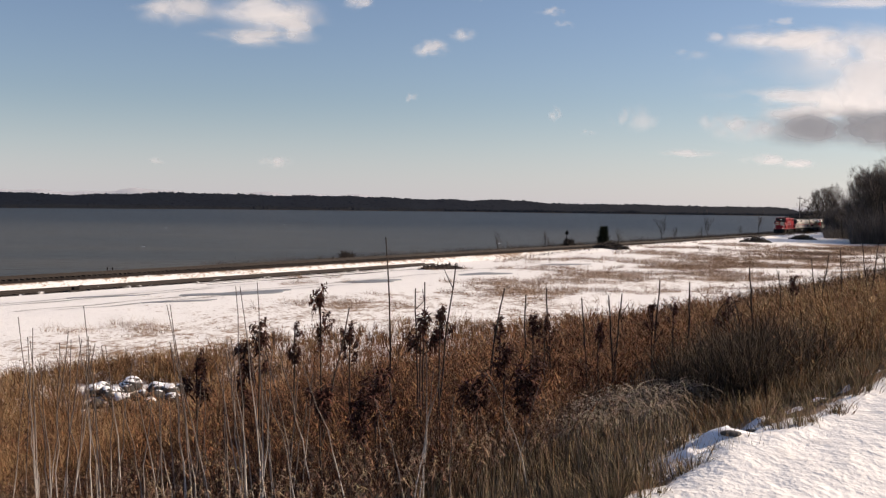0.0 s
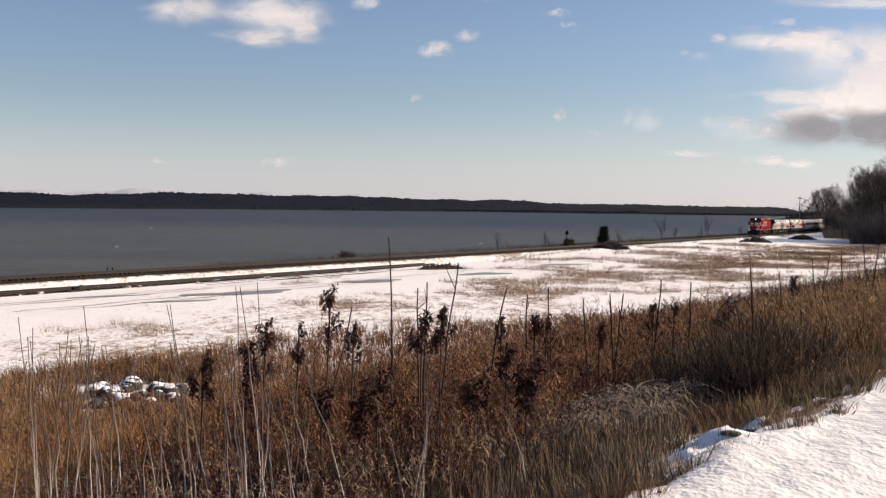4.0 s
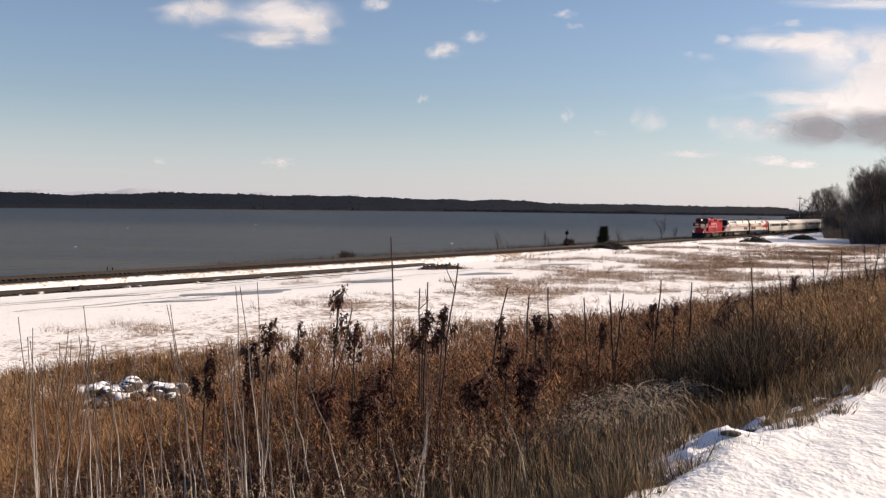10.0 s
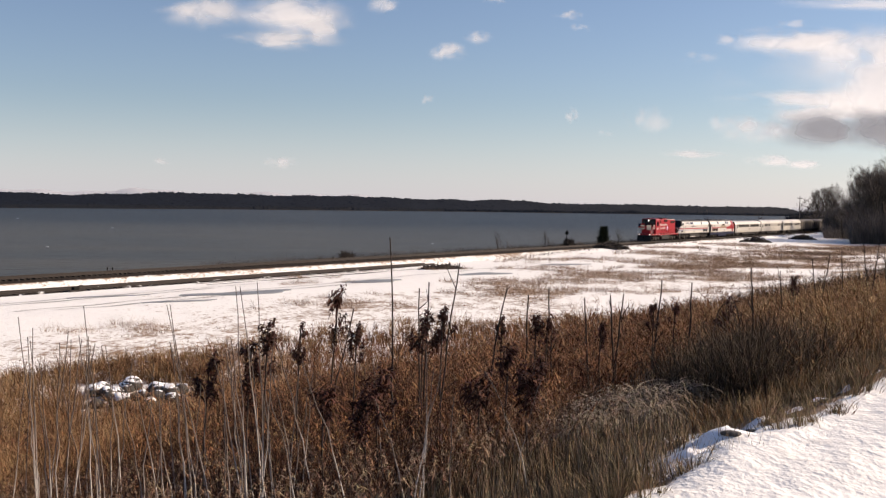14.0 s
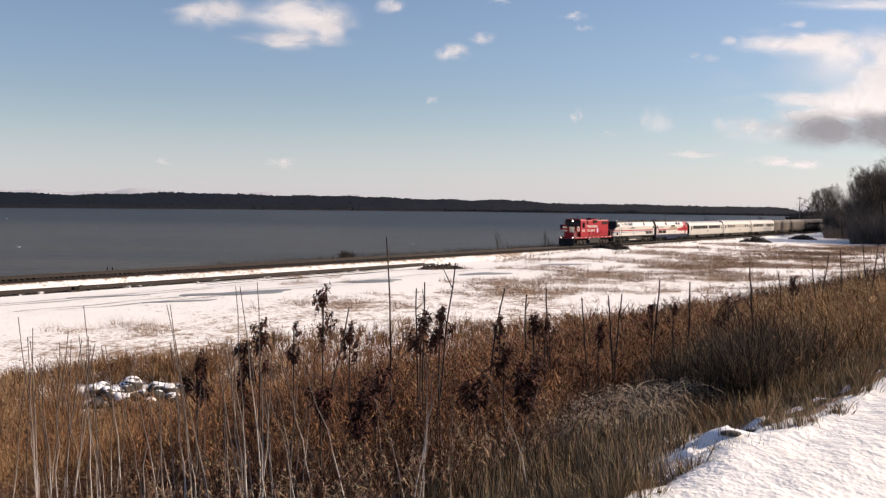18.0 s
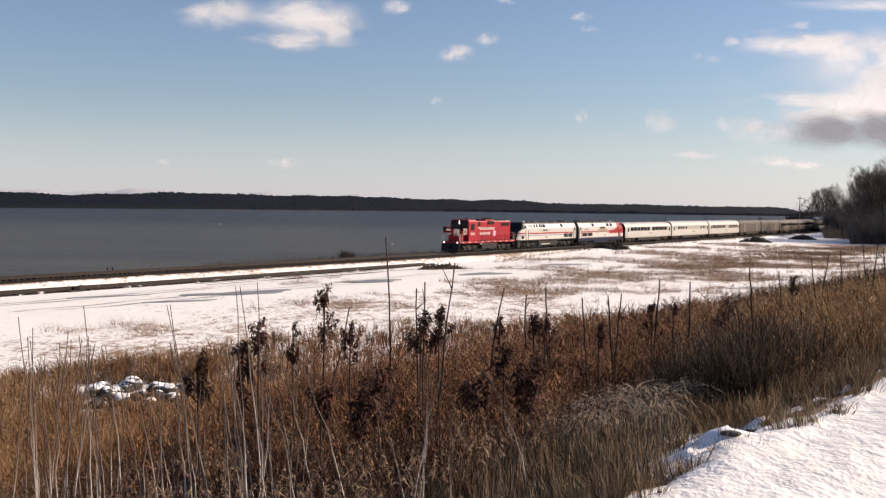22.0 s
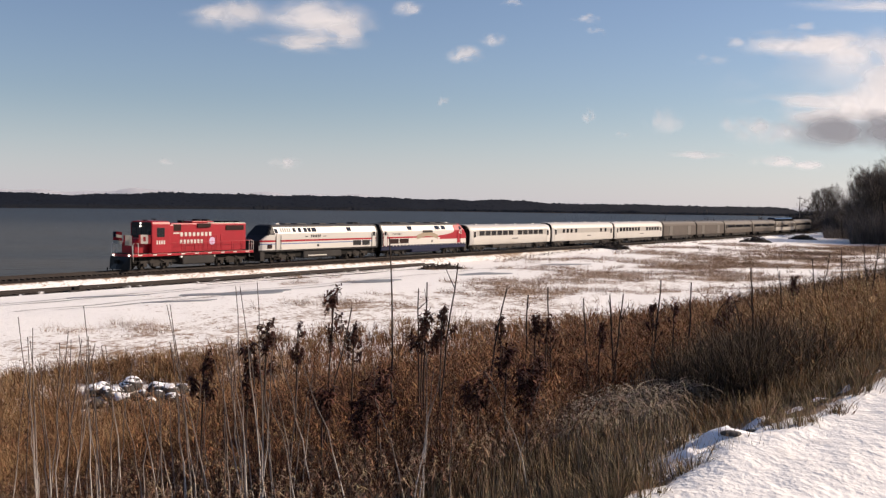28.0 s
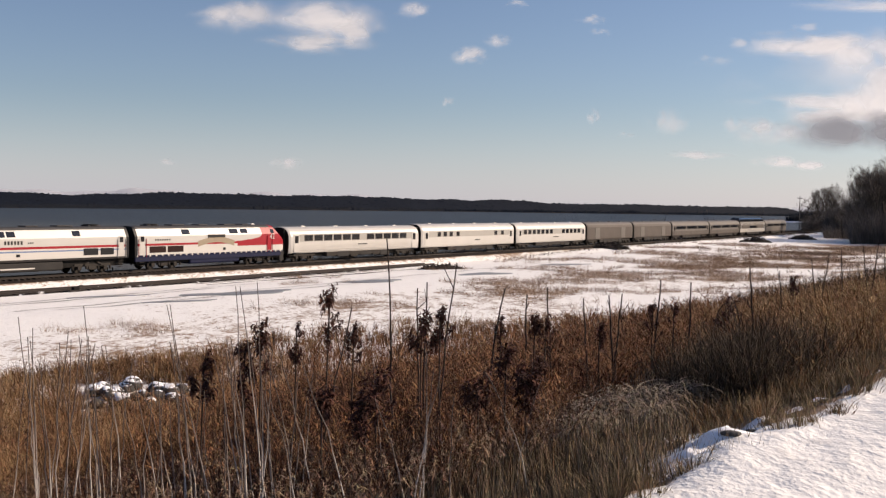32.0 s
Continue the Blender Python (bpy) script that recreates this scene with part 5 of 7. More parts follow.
weed_patch("verge_tussocks", "olive-gold grass tussocks standing in the snow's edge", M_GOLD_GRASS, 1500, 0, 0, 0, 0, lambda x, y, a, s, rng: (s > 1.95 + 1.1 * verge_shift(x, y)) & (vnoise(x, y, 0.8, 26) > np.interp(s - 1.1 * verge_shift(x, y), [1.95, 2.3, 2.8], [0.26, 0.02, -0.35])) & off_mounds(x, y) & off_mat(x, y), (0.12, 0.27), (0.006, 0.0085), 25, bend=0.45, category="grass", tuft=44, spread=0.05, strip=(-96, -76, 1.75, 3.3))
weed_patch("verge_straw", "sunlit straw tufts where the bank meets the snow", M_TAN, 90, 8.5, 17, 0.24, 0.5, lambda x, y, a, s, rng: (s > 1.9 + verge_shift(x, y)) & (s < 3.3 + verge_shift(x, y)) & (vnoise(x, y, 0.9, 27) > -0.1), (0.2, 0.42), (0.006, 0.0075), 69, bend=0.4, category="grass", tuft=46, spread=0.07)
weed_patch("bank_foot_grass", "dark olive grass under the weeds of the bank", M_GOLD_GRASS, 9000, 8, 26, 0.10, 0.56, lambda x, y, a, s, rng: (s > 3.2) & (s < np.where(x / y < 0.29, 4.1, 5.4)) & off_mat(x, y), (0.15, 0.36), (0.007, 0.0095), 28, bend=0.5, power=1.1, category="grass", lean=0.15)


def plume_weeds(name, label, m, n, d0, d1, t0, t1, keep, h, seed):
    """Dried weeds whose arching tops carry a fuzzy one-sided plume."""
    rng = np.random.RandomState(seed)
    x, y = fan_points(n, d0, d1, t0, t1, rng, 1.3)
    a, s = strip_coords(x, y)
    ok = keep(x, y, a, s, rng)
    x, y = x[ok], y[ok]
    N = len(x)
    P = np.stack([x, y, ground_z(x, y) - 0.03], -1)
    H = rng.uniform(h[0], h[1], N)
    an = rng.uniform(0, 2 * np.pi, N)
    out = np.stack([np.cos(an), np.sin(an), np.zeros(N)], -1)
    D = np.stack([rng.normal(0, 0.12, N) * H, rng.normal(0, 0.12, N) * H, H], -1)
    B = out * (0.28 * H)[:, None] + np.array([0, 0, -0.16]) * H[:, None]
    k = 34
    rep = np.repeat(np.arange(N), k)
    f = rng.uniform(0.68, 1.0, len(rep))
    Q = P[rep] + D[rep] * f[:, None] + B[rep] * (f ** 2)[:, None]
    v = rng.normal(0, 1, (len(rep), 3)) + out[rep] * 0.8 + np.array([0, 0, 0.25])
    v /= np.linalg.norm(v, axis=1)[:, None]
    L = rng.uniform(0.02, 0.075, len(rep)) * np.interp(f, [0.68, 0.85, 1.0], [1.2, 1.0, 0.45]) * H[rep]
    E = v * L[:, None]
    wid = 0.0052 * np.maximum(1.0, y / 9)
    return stuff(name, label, "weeds", [ribbons(P, D, wid, B, 5, rng), ribbons(Q, E, wid[rep] * 1.9, E * 0 + np.array([0, 0, -0.012]), 1, rng)], m)


M_PLUME = island_mat("faded_plume", [(0.0978, 0.0519, 0.0305), (0.215, 0.128, 0.0787), (0.352, 0.231, 0.149), (0.489, 0.348, 0.233)], patch=1.2)
plume_weeds("plume_weeds", "dried weeds with fuzzy faded plumes", M_PLUME, 1500, 6.0, 12.0, -0.45, 0.17, lambda x, y, a, s, rng: (s > 3.8) & (vnoise(x, y, 1.0, 81) > -0.05), (0.5, 0.85), 82)
plume_weeds("rust_plume_weeds", "reddish dried weeds with feathery tops", M_RUST, 2000, 9.0, 26.0, -0.3, 0.3, lambda x, y, a, s, rng: (s > 5.5) & (vnoise(x, y, 1.6, 83) > -0.1), (0.6, 1.05), 84)


def matted_heap(centres, n, seed):
    """Long bleached grass that has fallen over itself in low drooping heaps."""
    rng = np.random.RandomState(seed)
    c = np.array(centres)[rng.randint(0, len(centres), n)]
    an = rng.uniform(-np.pi, np.pi, n)
    r = np.abs(rng.normal(0, 0.13, n))
    x, y = c[:, 0] + r * np.cos(an), c[:, 1] + r * np.sin(an)
    P = np.stack([x, y, ground_z(x, y) + rng.uniform(0.3, 1.0, n) * c[:, 2] * np.clip(1 - (r / 0.55) ** 2, 0, 1)], -1)
    an = an + rng.normal(0, 0.6, n)
    L = rng.uniform(0.18, 0.5, n)
    D = np.stack([np.cos(an) * L, np.sin(an) * L, rng.uniform(0.1, 0.65, n) * L], -1)
    B = np.stack([rng.normal(0, 0.2, n) * L, rng.normal(0, 0.2, n) * L, -rng.uniform(0.5, 1.1, n) * L], -1)
    return stuff("matted_grass", "bleached long grass fallen into matted heaps at the verge", "grass", [ribbons(P, D, rng.uniform(0.009, 0.017, n), B, 5, rng)], M_PALE)


matted_heap([(1.50, 10.6, 0.42), (1.68, 10.9, 0.46), (1.85, 10.5, 0.40), (2.05, 10.8, 0.46), (1.62, 10.2, 0.34), (2.3, 10.9, 0.38), (2.15, 10.3, 0.30), (2.6, 11.2, 0.38), (1.95, 11.4, 0.46), (2.9, 11.6, 0.3), (1.35, 10.1, 0.36)], 2100, 16)


def at(az, el_or_none, d, z=None):
    """A place by its bearing: az is sideways per metre ahead, el is height per metre ahead."""
    x, y = az * d, d
    return (x, y, gz(x, y) if z is None and el_or_none is None else (EYE_Z + el_or_none * d if z is None else z))


SWAY = []     # plants that the wind moves


def sapling(az, el, d, lean, m, twigs=0, girth=1.0):
    """A bare young stem, thin and slightly crooked, with its tip at the given bearing."""
    x, y = az * d, d
    bx, by = x + lean, y + random.uniform(-0.2, 0.2)
    z0 = gz(bx, by)
    top = EYE_Z + el * d
    h = top - z0
    bm = bmesh.new()
    n = 8
    wob = [random.uniform(-0.014, 0.014) for _ in range(n + 1)]
    pts = [((x - bx) * (k / n) ** 1.4 + wob[k] * (0 < k < n), wob[n - k] * (0 < k < n), h * k / n - 0.05 * (k == 0)) for k in range(n + 1)]
    r0 = (0.00058 if m is M_STEM else 0.00105) * d * girth + 0.001
    tube(bm, pts, [r0 * (1 - 0.45 * k / n) for k in range(n + 1)], 5)
    for i in range(twigs):
        k = random.randint(3, n - 1)
        p = Vector(pts[k])
        q = p + Vector((random.uniform(-0.15, 0.15), random.uniform(-0.15, 0.15), random.uniform(0.1, 0.3)))
        tube(bm, [p, q], [r0 * 0.5, r0 * 0.25], 4)
    me = bpy.data.meshes.new("sapling")
    bm.to_mesh(me)
    bm.free()
    me.materials.append(m)
    ob = new("sapling", me)
    ob.location = (bx, by, z0)
    tagged(ob, "bare pale sapling stem rising from the weeds" if m is M_STEM else "bare dark sapling stem rising from the weeds", "sapling", "saplings on the bank")
    return ob


TALL = [(-0.413, -0.113, 8.2), (-0.347, -0.101, 8.4), (-0.271, -0.100, 8.8), (-0.261, -0.097, 8.9), (-0.194, -0.079, 9.2), (-0.198, -0.079, 9.4), (-0.18, -0.076, 9.3)]
for az, el, d in TALL:
    sapling(az, el, d, random.uniform(0.05, 0.25), M_STEM)
for az, el, d, lean in ((-0.0558, -0.0303, 11, 0.10), (0.0123, -0.0546, 11, -0.2), (-0.0172, -0.0739, 12, 0.0), (-0.0259, -0.0806, 12, 0.05), (0.0601, -0.0772, 13, -0.25), (0.1021, -0.0777, 14, 0.1), (0.1365, -0.0871, 14, 0.1),
                       (0.0812, -0.0835, 14, 0.0), (0.1751, -0.0821, 16, -0.1), (0.2106, -0.0678, 18, -0.1), (0.241, -0.0701, 18, 0.0), (0.3013, -0.0554, 20, 0.1), (0.1641, -0.0851, 15, 0.1), (-0.0909, -0.0998, 10, -0.3)):
    ob = sapling(az, el, d, lean, M_DSTEM, 2)
    SWAY.append((ob, 0.25))
for i in range(62):
    az = random.uniform(-0.42, -0.13) if i < 52 else random.uniform(-0.13, 0.1)
    d = random.uniform(7.0, 10.5)
    sapling(az, random.uniform(-0.19, -0.12), d, random.uniform(-0.2, 0.38), M_STEM)


def seed_plant(az, el, d, head, wide):
    """A dried weed with dark reddish seed clusters on its upper half."""
    x, y = az * d, d
    z0 = gz(x, y)
    top = EYE_Z + el * d
    h = top - z0
    root = thing("seed_head_weed", "dried weed with dark reddish-brown seed clusters", "weed", "seed-head weeds")
    root.location = (x, y, z0)
    part("stem", tubes([[(0.05, 0, -0.05), (0.0, 0.02, h * 0.5), (0, 0, h * 0.97)]], 0.008, 5), M_DSTEM, root)
    rng = np.random.RandomState(int(abs(az) * 9999))
    lobes = [(rng.uniform(0, 1), rng.uniform(0, 6.28), rng.uniform(0.0, 1.0)) for _ in range(9)]
    lobes[0] = (1.0, 0.0, 0.0)
    for f, an, out in lobes:
        r = 1.15 * wide * out * (1 - 0.65 * f)
        n = 46
        axis = np.array([0.35 * math.cos(an), 0.35 * math.sin(an), 1.0])
        base = np.array([r * math.cos(an), r * math.sin(an), h - 1.25 * head * (1 - f) - 0.75 * wide])
        up = rng.uniform(0, 1, n)
        P = base + axis * (up * wide * 1.15)[:, None] + rng.normal(0, 0.12, (n, 3)) * wide
        v = rng.normal(0, 1, (n, 3)) + np.array([0, 0, 0.35])
        v /= np.linalg.norm(v, axis=1)[:, None]
        D = v * (wide * rng.uniform(0.28, 0.62, n))[:, None]
        co, q = ribbons(P, D, rng.uniform(0.016, 0.036, n), np.array([0, 0, -0.45]) * np.linalg.norm(D, axis=1)[:, None], 2, rng)
        ob = new("seed_head", big_mesh("seed_head", co, q, M_SEED))
        ob.parent = root
    return root


# on the brow of the bank
for az, el, d, head, wide, amp in (
        (-0.1164, -0.0836, 10.5, 0.42, 0.12, 1.0),
        (-0.1791, -0.1161, 9.5, 0.4, 0.12, 0.7),
        (-0.1449, -0.1173, 11, 0.3, 0.08, 0.5),
        (-0.2387, -0.1503, 9.5, 0.3, 0.13, 0.8),
        (-0.0206, -0.1071, 11, 0.25, 0.16, 0.2),
        (-0.0024, -0.1013, 11, 0.28, 0.12, 0.25),
        (0.0617, -0.1382, 10, 0.16, 0.12, 0.4),
        (0.0879, -0.15, 10, 0.3, 0.14, 0.4),
        (0.101, -0.1054, 13, 0.2, 0.09, 0.3),
):
    SWAY.append((seed_plant(az, el, d, head, wide), amp))
# further down and along
for az, el, d, head, wide, amp in (
        (0.2057, -0.0928, 16, 0.25, 0.09, 0.2),
        (0.2261, -0.0925, 16, 0.22, 0.08, 0.2),
        (0.1536, -0.1129, 14, 0.22, 0.09, 0.3),
        (0.3429, -0.0642, 22, 0.25, 0.12, 0.2),
        (0.2773, -0.0851, 17, 0.35, 0.16, 0.1),
        (-0.0896, -0.1165, 11, 0.3, 0.09, 0.5),
        (0.0899, -0.1055, 13, 0.25, 0.1, 0.3),
        (-0.1945, -0.1374, 9.5, 0.45, 0.12, 0.6),
        (0.0568, -0.1071, 13, 0.22, 0.07, 0.2),
        (0.036, -0.165, 9.5, 0.22, 0.15, 0.3),
        (0.083, -0.166, 9.3, 0.24, 0.17, 0.3),
        (-0.064, -0.166, 9.5, 0.24, 0.16, 0.3),
        (-0.075, -0.186, 8.8, 0.22, 0.15, 0.2),
        (-0.118, -0.182, 8.9, 0.22, 0.14, 0.3),
):
    SWAY.append((seed_plant(az, el, d, head, wide), amp))


# field, shore and thicket growth
def k_field(x, y, a, s, rng):
    c = field_pattern(x, y)
    band = np.interp(s, [28, 34, 48, 56, S0 - 6], [0.25, 0.42, 0.38, 0.0, -0.3]) + np.where((a > 20) & (s > 48) & (s < 64), 0.25, 0.0)
    return (s > 27) & (s < S0 - 7) & (c + band + 0.35 * vnoise(x, y, 2.2, 34) + np.interp(a, [-70, -45, -10, 30], [-0.7, -0.35, -0.05, 0.08]) > 0.34)


weed_patch("field_grass", "thin dry grass poking through the snow", M_FIELD, 520000, 42, 210, -0.45, 0.46, k_field, (0.22, 0.62), (0.010, 0.0025), 41, bend=0.7, lean=0.35, segs=2)


M_REED = island_mat("shore_reeds", [(0.03, 0.022, 0.017), (0.065, 0.045, 0.033), (0.10, 0.07, 0.05), (0.15, 0.11, 0.08)])


def k_shore(x, y, a, s, rng):
    c = 0.6 * vnoise(x, y, 9, 33) + np.interp(a, [-120, -60, -20, 60], [0.25, 0.3, 0.6, 0.75])
    return rng.uniform(0, 1, len(x)) < c


weed_patch("shore_brush", "brown brush and reeds between the line and the lake", M_REED, 110000, 0, 0, 0, 0, k_shore, (0.5, 1.5), (0.02, 0.0021), 42, branch=1, segs=2, strip=(-22, 330, S0 + 3.3, S0 + 10))
weed_patch("shore_reeds", "low sparse reeds on the lake bank", M_REED, 9000, 0, 0, 0, 0, lambda x, y, a, s, rng: vnoise(x, y, 6, 36) > 0.05, (0.2, 0.7), (0.02, 0.0022), 44, segs=2, strip=(-115, -18, S0 + 3.3, S0 + 8))


def k_bank_far(x, y, a, s, rng):
    return vnoise(x, y, 7, 35) > -0.15


weed_patch("line_side_grass", "brown grass along the foot of the line", M_BRUSH, 9000, 0, 0, 0, 0, k_bank_far, (0.2, 0.55), (0.02, 0.0035), 43, strip=(25, 330, S0 - 8, S0 - 3.2))


def bare_tree(height, seed, spread=0.5, dense=1.0, radius=None):
    """A leafless tree: tapered trunk and limbs, and a crown of fine twigs."""
    rng = random.Random(seed)
    trunk, limbs = bmesh.new(), []
    tw_p, tw_d = [], []
    r0 = radius or height * 0.018

    def grow(p, d, length, r, depth, bm):
        n = 3
        pts, cur, dd = [p], p, d.copy()
        for _ in range(n):
            dd = (dd + Vector((rng.uniform(-0.16, 0.16), rng.uniform(-0.16, 0.16), rng.uniform(-0.02, 0.14)))).normalized()
            cur = cur + dd * (length / n)
            pts.append(cur)
        if depth < 4:
            tube(bm, pts, [r * (1 - 0.4 * i / n) for i in range(n + 1)], 6 if depth < 2 else 4, cap=False)
        if depth >= 2:
            for _ in range(int(7 * dense)):
                q = pts[rng.randint(1, n)]
                v = Vector((rng.gauss(0, 1), rng.gauss(0, 1), rng.gauss(0.5, 0.7))).normalized()
                tw_p.append(q)
                tw_d.append((v + dd * 0.8).normalized() * rng.uniform(0.3, 1.0) * height * 0.075)
        if depth < 4:
            for i in range(rng.randint(2, 4) if depth else rng.randint(5, 7)):
                k = rng.uniform(0.3, 1.0) if depth == 0 else rng.uniform(0.4, 1.0)
                j = min(int(k * n), n - 1)
                base = pts[j].lerp(pts[j + 1], k * n - j)
                an = rng.uniform(0, 6.283)
                out = Vector((math.cos(an), math.sin(an), 0))
                nd = (dd * (1 - spread) + out * spread + Vector((0, 0, 0.25))).normalized()
                grow(base, nd, length * rng.uniform(0.5, 0.75), r * 0.5, depth + 1, bm)

    grow(Vector((0, 0, -0.2)), Vector((0, 0, 1)), height * 0.55, r0, 0, trunk)
    P, D = np.array([tuple(v) for v in tw_p]), np.array([tuple(v) for v in tw_d])
    rs = np.random.RandomState(seed)
    c1 = ribbons(P, D, np.full(len(P), height * 0.0035), D * 0.2 * rs.normal(0, 1, (len(P), 1)), 2, rs)
    rep = np.repeat(np.arange(len(P)), 2)
    f = rs.uniform(0.3, 0.9, len(rep))[:, None]
    E = rs.normal(0, 1, (len(rep), 3)) * height * 0.02 + D[rep] * 0.4
    c2 = ribbons(P[rep] + D[rep] * f, E, np.full(len(rep), height * 0.0025), E * 0, 1, rs)
    crown = np.concatenate([c1[0], c2[0]]), np.concatenate([c1[1], c2[1] + len(c1[0])])
    root = thing("bare_tree", "tall leafless tree at the edge of the field", "tree", "trees by the line")
    part("trunk", trunk, M_BARK, root)
    o = new("crown", big_mesh("crown", *crown, M_TWIG))
    o.parent = root
    return root


def plant(tree, x, y, turn, drop=0.0):
    m = pose(x, y, gz(x, y) - drop, 0, 0, turn)
    return copy_thing(tree, m)


protos = [bare_tree(15, 5, 0.42, 1.1), bare_tree(17, 9, 0.4, 1.1), bare_tree(12, 14, 0.5, 1.3), bare_tree(9, 23, 0.5, 1.2)]
first = set()
rng = random.Random(4)
field_spots = [(0.390, 262, 3), (0.399, 255, 3), (0.406, 248, 2), (0.416, 250, 1), (0.422, 244, 0), (0.430, 255, 1), (0.438, 240, 1), (0.447, 250, 0), (0.457, 242, 1), (0.464, 250, 0), (0.475, 240, 1), (0.413, 275, 0), (0.42, 280, 1), (0.432, 275, 0), (0.445, 280, 1), (0.49, 235, 0), (0.505, 238, 1), (0.52, 228, 1), (0.54, 232, 0), (0.57, 225, 1), (0.6, 230, 0)]
line_spots = [(0.356, 398, 2), (0.363, 392, 0), (0.370, 388, 0), (0.377, 395, 0), (0.383, 402, 2), (0.360, 418, 0), (0.373, 425, 0), (0.410, 318, 0), (0.418, 335, 1), (0.428, 325, 0), (0.44, 342, 1), (0.455, 330, 0), (0.47, 345, 1), (0.405, 345, 2), (0.412, 372, 0), (0.407, 292, 1), (0.415, 300, 0), (0.404, 304, 0)]
for az, d, k in field_spots + line_spots:
    x, y = az * d, d
    if k not in first:
        first.add(k)
        protos[k].matrix_basis = pose(x, y, gz(x, y), 0, 0, rng.uniform(0, 360))
    else:
        plant(protos[k], x, y, rng.uniform(0, 360))
# thin young trees on the lake bank
thin = [bare_tree(6, 31, 0.3, 0.35, 0.06), bare_tree(3.2, 33, 0.4, 0.4, 0.04)]
for i, (a, s, k) in enumerate(((118, 5.5, 0), (95, 6.5, 1), (86, 6, 1), (150, 6.5, 1), (152, 5.5, 0), (128, 6, 1), (185, 6, 1), (60, 6, 1), (42, 5.5, 1), (200, 5, 0))):
    x, y = from_strip(a, S0 + s)
    if i in (0, 1):
        thin[k].matrix_basis = pose(x, y, gz(x, y), 0, 0, 20 * i)
    else:
        plant(thin[k], x, y, 47 * i)


def thicket(name, label, az0, az1, d0, d1, n, h, seed, m=None, wide=0.07, loose=False):
    """Upright brush with side twigs; a loose one thins out towards its rim."""
    rs = np.random.RandomState(seed)
    az, d = rs.uniform(az0, az1, n), rs.uniform(d0, d1, n)
    if loose:
        az, d = rs.normal((az0 + az1) / 2, (az1 - az0) / 4.2, n), np.maximum(rs.normal((d0 + d1) / 2, (d1 - d0) / 4.2, n), d0)
    x, y = az * d, d
    P = np.stack([x, y, ground_z(x, y) - 0.1], -1)
    H = rs.uniform(0.5, 1, n) * h * (0.85 + 0.35 * vnoise(x, y, 7, seed) + (0.6 * vnoise(x, y, 1.1, seed + 3) if loose else 0))
    D = np.stack([rs.normal(0, 0.22, n) * H, rs.normal(0, 0.22, n) * H, H], -1)
    B = rs.normal(0, 0.15, (n, 3)) * H[:, None]
    rep = np.repeat(np.arange(n), 6)
    f = rs.uniform(0.2, 1, len(rep))[:, None]
    E = rs.normal(0, 1, (len(rep), 3)) * (0.12 * H[rep])[:, None] + D[rep] * 0.08
    return stuff(name, label, "thicket", [ribbons(P, D, np.full(n, wide), B, 3, rs), ribbons(P[rep] + D[rep] * f + B[rep] * f * f, E, np.full(len(rep), wide * 0.55), E * 0.1, 1, rs)], m or M_TWIG)


thicket("tree_edge_thicket", "dense dark brush under the bare trees", 0.397, 0.62, 226, 262, 14000, 8.6, 51)
# added behind the visible brush to block the sun from the rear cars
thicket("line_edge_thicket", "mostly hidden brush and young trees that shade the railway", 0.394, 0.47, 318, 372, 9000, 12.0, 57, None, 0.11)
thicket("grove_thicket", "dense dark undergrowth of the grove beside the line", 0.396, 0.45, 275, 312, 8000, 10.0, 59, None, 0.09)
thicket("trackside_thicket", "dark bushes crowding the railway at the grove", 0.374, 0.40, 322, 350, 4500, 9.0, 66, None, 0.1)
thicket("line_thicket", "dark brush beside the railway", 0.350, 0.43, 375, 430, 8000, 8.0, 52)
thicket("field_corner_thicket", "dark brush at the corner of the field", 0.371, 0.44, 262, 300, 4500, 3.6, 54)
# dry shrub whose dark colour also fills in the bank's shadowed hollow
thicket("bank_shrub", "dark dry shrub on the bank", 0.225, 0.37, 11.2, 15.4, 7000, 0.78, 53, M_BRUSH, 0.012, True)
thicket("rust_shrub", "dark reddish tangle of dried weeds", -0.22, 0.14, 8.6, 21.0, 6500, 0.9, 55, M_DARKRUST, 0.011, True)
thicket("slope_tangle", "dark tangle of dead weeds down the slope", -0.24, 0.06, 13.0, 27.0, 8000, 0.97, 65, M_DARKRUST, 0.016, True)
# dark stems that stand in for the shadow of the dip
thicket("low_tangle", "low tangle of dead stems at the top of the bank, coloured dark for shade", -0.42, -0.05, 6.8, 17.0, 9500, 0.62, 56, M_DARKRUST, 0.0095)


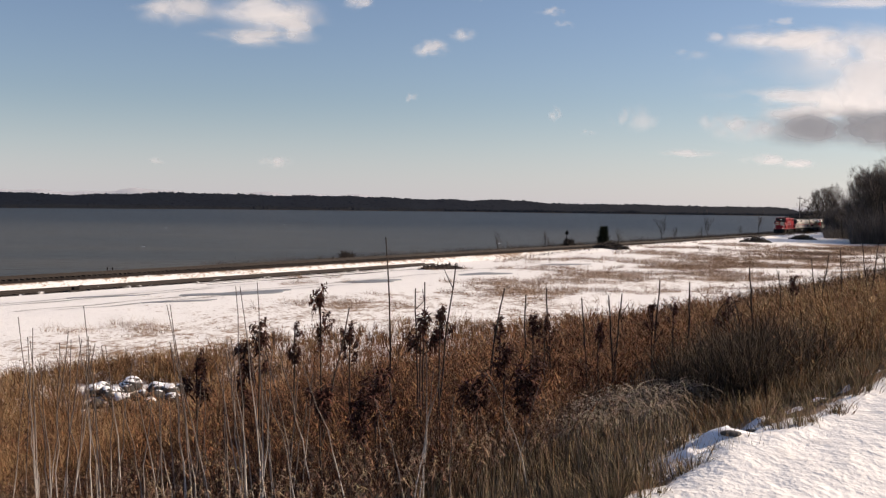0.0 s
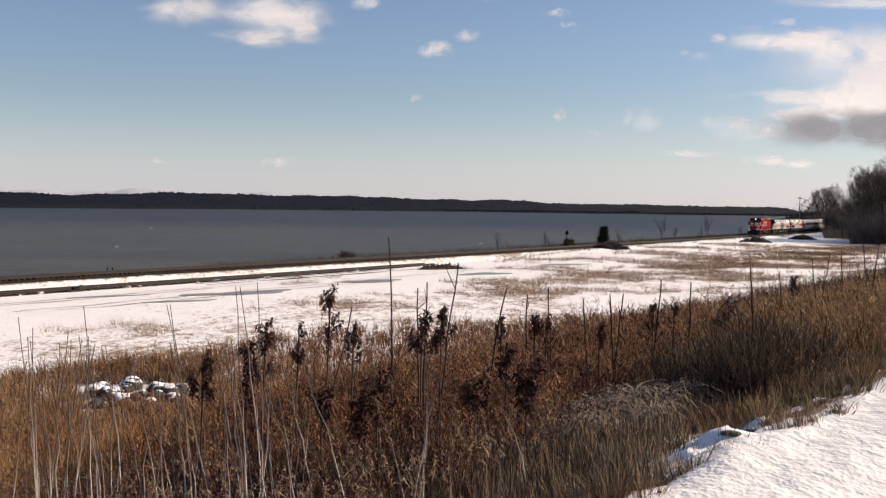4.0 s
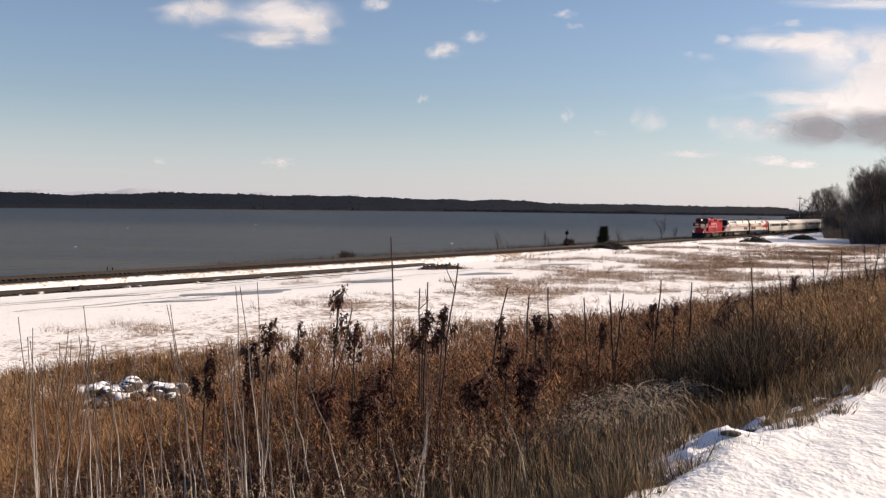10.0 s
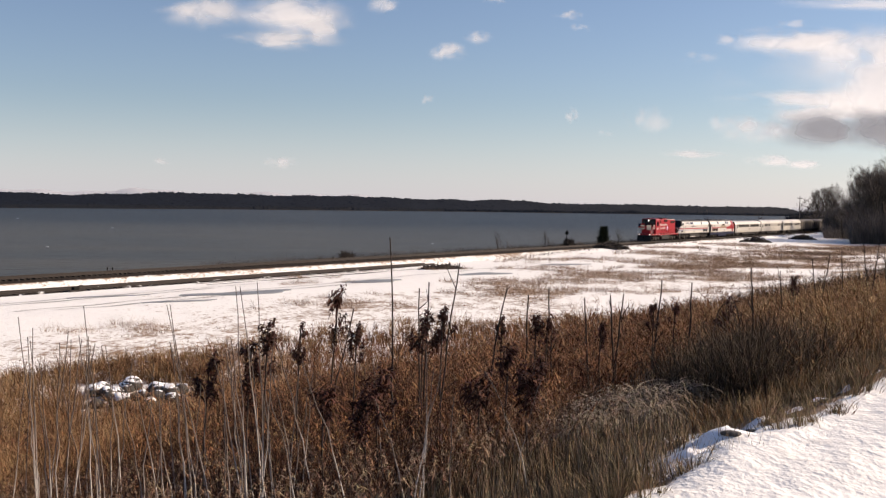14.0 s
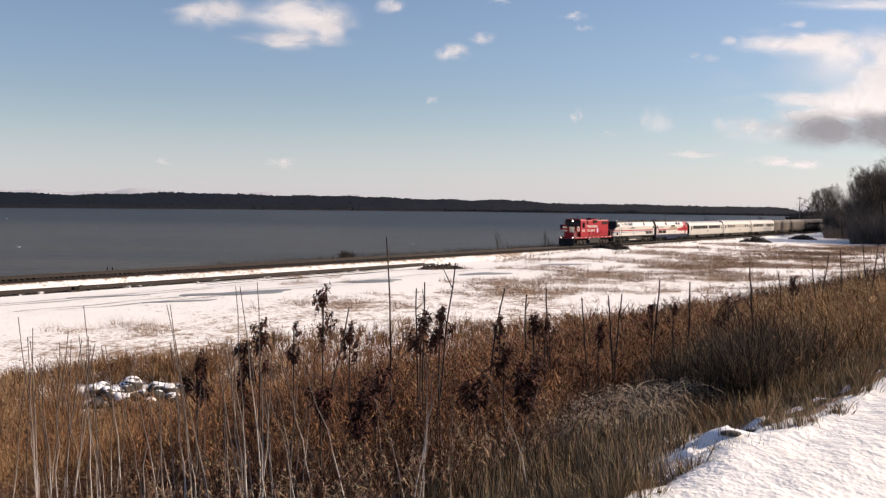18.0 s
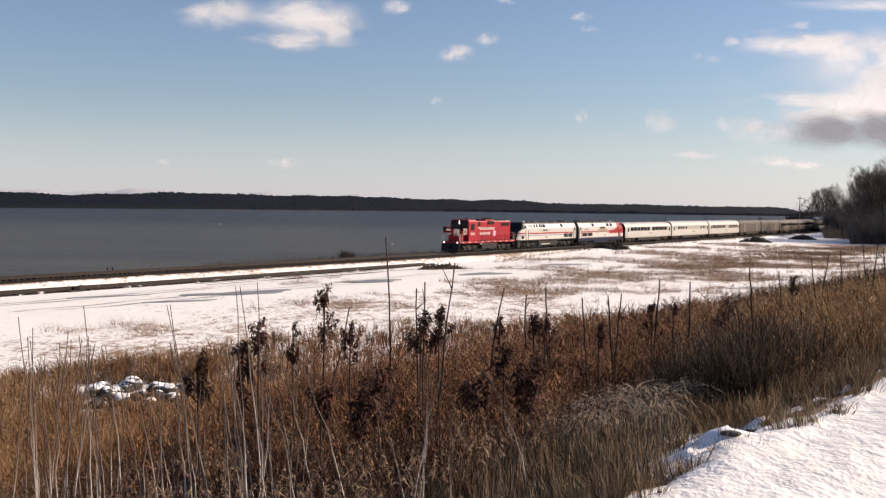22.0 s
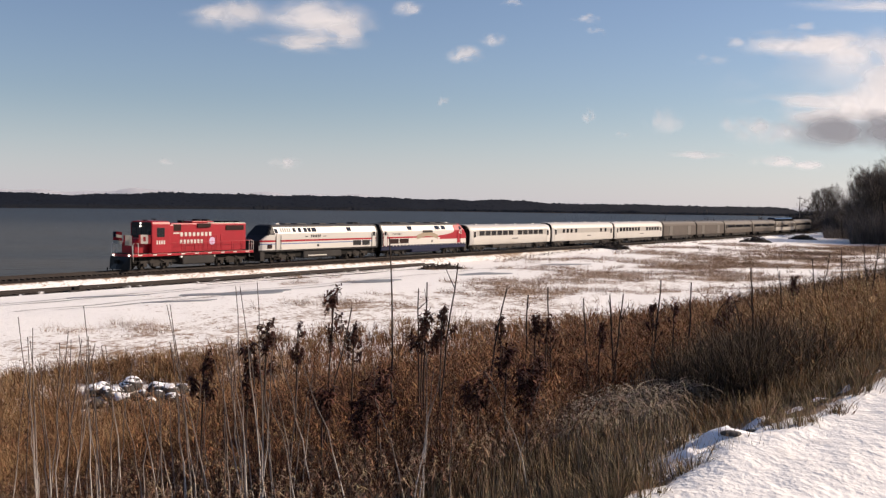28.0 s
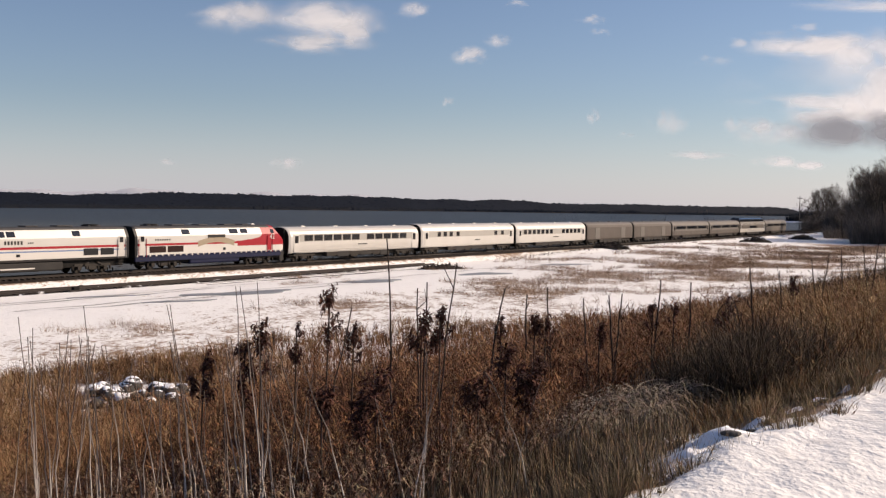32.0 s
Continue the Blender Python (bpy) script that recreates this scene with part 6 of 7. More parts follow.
def wooded_point():
    """A low wooded point of the far bank that ends in the lake."""
    cx, cy, d = 0.371 * 820, 820.0, 820.0
    bm = bmesh.new()
    bmesh.ops.create_uvsphere(bm, u_segments=24, v_segments=8, radius=1)
    for v in bm.verts:
        v.co = Vector((v.co.x * 36, v.co.y * 22, v.co.z * 1.8))
    me = bpy.data.meshes.new("wooded_point")
    bm.to_mesh(me)
    bm.free()
    me.materials.append(M_SNOW)
    ob = tagged(new("wooded_point", me), "low snowy point of land in the lake", "land", kind="structure")
    ob.location = (cx, cy, 0)
    rs = np.random.RandomState(67)
    n = 2600
    an, r = rs.uniform(0, 6.28, n), np.sqrt(rs.uniform(0, 0.8, n))
    P = np.stack([cx + 34 * r * np.cos(an), cy + 18 * r * np.sin(an), 0.4 + 0 * r], -1)
    H = rs.uniform(4, 8.5, n) * (1 - 0.5 * r ** 3)
    D = np.stack([rs.normal(0, 0.25, n) * H, rs.normal(0, 0.25, n) * H, H], -1)
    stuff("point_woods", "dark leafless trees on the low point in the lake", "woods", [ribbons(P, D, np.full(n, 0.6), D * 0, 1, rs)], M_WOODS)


wooded_point()
thicket("field_brush", "thin dark brush standing at the field's edge", 0.30, 0.46, 40, 82, 1500, 1.35, 58, M_BRUSH, 0.024)


def cedar(az, d, h):
    x, y = az * d, d
    root = thing("evergreen_tree", "small dark evergreen beside the line", "tree")
    root.location = (x, y, gz(x, y))
    part("trunk", tube(bmesh.new(), [(0, 0, -0.2), (0.02, 0, h * 0.5), (0, 0, h * 0.95)], [0.07, 0.05, 0.01], 6), M_BARK, root)
    rs = np.random.RandomState(8)
    n = 1700
    f = rs.uniform(0.06, 1, n)
    an = rs.uniform(0, 6.28, n)
    r = 0.40 * h * np.sqrt(1 - f * 0.93) * rs.uniform(0.1, 0.8, n) * (1 + 0.3 * np.sin(an * 3 + f * 9))
    P = np.stack([r * np.cos(an), r * np.sin(an), f * h], -1)
    D = np.stack([np.cos(an), np.sin(an), 0.9 + 0 * an], -1) * (0.13 * h * rs.uniform(0.5, 1.2, n))[:, None]
    ob = new("crown", big_mesh("crown", *ribbons(P, D, np.full(n, 0.13), D * 0.2, 2, rs), M_CEDAR))
    ob.parent = root


def round_bush(az, d, h):
    """A low rounded leafless bush with a dense mesh of twigs."""
    x, y = az * d, d
    rs = np.random.RandomState(18)
    n = 700
    v = rs.normal(0, 1, (n, 3))
    v /= np.linalg.norm(v, axis=1)[:, None]
    v[:, 2] = np.abs(v[:, 2]) * 1.1 + 0.1
    D = v * (h * rs.uniform(0.5, 0.95, n))[:, None]
    P = rs.normal(0, 0.12, (n, 3)) * [1, 1, 0]
    rep = np.repeat(np.arange(n), 3)
    f = rs.uniform(0.4, 1, len(rep))[:, None]
    E = rs.normal(0, 0.16, (len(rep), 3)) * h
    c1, c2 = ribbons(P, D, np.full(n, 0.09), D * 0.1, 2, rs), ribbons(P[rep] + D[rep] * f, E, np.full(len(rep), 0.08), E * 0, 1, rs)
    ob = new("shore_bush", big_mesh("shore_bush", np.concatenate([c1[0], c2[0]]), np.concatenate([c1[1], c2[1] + len(c1[0])]), M_BARK))
    ob.location = (x, y, gz(x, y))
    tagged(ob, "round brown leafless bush beside the lake", "bush")


def brush_pile(az, d, w, h, seed, lift=0.0):
    x, y = az * d, d
    rs = random.Random(seed)
    bm = bmesh.new()
    for _ in range(420):
        a, r = rs.uniform(0, 6.28), w * 0.5 * math.sqrt(rs.uniform(0, 1))
        px, py = r * math.cos(a), r * 0.6 * math.sin(a)
        zz = h * max(0.0, 1 - (r / (w * 0.5)) ** 1.5) * rs.uniform(0.1, 1)
        v = Vector((rs.gauss(0, 1), rs.gauss(0, 0.6), rs.gauss(0, 0.22))).normalized() * rs.uniform(0.4, 1.3)
        p = Vector((px, py, zz))
        tube(bm, [p - v * 0.5, p + v * 0.1, p + v * 0.5 + Vector((0, 0, rs.uniform(0, 0.2)))], [0.075, 0.06, 0.025], 4, cap=False)
    me = bpy.data.meshes.new("deadfall")
    bm.to_mesh(me)
    bm.free()
    me.materials.append(M_BARK)
    ob = tagged(new("deadfall", me), "heap of dark cut branches lying in the snow", "brush pile", "brush piles")
    ob.location = (x, y, gz(x, y) + lift)


cedar(0.1562, 198, 3.6)
round_bush(-0.0935, 137, 1.8)
brush_pile(0.163, 172, 5.8, 1.2, 3)
brush_pile(0.304, 221, 6.5, 1.3, 4)
brush_pile(0.350, 250, 6.5, 1.3, 5)
brush_pile(0.0, 118, 4.5, 0.4, 6)


def switch_stand(az, d):
    root = thing("switch_stand", "dark switch stand with a round target beside the line", "railway signal")
    x, y = az * d, d
    root.location = (x, y, gz(x, y))
    part("post", tubes([[(0, 0, -0.1), (0, 0, 2.4)]], 0.07, 8), M_DARK, root)
    part("target", tube(bmesh.new(), [(0, -0.03, 2.35), (0, 0.03, 2.35)], 0.32, 14), M_DARK, root)
    part("base", boxes((-0.45, 0.45, -0.25, 0.25, -0.05, 0.45), bevel=0.04), M_DARK, root)
    part("lamp", boxes((-0.12, 0.12, -0.12, 0.12, 2.6, 2.85), bevel=0.02), M_GEAR, root)


switch_stand(0.1205, 181)
round_bush(0.1225, 183, 1.5)


def marker_post(az, d, h):
    root = thing("marker_post", "short dark wooden post on the lake bank", "post", "posts on the lake bank")
    x, y = az * d, d
    root.location = (x, y, gz(x, y))
    part("post", tube(bmesh.new(), [(0, 0, -0.3), (0.01, 0, h * 0.6), (0.03, 0, h)], [0.07, 0.065, 0.06], 7), M_DARK, root)
    part("cap", tube(bmesh.new(), [(0.03, 0, h), (0.03, 0, h + 0.07)], [0.075, 0.05], 7), M_GEAR, root)


marker_post(-0.3275, 96.5, 0.45)
marker_post(-0.3225, 97.5, 0.4)
marker_post(-0.1075, 131, 1.0)


def switch_machine(x, y):
    """A low hand throw beside the siding, half drifted in."""
    root = thing("switch_machine", "low dark hand-thrown switch beside the siding", "railway switch")
    root.matrix_basis = pose(x, y, gz(x, y), 0, 0, 57)
    part("base", boxes((-0.65, 0.65, -0.22, 0.22, -0.1, 0.14), bevel=0.03), M_GEAR, root)
    part("housing", boxes((-0.28, 0.28, -0.18, 0.18, 0.14, 0.42), bevel=0.05), M_DARK, root)
    part("lever", tubes([[(0.1, 0.0, 0.4), (0.55, 0.02, 0.5), (0.75, 0.02, 0.46)]], 0.035), M_DARK, root)
    part("connecting_rod", tubes([[(0.0, 0.2, 0.05), (0.0, 1.5, 0.05)]], 0.03), M_DARK, root)


switch_machine(-29.9, 83.4)


def bramble(az, el, d, reach, seed):
    """A bare arching cane with a few side shoots; its highest point at the given bearing."""
    rs = random.Random(seed)
    x, y = az * d, d
    z0 = gz(x, y)
    h = EYE_Z + el * d - z0
    root = thing("bramble", "bare dark bramble cane arching out of the weeds", "bramble", "bramble canes on the bank")
    root.location = (x - 0.35 * reach, y, z0)
    pts = [(reach * k / 9, 0.06 * math.sin(k + seed), h * math.sin(math.pi * min(0.18 + 0.62 * k / 9, 1.0)) / 1.0 if k else -0.05) for k in range(10)]
    part("cane", tube(bmesh.new(), pts, [0.0007 * d * (1 - 0.06 * k) for k in range(10)], 5), M_DSTEM, root)
    for k in (3, 5, 6, 8):
        p = Vector(pts[k])
        q = p + Vector((rs.uniform(-0.12, 0.25), rs.uniform(-0.15, 0.15), rs.uniform(-0.1, 0.28)))
        part("side_shoot", tube(bmesh.new(), [p, p.lerp(q, 0.5) + Vector((0, 0, 0.03)), q], [0.0006 * d, 0.0005 * d, 0.0003 * d], 4), M_DSTEM, root)


for i, (az, el, d, reach) in enumerate(((0.274, -0.089, 19, 0.45), (0.287, -0.092, 18.5, -0.38), (0.226, -0.164, 12.5, 0.3))):
    bramble(az, el, d, reach, i)
for az, el, d, lean in ((0.362, -0.046, 28, 0.2), (0.379, -0.040, 27, -0.2), (0.39, -0.036, 30, 0.1), (0.409, -0.030, 28, 0.2), (0.424, -0.026, 26, -0.2), (0.43, -0.034, 30, 0.1), (0.331, -0.058, 24, 0.1)):
    SWAY.append((sapling(az, el, d, lean, M_DSTEM, 4, 0.55), 0.2))


def utility_pole(az, d, h):
    root = thing("utility_pole", "tall weathered utility pole with a short crossarm", "utility pole")
    x, y = az * d, d
    root.location = (x, y, gz(x, y))
    part("post", tube(bmesh.new(), [(0, 0, -0.3), (0.05, 0, h)], [0.17, 0.11], 8), M_STEELD, root)
    part("crossarm", boxes((-0.9, 0.9, -0.06, 0.06, h - 0.9, h - 0.75)), M_BARK, root)
    for e in (-0.7, 0.7):
        part("insulator", tube(bmesh.new(), [(e, 0, h - 0.75), (e, 0, h - 0.55)], 0.06, 6), M_GEAR, root)


utility_pole(0.3465, 345, 12.5)


def cabin(x, y, w, dp, h, turn, wallm, label):
    root = thing("house", label, "house")
    root.matrix_basis = pose(x, y, gz(x, y), 0, 0, turn)
    part("wall", boxes((-w, w, -dp, -dp + 0.2, -0.5, h), (-w, w, dp - 0.2, dp, -0.5, h), (-w, -w + 0.2, -dp, dp, -0.5, h), (w - 0.2, w, -dp, dp, -0.5, h)), wallm, root)
    rf = part("roof", loft([[(-w - 0.4, -dp - 0.5, h - 0.1), (-w - 0.4, 0, h + dp * 0.75), (-w - 0.4, dp + 0.5, h - 0.1), (-w - 0.4, dp + 0.5, h + 0.12), (-w - 0.4, 0, h + dp * 0.75 + 0.25), (-w - 0.4, -dp - 0.5, h + 0.12)],
                            [(w + 0.4, -dp - 0.5, h - 0.1), (w + 0.4, 0, h + dp * 0.75), (w + 0.4, dp + 0.5, h - 0.1), (w + 0.4, dp + 0.5, h + 0.12), (w + 0.4, 0, h + dp * 0.75 + 0.25), (w + 0.4, -dp - 0.5, h + 0.12)]]), M_SNOW, root, "snow-covered gable roof")
    for e in (-0.5, 0.45):
        wd = part("window", boxes((w * e, w * e + 1.1, -dp - 0.03, -dp + 0.02, 1.0, 2.2), bevel=0.02), M_WHITE, root)
        part("pane", boxes((w * e + 0.1, w * e + 1.0, -dp - 0.04, -dp - 0.028, 1.1, 2.1)), M_GLASS, wd)
    part("chimney", boxes((w * 0.3, w * 0.3 + 0.6, 0.2, 0.8, h + 0.6, h + dp * 0.75 + 0.9)), M_STONE, root)


cabin(0.3765 * 408, 408, 4.2, 3.0, 4.6, 38, M_TANK, "dark house with a snow-covered roof among the trees")


M_DARKSTONE = mat("dark_wet_stone", (0.055, 0.05, 0.047), 0.9, var=0.25, scale=2, fine=25, bump=0.5)


def stones():
    rs = random.Random(12)
    for i in range(21):
        az = -0.340 + 0.0044 * i + rs.uniform(-0.004, 0.004)
        d = rs.uniform(33.6, 37.4)
        x, y = az * d, d
        root = thing("stone", "grey stone capped with snow among the weeds", "stone", "snow-capped stones")
        root.location = (x, y, gz(x, y))
        r = rs.uniform(0.2, 0.42)
        bm = bmesh.new()
        bmesh.ops.create_icosphere(bm, subdivisions=2, radius=r)
        for v in bm.verts:
            v.co *= 1 + 0.35 * noise.noise(v.co * 3 + Vector((i * 7, 0, 0)))
            v.co.z = v.co.z * 0.7 + r * 0.45
        part("rock", bm, M_DARKSTONE, root, smooth=True)
        if i % 3 == 1:
            root["label"] = "bare dark stone among snow-capped ones"
            continue
        bm = bmesh.new()
        bmesh.ops.create_icosphere(bm, subdivisions=3, radius=r * 1.02)
        for v in bm.verts:
            v.co *= 1 + 0.35 * noise.noise(v.co * 3 + Vector((i * 7, 0, 0)))
            v.co.z = max(v.co.z * 0.66 + r * 0.5, r * (0.72 + 0.6 * noise.noise(v.co * 2.6 + Vector((0, i * 5, 0)))))
            v.co.x *= 0.84
            v.co.y *= 0.84
        part("snow_cap", bm, M_SNOW, root, "white snow cap", True)


stones()


def half_buried_stone(x, y, r):
    """A flat dark stone that the melting road-side snow lays bare."""
    bm = bmesh.new()
    bmesh.ops.create_icosphere(bm, subdivisions=2, radius=r)
    for v in bm.verts:
        v.co *= 1 + 0.3 * noise.noise(v.co * 9)
        v.co.z *= 0.5
        v.co.x *= 1.7
    me = bpy.data.meshes.new("stone")
    bm.to_mesh(me)
    bm.free()
    me.materials.append(M_DARKSTONE)
    ob = tagged(new("stone", me), "dark flat stone half buried in the road-side snow", "stone")
    ob.location = (x, y, gz(x, y) + 0.15 * r)


def snow_mound(x, y, rx, ry, h, turn, seed):
    """A lump of old snow with a steep, uneven rim, lying on the verge."""
    n, k = 36, 9
    vs = [(0, 0, h)]
    c, s = math.cos(radians(turn)), math.sin(radians(turn))
    z0 = gz(x, y)
    for j in range(1, k + 1):
        q = j / k
        for i in range(n):
            an = 2 * math.pi * i / n
            rim = 1 + 0.28 * noise.noise(Vector((math.cos(an) * 1.6 + seed * 3.1, math.sin(an) * 1.6, 0)))
            u, v = q * rx * rim * math.cos(an), q * ry * rim * math.sin(an)
            px, py = u * c - v * s, u * s + v * c
            top = 0.55 * h * (1 - q ** 2.4) * (1 + 0.5 * noise.noise(Vector((px * 4.5, py * 4.5, seed)))) + 0.012 * noise.noise(Vector((px * 21, py * 21, seed)))
            vs.append((px, py, top + gz(x + px, y + py) - z0 - 0.035 * q ** 4))
    fs = [(0, 1 + i, 1 + (i + 1) % n) for i in range(n)]
    for j in range(k - 1):
        for i in range(n):
            a, b = 1 + j * n + i, 1 + j * n + (i + 1) % n
            fs.append((a, a + n, b + n, b))
    ob = new("snow_mound", mesh_of("snow_mound", vs, fs, M_SNOW, True))
    ob.location = (x, y, z0)
    tagged(ob, "lump of old white snow at the grassy verge", "snow mound", "snow lumps along the verge")


for row in ((2.24, 7.95, 0.46, 0.22, 0.045, 35, 1), (1.93, 8.75, 0.34, 0.13, 0.07, 40, 2), (2.78, 8.95, 0.26, 0.12, 0.015, 30, 3), (3.3, 9.55, 0.24, 0.11, 0.035, 40, 4), (3.72, 9.95, 0.22, 0.1, 0.03, 50, 5),
            (1.62, 7.25, 0.24, 0.1, 0.035, 50, 6), (4.3, 10.75, 0.26, 0.12, 0.035, 45, 7), (1.85, 7.55, 0.24, 0.12, 0.04, 30, 8), (4.95, 11.75, 0.3, 0.12, 0.035, 50, 9)):
    snow_mound(*row)
half_buried_stone(2.20, 7.75, 0.05)
half_buried_stone(2.62, 8.55, 0.05)


def flat_patch(name, label, az, d, w, l, m, seed, turn=33.0):
    """A thin irregular sheet lying on the field, stretched along the railway."""
    rs = random.Random(seed)
    cx, cy = az * d, d
    bm = bmesh.new()
    ring = []
    n = 40
    ph = [rs.uniform(0, 6.28) for _ in range(4)]
    for k in range(n):
        a = 2 * math.pi * k / n
        r = 1 + 0.22 * math.sin(2 * a + ph[0]) + 0.16 * math.sin(3 * a + ph[1]) + 0.1 * math.sin(5 * a + ph[2])
        u, v = l * r * math.cos(a), w * r * math.sin(a)
        c, s = math.sin(radians(turn)), math.cos(radians(turn))
        x, y = cx + u * c - v * s, cy + u * s + v * c
        ring.append((x, y))
    vs = [bm.verts.new((x - cx, y - cy, gz(x, y) + 0.05 - gz(cx, cy))) for x, y in ring]
    lo = [bm.verts.new((x - cx, y - cy, gz(x, y) - 0.05 - gz(cx, cy))) for x, y in ring]
    mid = bm.verts.new((0, 0, 0.05))
    for k in range(n):
        bm.faces.new((mid, vs[k], vs[(k + 1) % n]))
        bm.faces.new((vs[k], lo[k], lo[(k + 1) % n], vs[(k + 1) % n]))
    me = bpy.data.meshes.new(name)
    bm.to_mesh(me)
    bm.free()
    me.materials.append(m)
    ob = tagged(new(name, me), label, "ice patch", "frozen puddles")
    ob.location = (cx, cy, gz(cx, cy))


for az, d, w, l, turn, seed in ((-0.1945, 80.6, 1.9, 3.6, 62, 1), (-0.068, 95.0, 1.6, 2.9, 58, 2), (0.040, 107.5, 1.5, 2.6, 58, 3), (-0.33, 77, 0.5, 2.6, 52, 4), (0.120, 128.0, 1.1, 3.4, 58, 5), (-0.255, 72.5, 0.4, 3.0, 60, 6)):
    flat_patch("frozen_puddle", "grey frozen puddle in the snowy field", az, d, w, l, M_ICE, seed, turn)


# ---- ruts and whitecaps ----
def tyre_rut(s_line, a0, a1, seed):
    """A shallow dark wheel rut in the snow, running with the railway."""
    rs = random.Random(seed)
    bm = bmesh.new()
    ph = rs.uniform(0, 6)
    prev = None
    for a in np.arange(a0, a1, 2.0):
        w = 0.13 + 0.06 * math.sin(a * 0.9 + ph)
        off = s_line + 0.7 * math.sin(a / 23 + ph) + 0.2 * math.sin(a / 7)
        row = []
        for e in (-w, w):
            x, y = from_strip(a, off + e)
            row.append(bm.verts.new((float(x), float(y), gz(x, y) + 0.02)))
        if prev:
            bm.faces.new((prev[0], row[0], row[1], prev[1]))
        prev = row
    bmesh.ops.solidify(bm, geom=bm.faces[:], thickness=0.03)
    me = bpy.data.meshes.new("tyre_rut")
    bm.to_mesh(me)
    bm.free()
    me.materials.append(M_RUT)
    tagged(new("tyre_rut", me), "dark wheel rut pressed into the snowy field", "wheel rut", "wheel ruts")


M_RUT = mat("packed_slush", (0.48, 0.47, 0.47), 0.8, var=0.25, scale=0.4, fine=5)
for s_line, a0, a1 in ((61.5, -110, -38), (63.2, -110, -30), (57.0, -62, -20), (55.4, -60, -24), (58.5, -28, 22)):
    tyre_rut(S0 - 75.5 + s_line, a0, a1, int(a1 * 3))

WAVES = []
M_FOAM = mat("foam", (0.75, 0.76, 0.76), 0.7, var=0.1, scale=2, fine=15)


def whitecap(az, d, size):
    bm = bmesh.new()
    bmesh.ops.create_icosphere(bm, subdivisions=2, radius=1)
    for v in bm.verts:
        k = 1 + 0.4 * noise.noise(v.co * 2.3 + Vector((d, az * 50, 0)))
        v.co = Vector((v.co.x * size * k, v.co.y * size * 0.5 * k, v.co.z * 0.12 * k))
    me = bpy.data.meshes.new("whitecap")
    bm.to_mesh(me)
    bm.free()
    me.materials.append(M_FOAM)
    ob = tagged(new("whitecap", me), "small white foam crest on a lake wave", "wave crest", "whitecaps")
    ob.location = (az * d, d, 0.02)
    WAVES.append(ob)


for az, d, size in ((-0.40, 185, 0.7), (-0.33, 330, 0.9), (-0.02, 230, 0.7), (-0.20, 420, 1.1), (0.10, 420, 0.9), (-0.42, 480, 1.2)):
    whitecap(az, d, size * 0.5)


# ---- far shore ----
def far_woods():
    rs = np.random.RandomState(61)
    base = bmesh.new()
    bmesh.ops.create_icosphere(base, subdivisions=1, radius=1)
    bv = np.array([v.co[:] for v in base.verts])
    bv[:, 2] = np.clip(bv[:, 2], -1, 0.62) / 0.62
    bv[:, :2] *= 1.15
    bf = np.array([[l.index for l in f.verts] for f in base.faces])
    base.free()
    n = 38000
    t = rs.uniform(-0.75, 0.62, n)
    front = np.arange(n) > n - 9000
    e = np.where(front, rs.uniform(0, 9, n), rs.uniform(0, 1, n) ** 1.5 * 230 + 1)
    y = far_shore_y(t) + e
    x = t * y
    z = ground_z(x, y) - 1.2
    rad = np.where(front, rs.uniform(3.5, 6.0, n), rs.uniform(3.2, 6.2, n))
    hh = np.where(front, rs.uniform(6.5, 8.5, n), rs.uniform(7.5, 10.0, n)) * (0.9 + 0.3 * vnoise(x, y, 120, 62))
    V = bv[None] * (1 + 0.09 * rs.normal(0, 1, (n, len(bv), 1)))
    V = V * np.stack([rad, rad, hh * 0.94], -1)[:, None] + np.stack([x, y, z], -1)[:, None]
    F = (bf[None] + (np.arange(n) * len(bv))[:, None, None]).reshape(-1, 3)
    me = bpy.data.meshes.new("far_woods")
    me.from_pydata(V.reshape(-1, 3).tolist(), [], F.tolist())
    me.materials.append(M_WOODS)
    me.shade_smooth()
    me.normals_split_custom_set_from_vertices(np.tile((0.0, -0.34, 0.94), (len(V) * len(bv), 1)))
    # a pale broken line of shore ice and snow under the trees
    t = np.linspace(-0.7, 0.6, 900)
    y = far_shore_y(t) - 2
    up = np.clip(1.1 + 2.6 * vnoise(t * 1500, 0 * t, 90, 63), 0.05, 2.2)
    vs = np.concatenate([np.stack([t * y, y, 0 * t], -1), np.stack([t * y, y + 5, up], -1), np.stack([t * y, y + 12, 0 * t - 0.5], -1)])
    k = len(t)
    fs = [(r * k + i, r * k + i + 1, (r + 1) * k + i + 1, (r + 1) * k + i) for r in (0, 1) for i in range(k - 1)]
    tagged(new("far_shore", mesh_of("far_shore", vs.tolist(), fs, M_ICE, True)), "pale icy shoreline under the far woods", "shore", kind="structure")
    tagged(new("far_woods", me), "dark leafless woods along the far shore", "woods", kind="stuff")


far_woods()


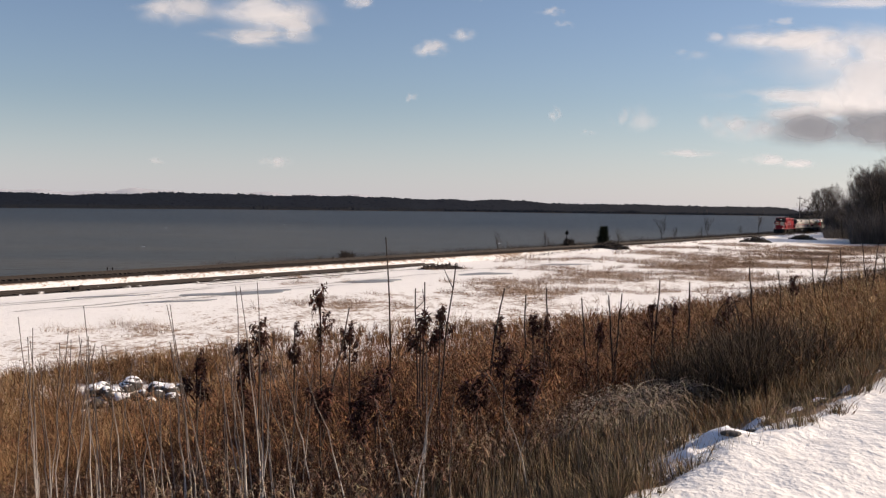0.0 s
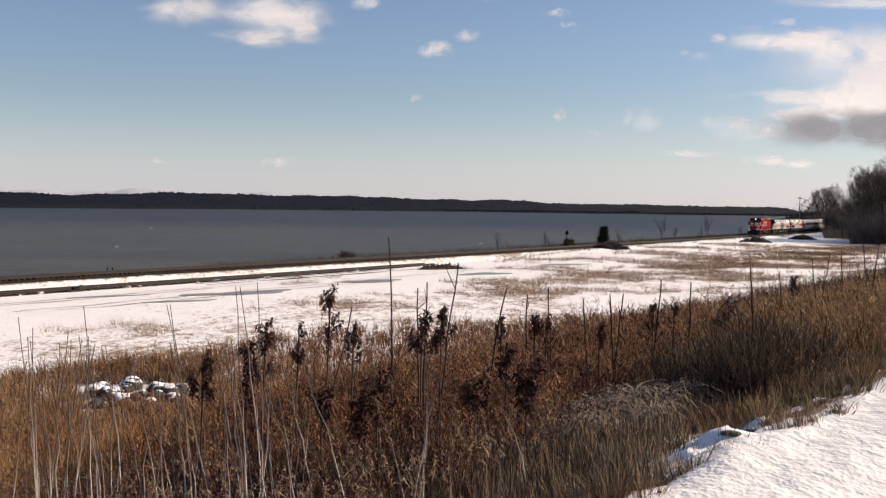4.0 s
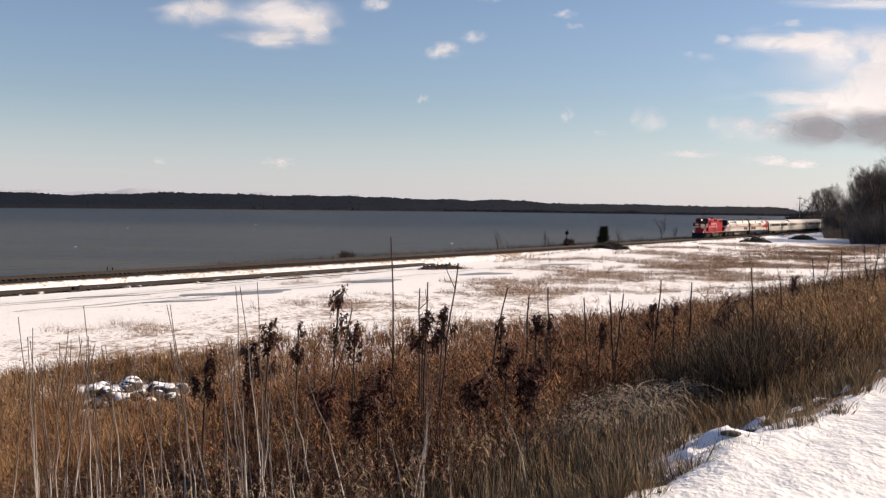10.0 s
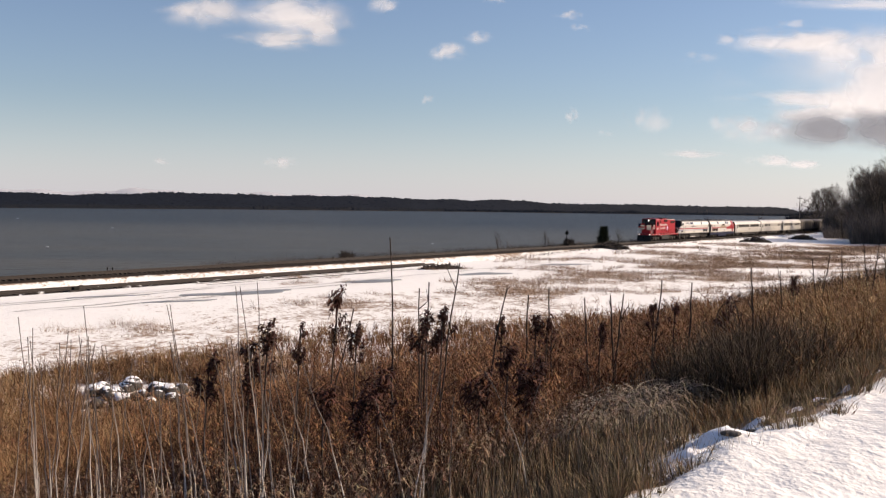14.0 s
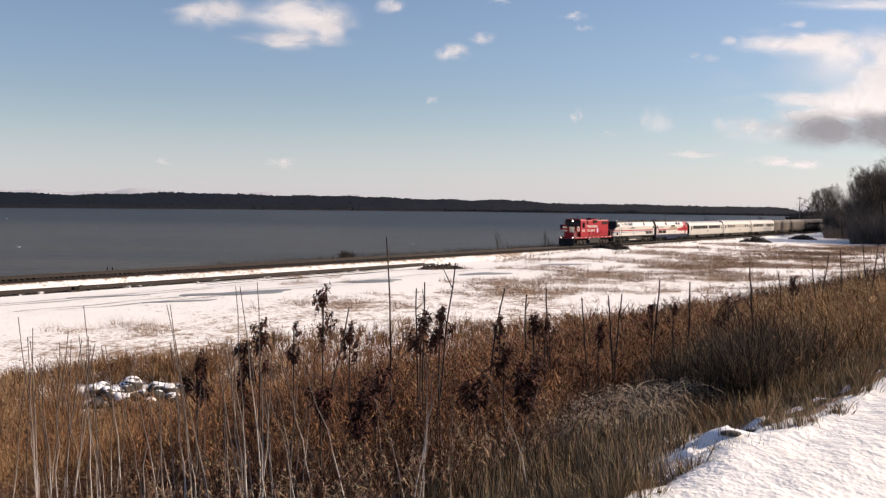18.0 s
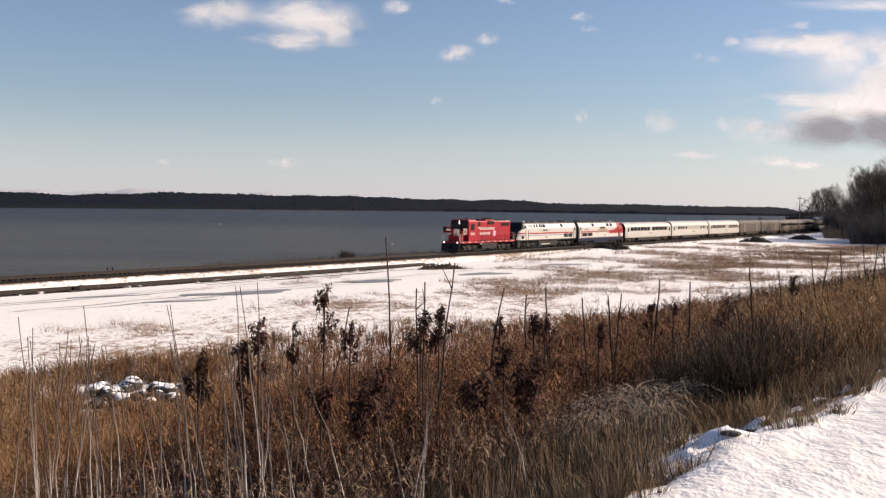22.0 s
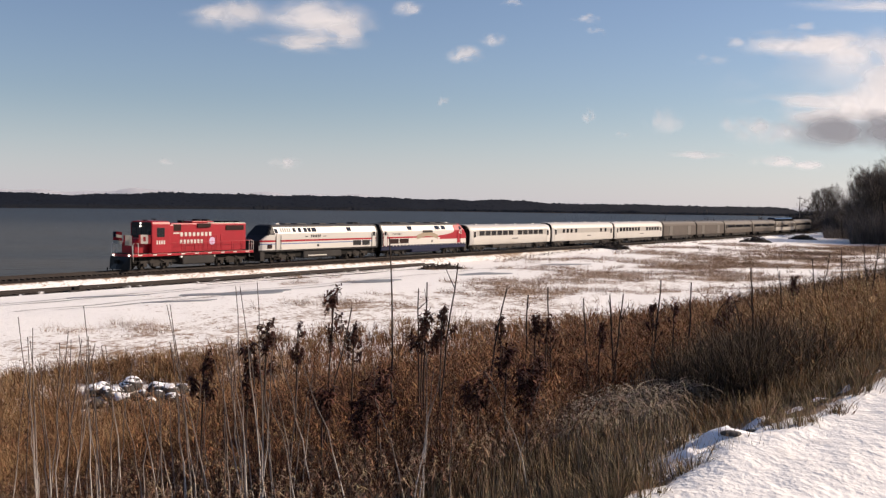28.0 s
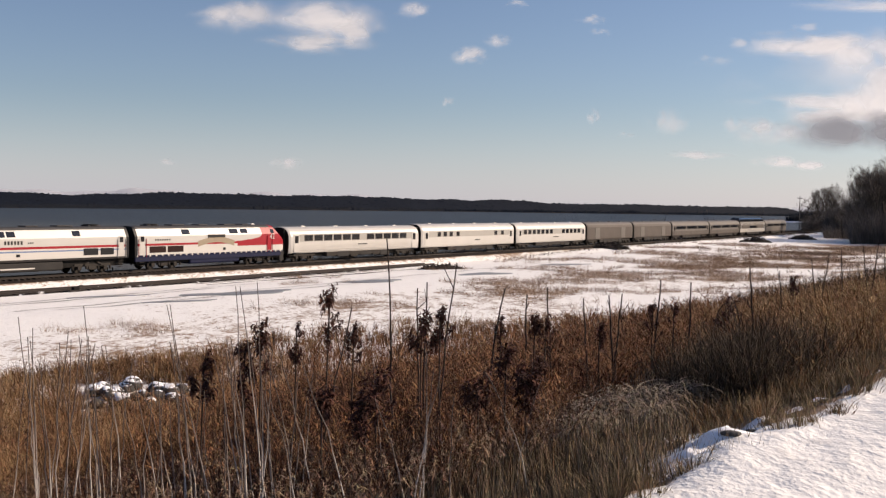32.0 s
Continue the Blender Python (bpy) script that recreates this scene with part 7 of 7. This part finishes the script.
def far_hills():
    rs = np.random.RandomState(5)
    t = np.linspace(-0.9, 0.9, 160)
    d = 4300.0
    h = np.interp(t, [-0.9, -0.44, -0.38, -0.3, -0.22, -0.12, 0, 0.3, 0.9], [62, 60, 48, 64, 50, 56, 30, 20, 20]) + 5 * np.sin(t * 60) + 4 * np.sin(t * 143 + 1)
    vs, fs = [], []
    for k in range(len(t)):
        vs += [(t[k] * d, d - 60, -5), (t[k] * d, d, h[k]), (t[k] * d, d + 150, -5)]
    for k in range(len(t) - 1):
        fs += [(3 * k, 3 * k + 3, 3 * k + 4, 3 * k + 1), (3 * k + 1, 3 * k + 4, 3 * k + 5, 3 * k + 2)]
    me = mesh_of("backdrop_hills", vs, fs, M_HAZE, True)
    tagged(new("backdrop_hills", me), "pale blue hazy hills on the horizon", "hills", kind="structure")


# pale base colour that stands in for air haze over the hills
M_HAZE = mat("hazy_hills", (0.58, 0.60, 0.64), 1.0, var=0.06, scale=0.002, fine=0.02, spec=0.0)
far_hills()


# ---- clouds ----
def cloud_mat():
    m = bpy.data.materials.new("cloud")
    m.use_nodes = True
    n, l = m.node_tree.nodes, m.node_tree.links
    n.remove(n["Principled BSDF"])
    out = n["Material Output"]
    tc = n.new("ShaderNodeTexCoord")
    sub = n.new("ShaderNodeVectorMath"); sub.operation = "SUBTRACT"; sub.inputs[1].default_value = (0.5, 0.5, 0.5)
    l.new(tc.outputs["Generated"], sub.inputs[0])
    flat = n.new("ShaderNodeVectorMath"); flat.operation = "MULTIPLY"; flat.inputs[1].default_value = (2, 0, 2)
    l.new(sub.outputs[0], flat.inputs[0])
    ln = n.new("ShaderNodeVectorMath"); ln.operation = "LENGTH"
    l.new(flat.outputs[0], ln.inputs[0])
    info = n.new("ShaderNodeObjectInfo")
    off = n.new("ShaderNodeVectorMath"); off.operation = "MULTIPLY_ADD"
    off.inputs[1].default_value = (3.4, 0.0, 1.9)
    l.new(tc.outputs["Generated"], off.inputs[0])
    cmb = n.new("ShaderNodeCombineXYZ")
    mm = n.new("ShaderNodeMath"); mm.operation = "MULTIPLY"; mm.inputs[1].default_value = 90
    l.new(info.outputs["Random"], mm.inputs[0]); l.new(mm.outputs[0], cmb.inputs[0]); l.new(cmb.outputs[0], off.inputs[2])
    nz = n.new("ShaderNodeTexNoise"); nz.inputs["Scale"].default_value = 1.0; nz.inputs["Detail"].default_value = 3; nz.inputs["Roughness"].default_value = 0.45; nz.inputs["Distortion"].default_value = 0.3
    l.new(off.outputs[0], nz.inputs["Vector"])
    d1 = n.new("ShaderNodeMath"); d1.operation = "MULTIPLY_ADD"; d1.inputs[1].default_value = 3.2; d1.inputs[2].default_value = -0.96
    l.new(nz.outputs[0], d1.inputs[0])
    d2 = n.new("ShaderNodeMath"); d2.operation = "SUBTRACT"
    d3 = n.new("ShaderNodeMath"); d3.operation = "MULTIPLY_ADD"; d3.inputs[1].default_value = 1.0
    d4 = n.new("ShaderNodeMath"); d4.operation = "SUBTRACT"; d4.inputs[1].default_value = 0.34
    l.new(info.outputs["Alpha"], d3.inputs[0]); l.new(d1.outputs[0], d3.inputs[2]); l.new(d3.outputs[0], d4.inputs[0])
    l.new(d4.outputs[0], d2.inputs[0]); l.new(ln.outputs["Value"], d2.inputs[1])
    mr = n.new("ShaderNodeMapRange"); mr.interpolation_type = "SMOOTHSTEP"
    mr.inputs["From Min"].default_value, mr.inputs["From Max"].default_value = 0.0, 1.25
    l.new(d2.outputs[0], mr.inputs["Value"])
    al = n.new("ShaderNodeMath"); al.operation = "MULTIPLY"
    rim = n.new("ShaderNodeMapRange"); rim.interpolation_type = "SMOOTHSTEP"
    rim.inputs["From Min"].default_value, rim.inputs["From Max"].default_value = 1.0, 0.3
    l.new(ln.outputs["Value"], rim.inputs["Value"])
    soft = n.new("ShaderNodeMath"); soft.operation = "MULTIPLY"
    l.new(mr.outputs[0], soft.inputs[0]); l.new(rim.outputs[0], soft.inputs[1])
    l.new(soft.outputs[0], al.inputs[0]); l.new(info.outputs["Alpha"], al.inputs[1])
    di, tr, ad = n.new("ShaderNodeBsdfDiffuse"), n.new("ShaderNodeBsdfTranslucent"), n.new("ShaderNodeMixShader")
    l.new(info.outputs["Color"], di.inputs[0]); l.new(info.outputs["Color"], tr.inputs[0])
    l.new(di.outputs[0], ad.inputs[1]); l.new(tr.outputs[0], ad.inputs[2])
    # clouds glow by themselves, in place of sunlight scattered inside them
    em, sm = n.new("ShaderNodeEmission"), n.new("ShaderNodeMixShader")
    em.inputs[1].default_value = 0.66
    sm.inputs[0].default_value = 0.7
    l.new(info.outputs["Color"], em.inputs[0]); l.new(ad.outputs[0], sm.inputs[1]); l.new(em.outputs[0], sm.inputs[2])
    tp, mx = n.new("ShaderNodeBsdfTransparent"), n.new("ShaderNodeMixShader")
    l.new(al.outputs[0], mx.inputs[0]); l.new(tp.outputs[0], mx.inputs[1]); l.new(sm.outputs[0], mx.inputs[2])
    l.new(mx.outputs[0], out.inputs["Surface"])
    return m


M_CLOUD = cloud_mat()
CLOUDS = []


def cloud(az, el, w, h, speed, sink, dense=0.9, grey=0.95, d=3000.0):
    """A soft lens-shaped cloud body with a lumpy skin; w and h are its spans per metre of distance."""
    bm = bmesh.new()
    bmesh.ops.create_uvsphere(bm, u_segments=28, v_segments=18, radius=1)
    W, H = w * d * 1.22, h * d * 1.25
    for v in bm.verts:
        c = v.co.copy()
        k = 1.0
        v.co = Vector((c.x * W * k, c.y * min(W, 2 * H) * 0.35 * k, c.z * H * k))
    bmesh.ops.delete(bm, geom=[v for v in bm.verts if v.co.y > 0.001 * W], context="VERTS")
    me = bpy.data.meshes.new("cloud")
    bm.to_mesh(me)
    bm.free()
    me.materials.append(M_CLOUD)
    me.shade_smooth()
    ob = tagged(new("cloud", me), "soft white cloud drifting in the pale sky" if grey > 0.8 else "cloud body coloured grey as the bank's shaded underside", "cloud", "clouds")
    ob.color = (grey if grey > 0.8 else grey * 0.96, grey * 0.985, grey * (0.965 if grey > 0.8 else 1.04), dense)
    CLOUDS.append((ob, (az * d, d, EYE_Z + el * d), speed * d, sink * d))
    ob.location = CLOUDS[-1][1]


U = 1 / 1816.0
MID = 20.0     # the moment at which the clouds stand at the bearings below


def cloud_row(az, el, w, h, drift, sink, dense, grey=1.0, d=3000.0):
    """Bearing and half spans in thousandths; drift and sink in 1/1816 of the distance a second."""
    cloud(az / 1000 - drift * U * MID, el / 1000 + sink * U * MID, w / 1000, h / 1000, drift * U, sink * U, dense, grey, d)


# left group
cloud_row(-222, 183.1, 44, 16.5, 3.25, 0.3, 0.9, 0.95, 3000)
cloud_row(-139.2, 181.6, 55, 17, 3.15, 0.3, 0.95, 1, 3000)
cloud_row(-146.1, 157.7, 55.1, 10.5, 3.15, 0.3, 0.9, 0.95, 3000)
cloud_row(-115, 172.2, 37, 15, 3.15, 0.3, 0.95, 0.95, 3000)
# small puffs
cloud_row(8.7, 148.5, 18.7, 9.4, 2.1, 0.35, 0.8, 1, 3000)
cloud_row(37, 162.5, 14.3, 7.2, 1.9, 0.3, 0.64, 1, 3000)
cloud_row(-49.2, 191, 20, 9, 3, 0.4, 0.66, 1, 3000)
cloud_row(124.5, 184.9, 15.5, 6.2, 2.2, 0.4, 0.55, 1, 3000)
cloud_row(135.1, 173.1, 11, 5.2, 2, 0.4, 0.5, 1, 3000)
cloud_row(54.4, 198.5, 14.3, 4.5, 2.2, 0.3, 0.5, 1, 3000)
cloud_row(-157.2, 40.8, 15.4, 6.3, 0.6, 0.05, 0.8, 1, 3000)
cloud_row(-272.5, 40.2, 12.1, 4.4, 0.6, 0.05, 0.5, 1, 3000)
# the large bank and what hangs round it
cloud_row(344.7, 161.5, 68.8, 15.4, 1.3, 0.3, 1, 1, 3000)
cloud_row(408, 148.8, 63.3, 28.6, 1.3, 0.3, 1, 1, 3000)
cloud_row(279, 164.3, 22, 6.1, 1.3, 0.3, 0.5, 1, 3000)
cloud_row(425.4, 116.4, 74.3, 34.1, 1.3, 0.3, 1, 1, 3000)
cloud_row(349, 107.1, 77.1, 10.5, 1.3, 0.3, 0.85, 1, 3000)
cloud_row(403.9, 103.6, 60.6, 17.6, 1.3, 0.3, 1, 1, 3000)
cloud_row(305.9, 79.2, 41.3, 14.9, 1.4, 0.15, 0.75, 0.92, 3000)
cloud_row(271.8, 83.1, 16.5, 9.9, 1.4, 0.15, 0.56, 1, 3000)
cloud_row(368.6, 93.8, 60.6, 11, 1.4, 0.15, 0.9, 1, 3000)
cloud_row(244.6, 53.7, 34.1, 5.1, 0.5, 0.1, 0.75, 1, 3000)
cloud_row(317.7, 49.3, 24.8, 5.8, 0.6, 0.1, 0.85, 1, 3000)
cloud_row(350.8, 46, 19.8, 4.5, 0.6, 0.1, 0.9, 1, 3000)
cloud_row(249.4, 147.6, 22, 7.7, 1.3, 0.3, 0.41, 1, 3000)
cloud_row(341.5, 179.3, 19.8, 5.8, 1.3, 0.3, 0.48, 1, 3000)
cloud_row(409, 201.4, 82.6, 7.7, 1.3, 0.2, 0.7, 1, 3000)
cloud_row(194.4, 88, 14.9, 12.1, 2.1, 0.1, 0.48, 1, 3000)
cloud_row(129.7, 90.3, 8.3, 8.3, 2.1, 0.1, 0.51, 1, 3000)
cloud_row(161.8, 73.3, 9.9, 4.4, 2.1, 0.1, 0.41, 1, 3000)
cloud_row(-10.9, 103, 8.3, 5.5, 2, 0.2, 0.46, 1, 3000)
# grey bodies: the shaded underside of the bank, put into cloud colour
cloud_row(385.5, 79.5, 78, 20, 1.45, 0.15, 1, 0.44, 2940)
cloud_row(428.3, 78.6, 66, 20, 1.45, 0.15, 1, 0.42, 2930)
cloud_row(462, 80, 66, 22, 1.45, 0.15, 1, 0.42, 2920)
cloud_row(333.4, 76.4, 33, 12.1, 1.45, 0.15, 0.6, 0.8, 2950)
cloud_row(345.6, 128.9, 126.7, 46.8, 1.3, 0.25, 0.3, 1, 3050)
cloud_row(215.3, 86.1, 33, 16.5, 1.6, 0.15, 0.42, 1, 3050)


# ---- what moves ----
GUST_T = [0, 1.5, 3, 5.5, 7, 8, 9, 10, 11, 13.3, 14.3, 17, 18.5, 20, 21, 22.5, 23.5, 25.5, 27.5, 29, 31, 32]
GUST = [0, 0.35, 0.4, 0.4, 0.95, 1.0, 0.75, 0.55, 0.6, 0.95, 0.45, 0.1, 0, 0.2, 0, 0.0, 0.2, 0.6, 0.4, 0.5, 0.2, 0.25]


def motions():
    times = list(np.arange(0, 32.01, 1.0))
    flips = {}
    for t, mid, spread, flip in TRAIN:
        flips[t] = flip
        walk(t, [(float(k), train_pose(float(k), mid, spread, flip)) for k in times])
    q0 = run_q(0.0)
    for w, x in WHEELS:
        s = -1 if flips[w.parent.parent] else 1
        rows = []
        for f in range(0, 961, 2):
            k = f / 30.0
            ang = s * (q0 - run_q(k)) / 0.475
            rows.append((k, Matrix.LocRotScale((x, 0, 0.48), Euler((0, ang % (2 * math.pi), 0)), None)))
        walk(w, rows)
    for ob, p, speed, sink in CLOUDS:
        walk(ob, [(k, Matrix.Translation((p[0] + speed * k, p[1], p[2] - sink * k))) for k in (0.0, 16.0, 32.0)])
    for i, ob in enumerate(WAVES):
        x, y, z = ob.location
        walk(ob, [(float(k), Matrix.Translation((x - 1.1 * (k - 16), y - 0.5 * (k - 16), z + 0.05 * math.sin(k * 1.9 + i)))) for k in range(0, 33, 2)])
    for i, (ob, amp) in enumerate(SWAY):
        p = ob.location.copy()
        rows = []
        for k, g in zip(GUST_T, GUST):
            lag = 0.12 * math.sin(i * 1.7 + k * 2.1)
            tip = amp * (g + lag)
            rows.append((float(k), Matrix.LocRotScale(p, Euler((radians(0.5 * tip), radians(7.5 * tip), 0)), None)))
        walk(ob, rows)


motions()
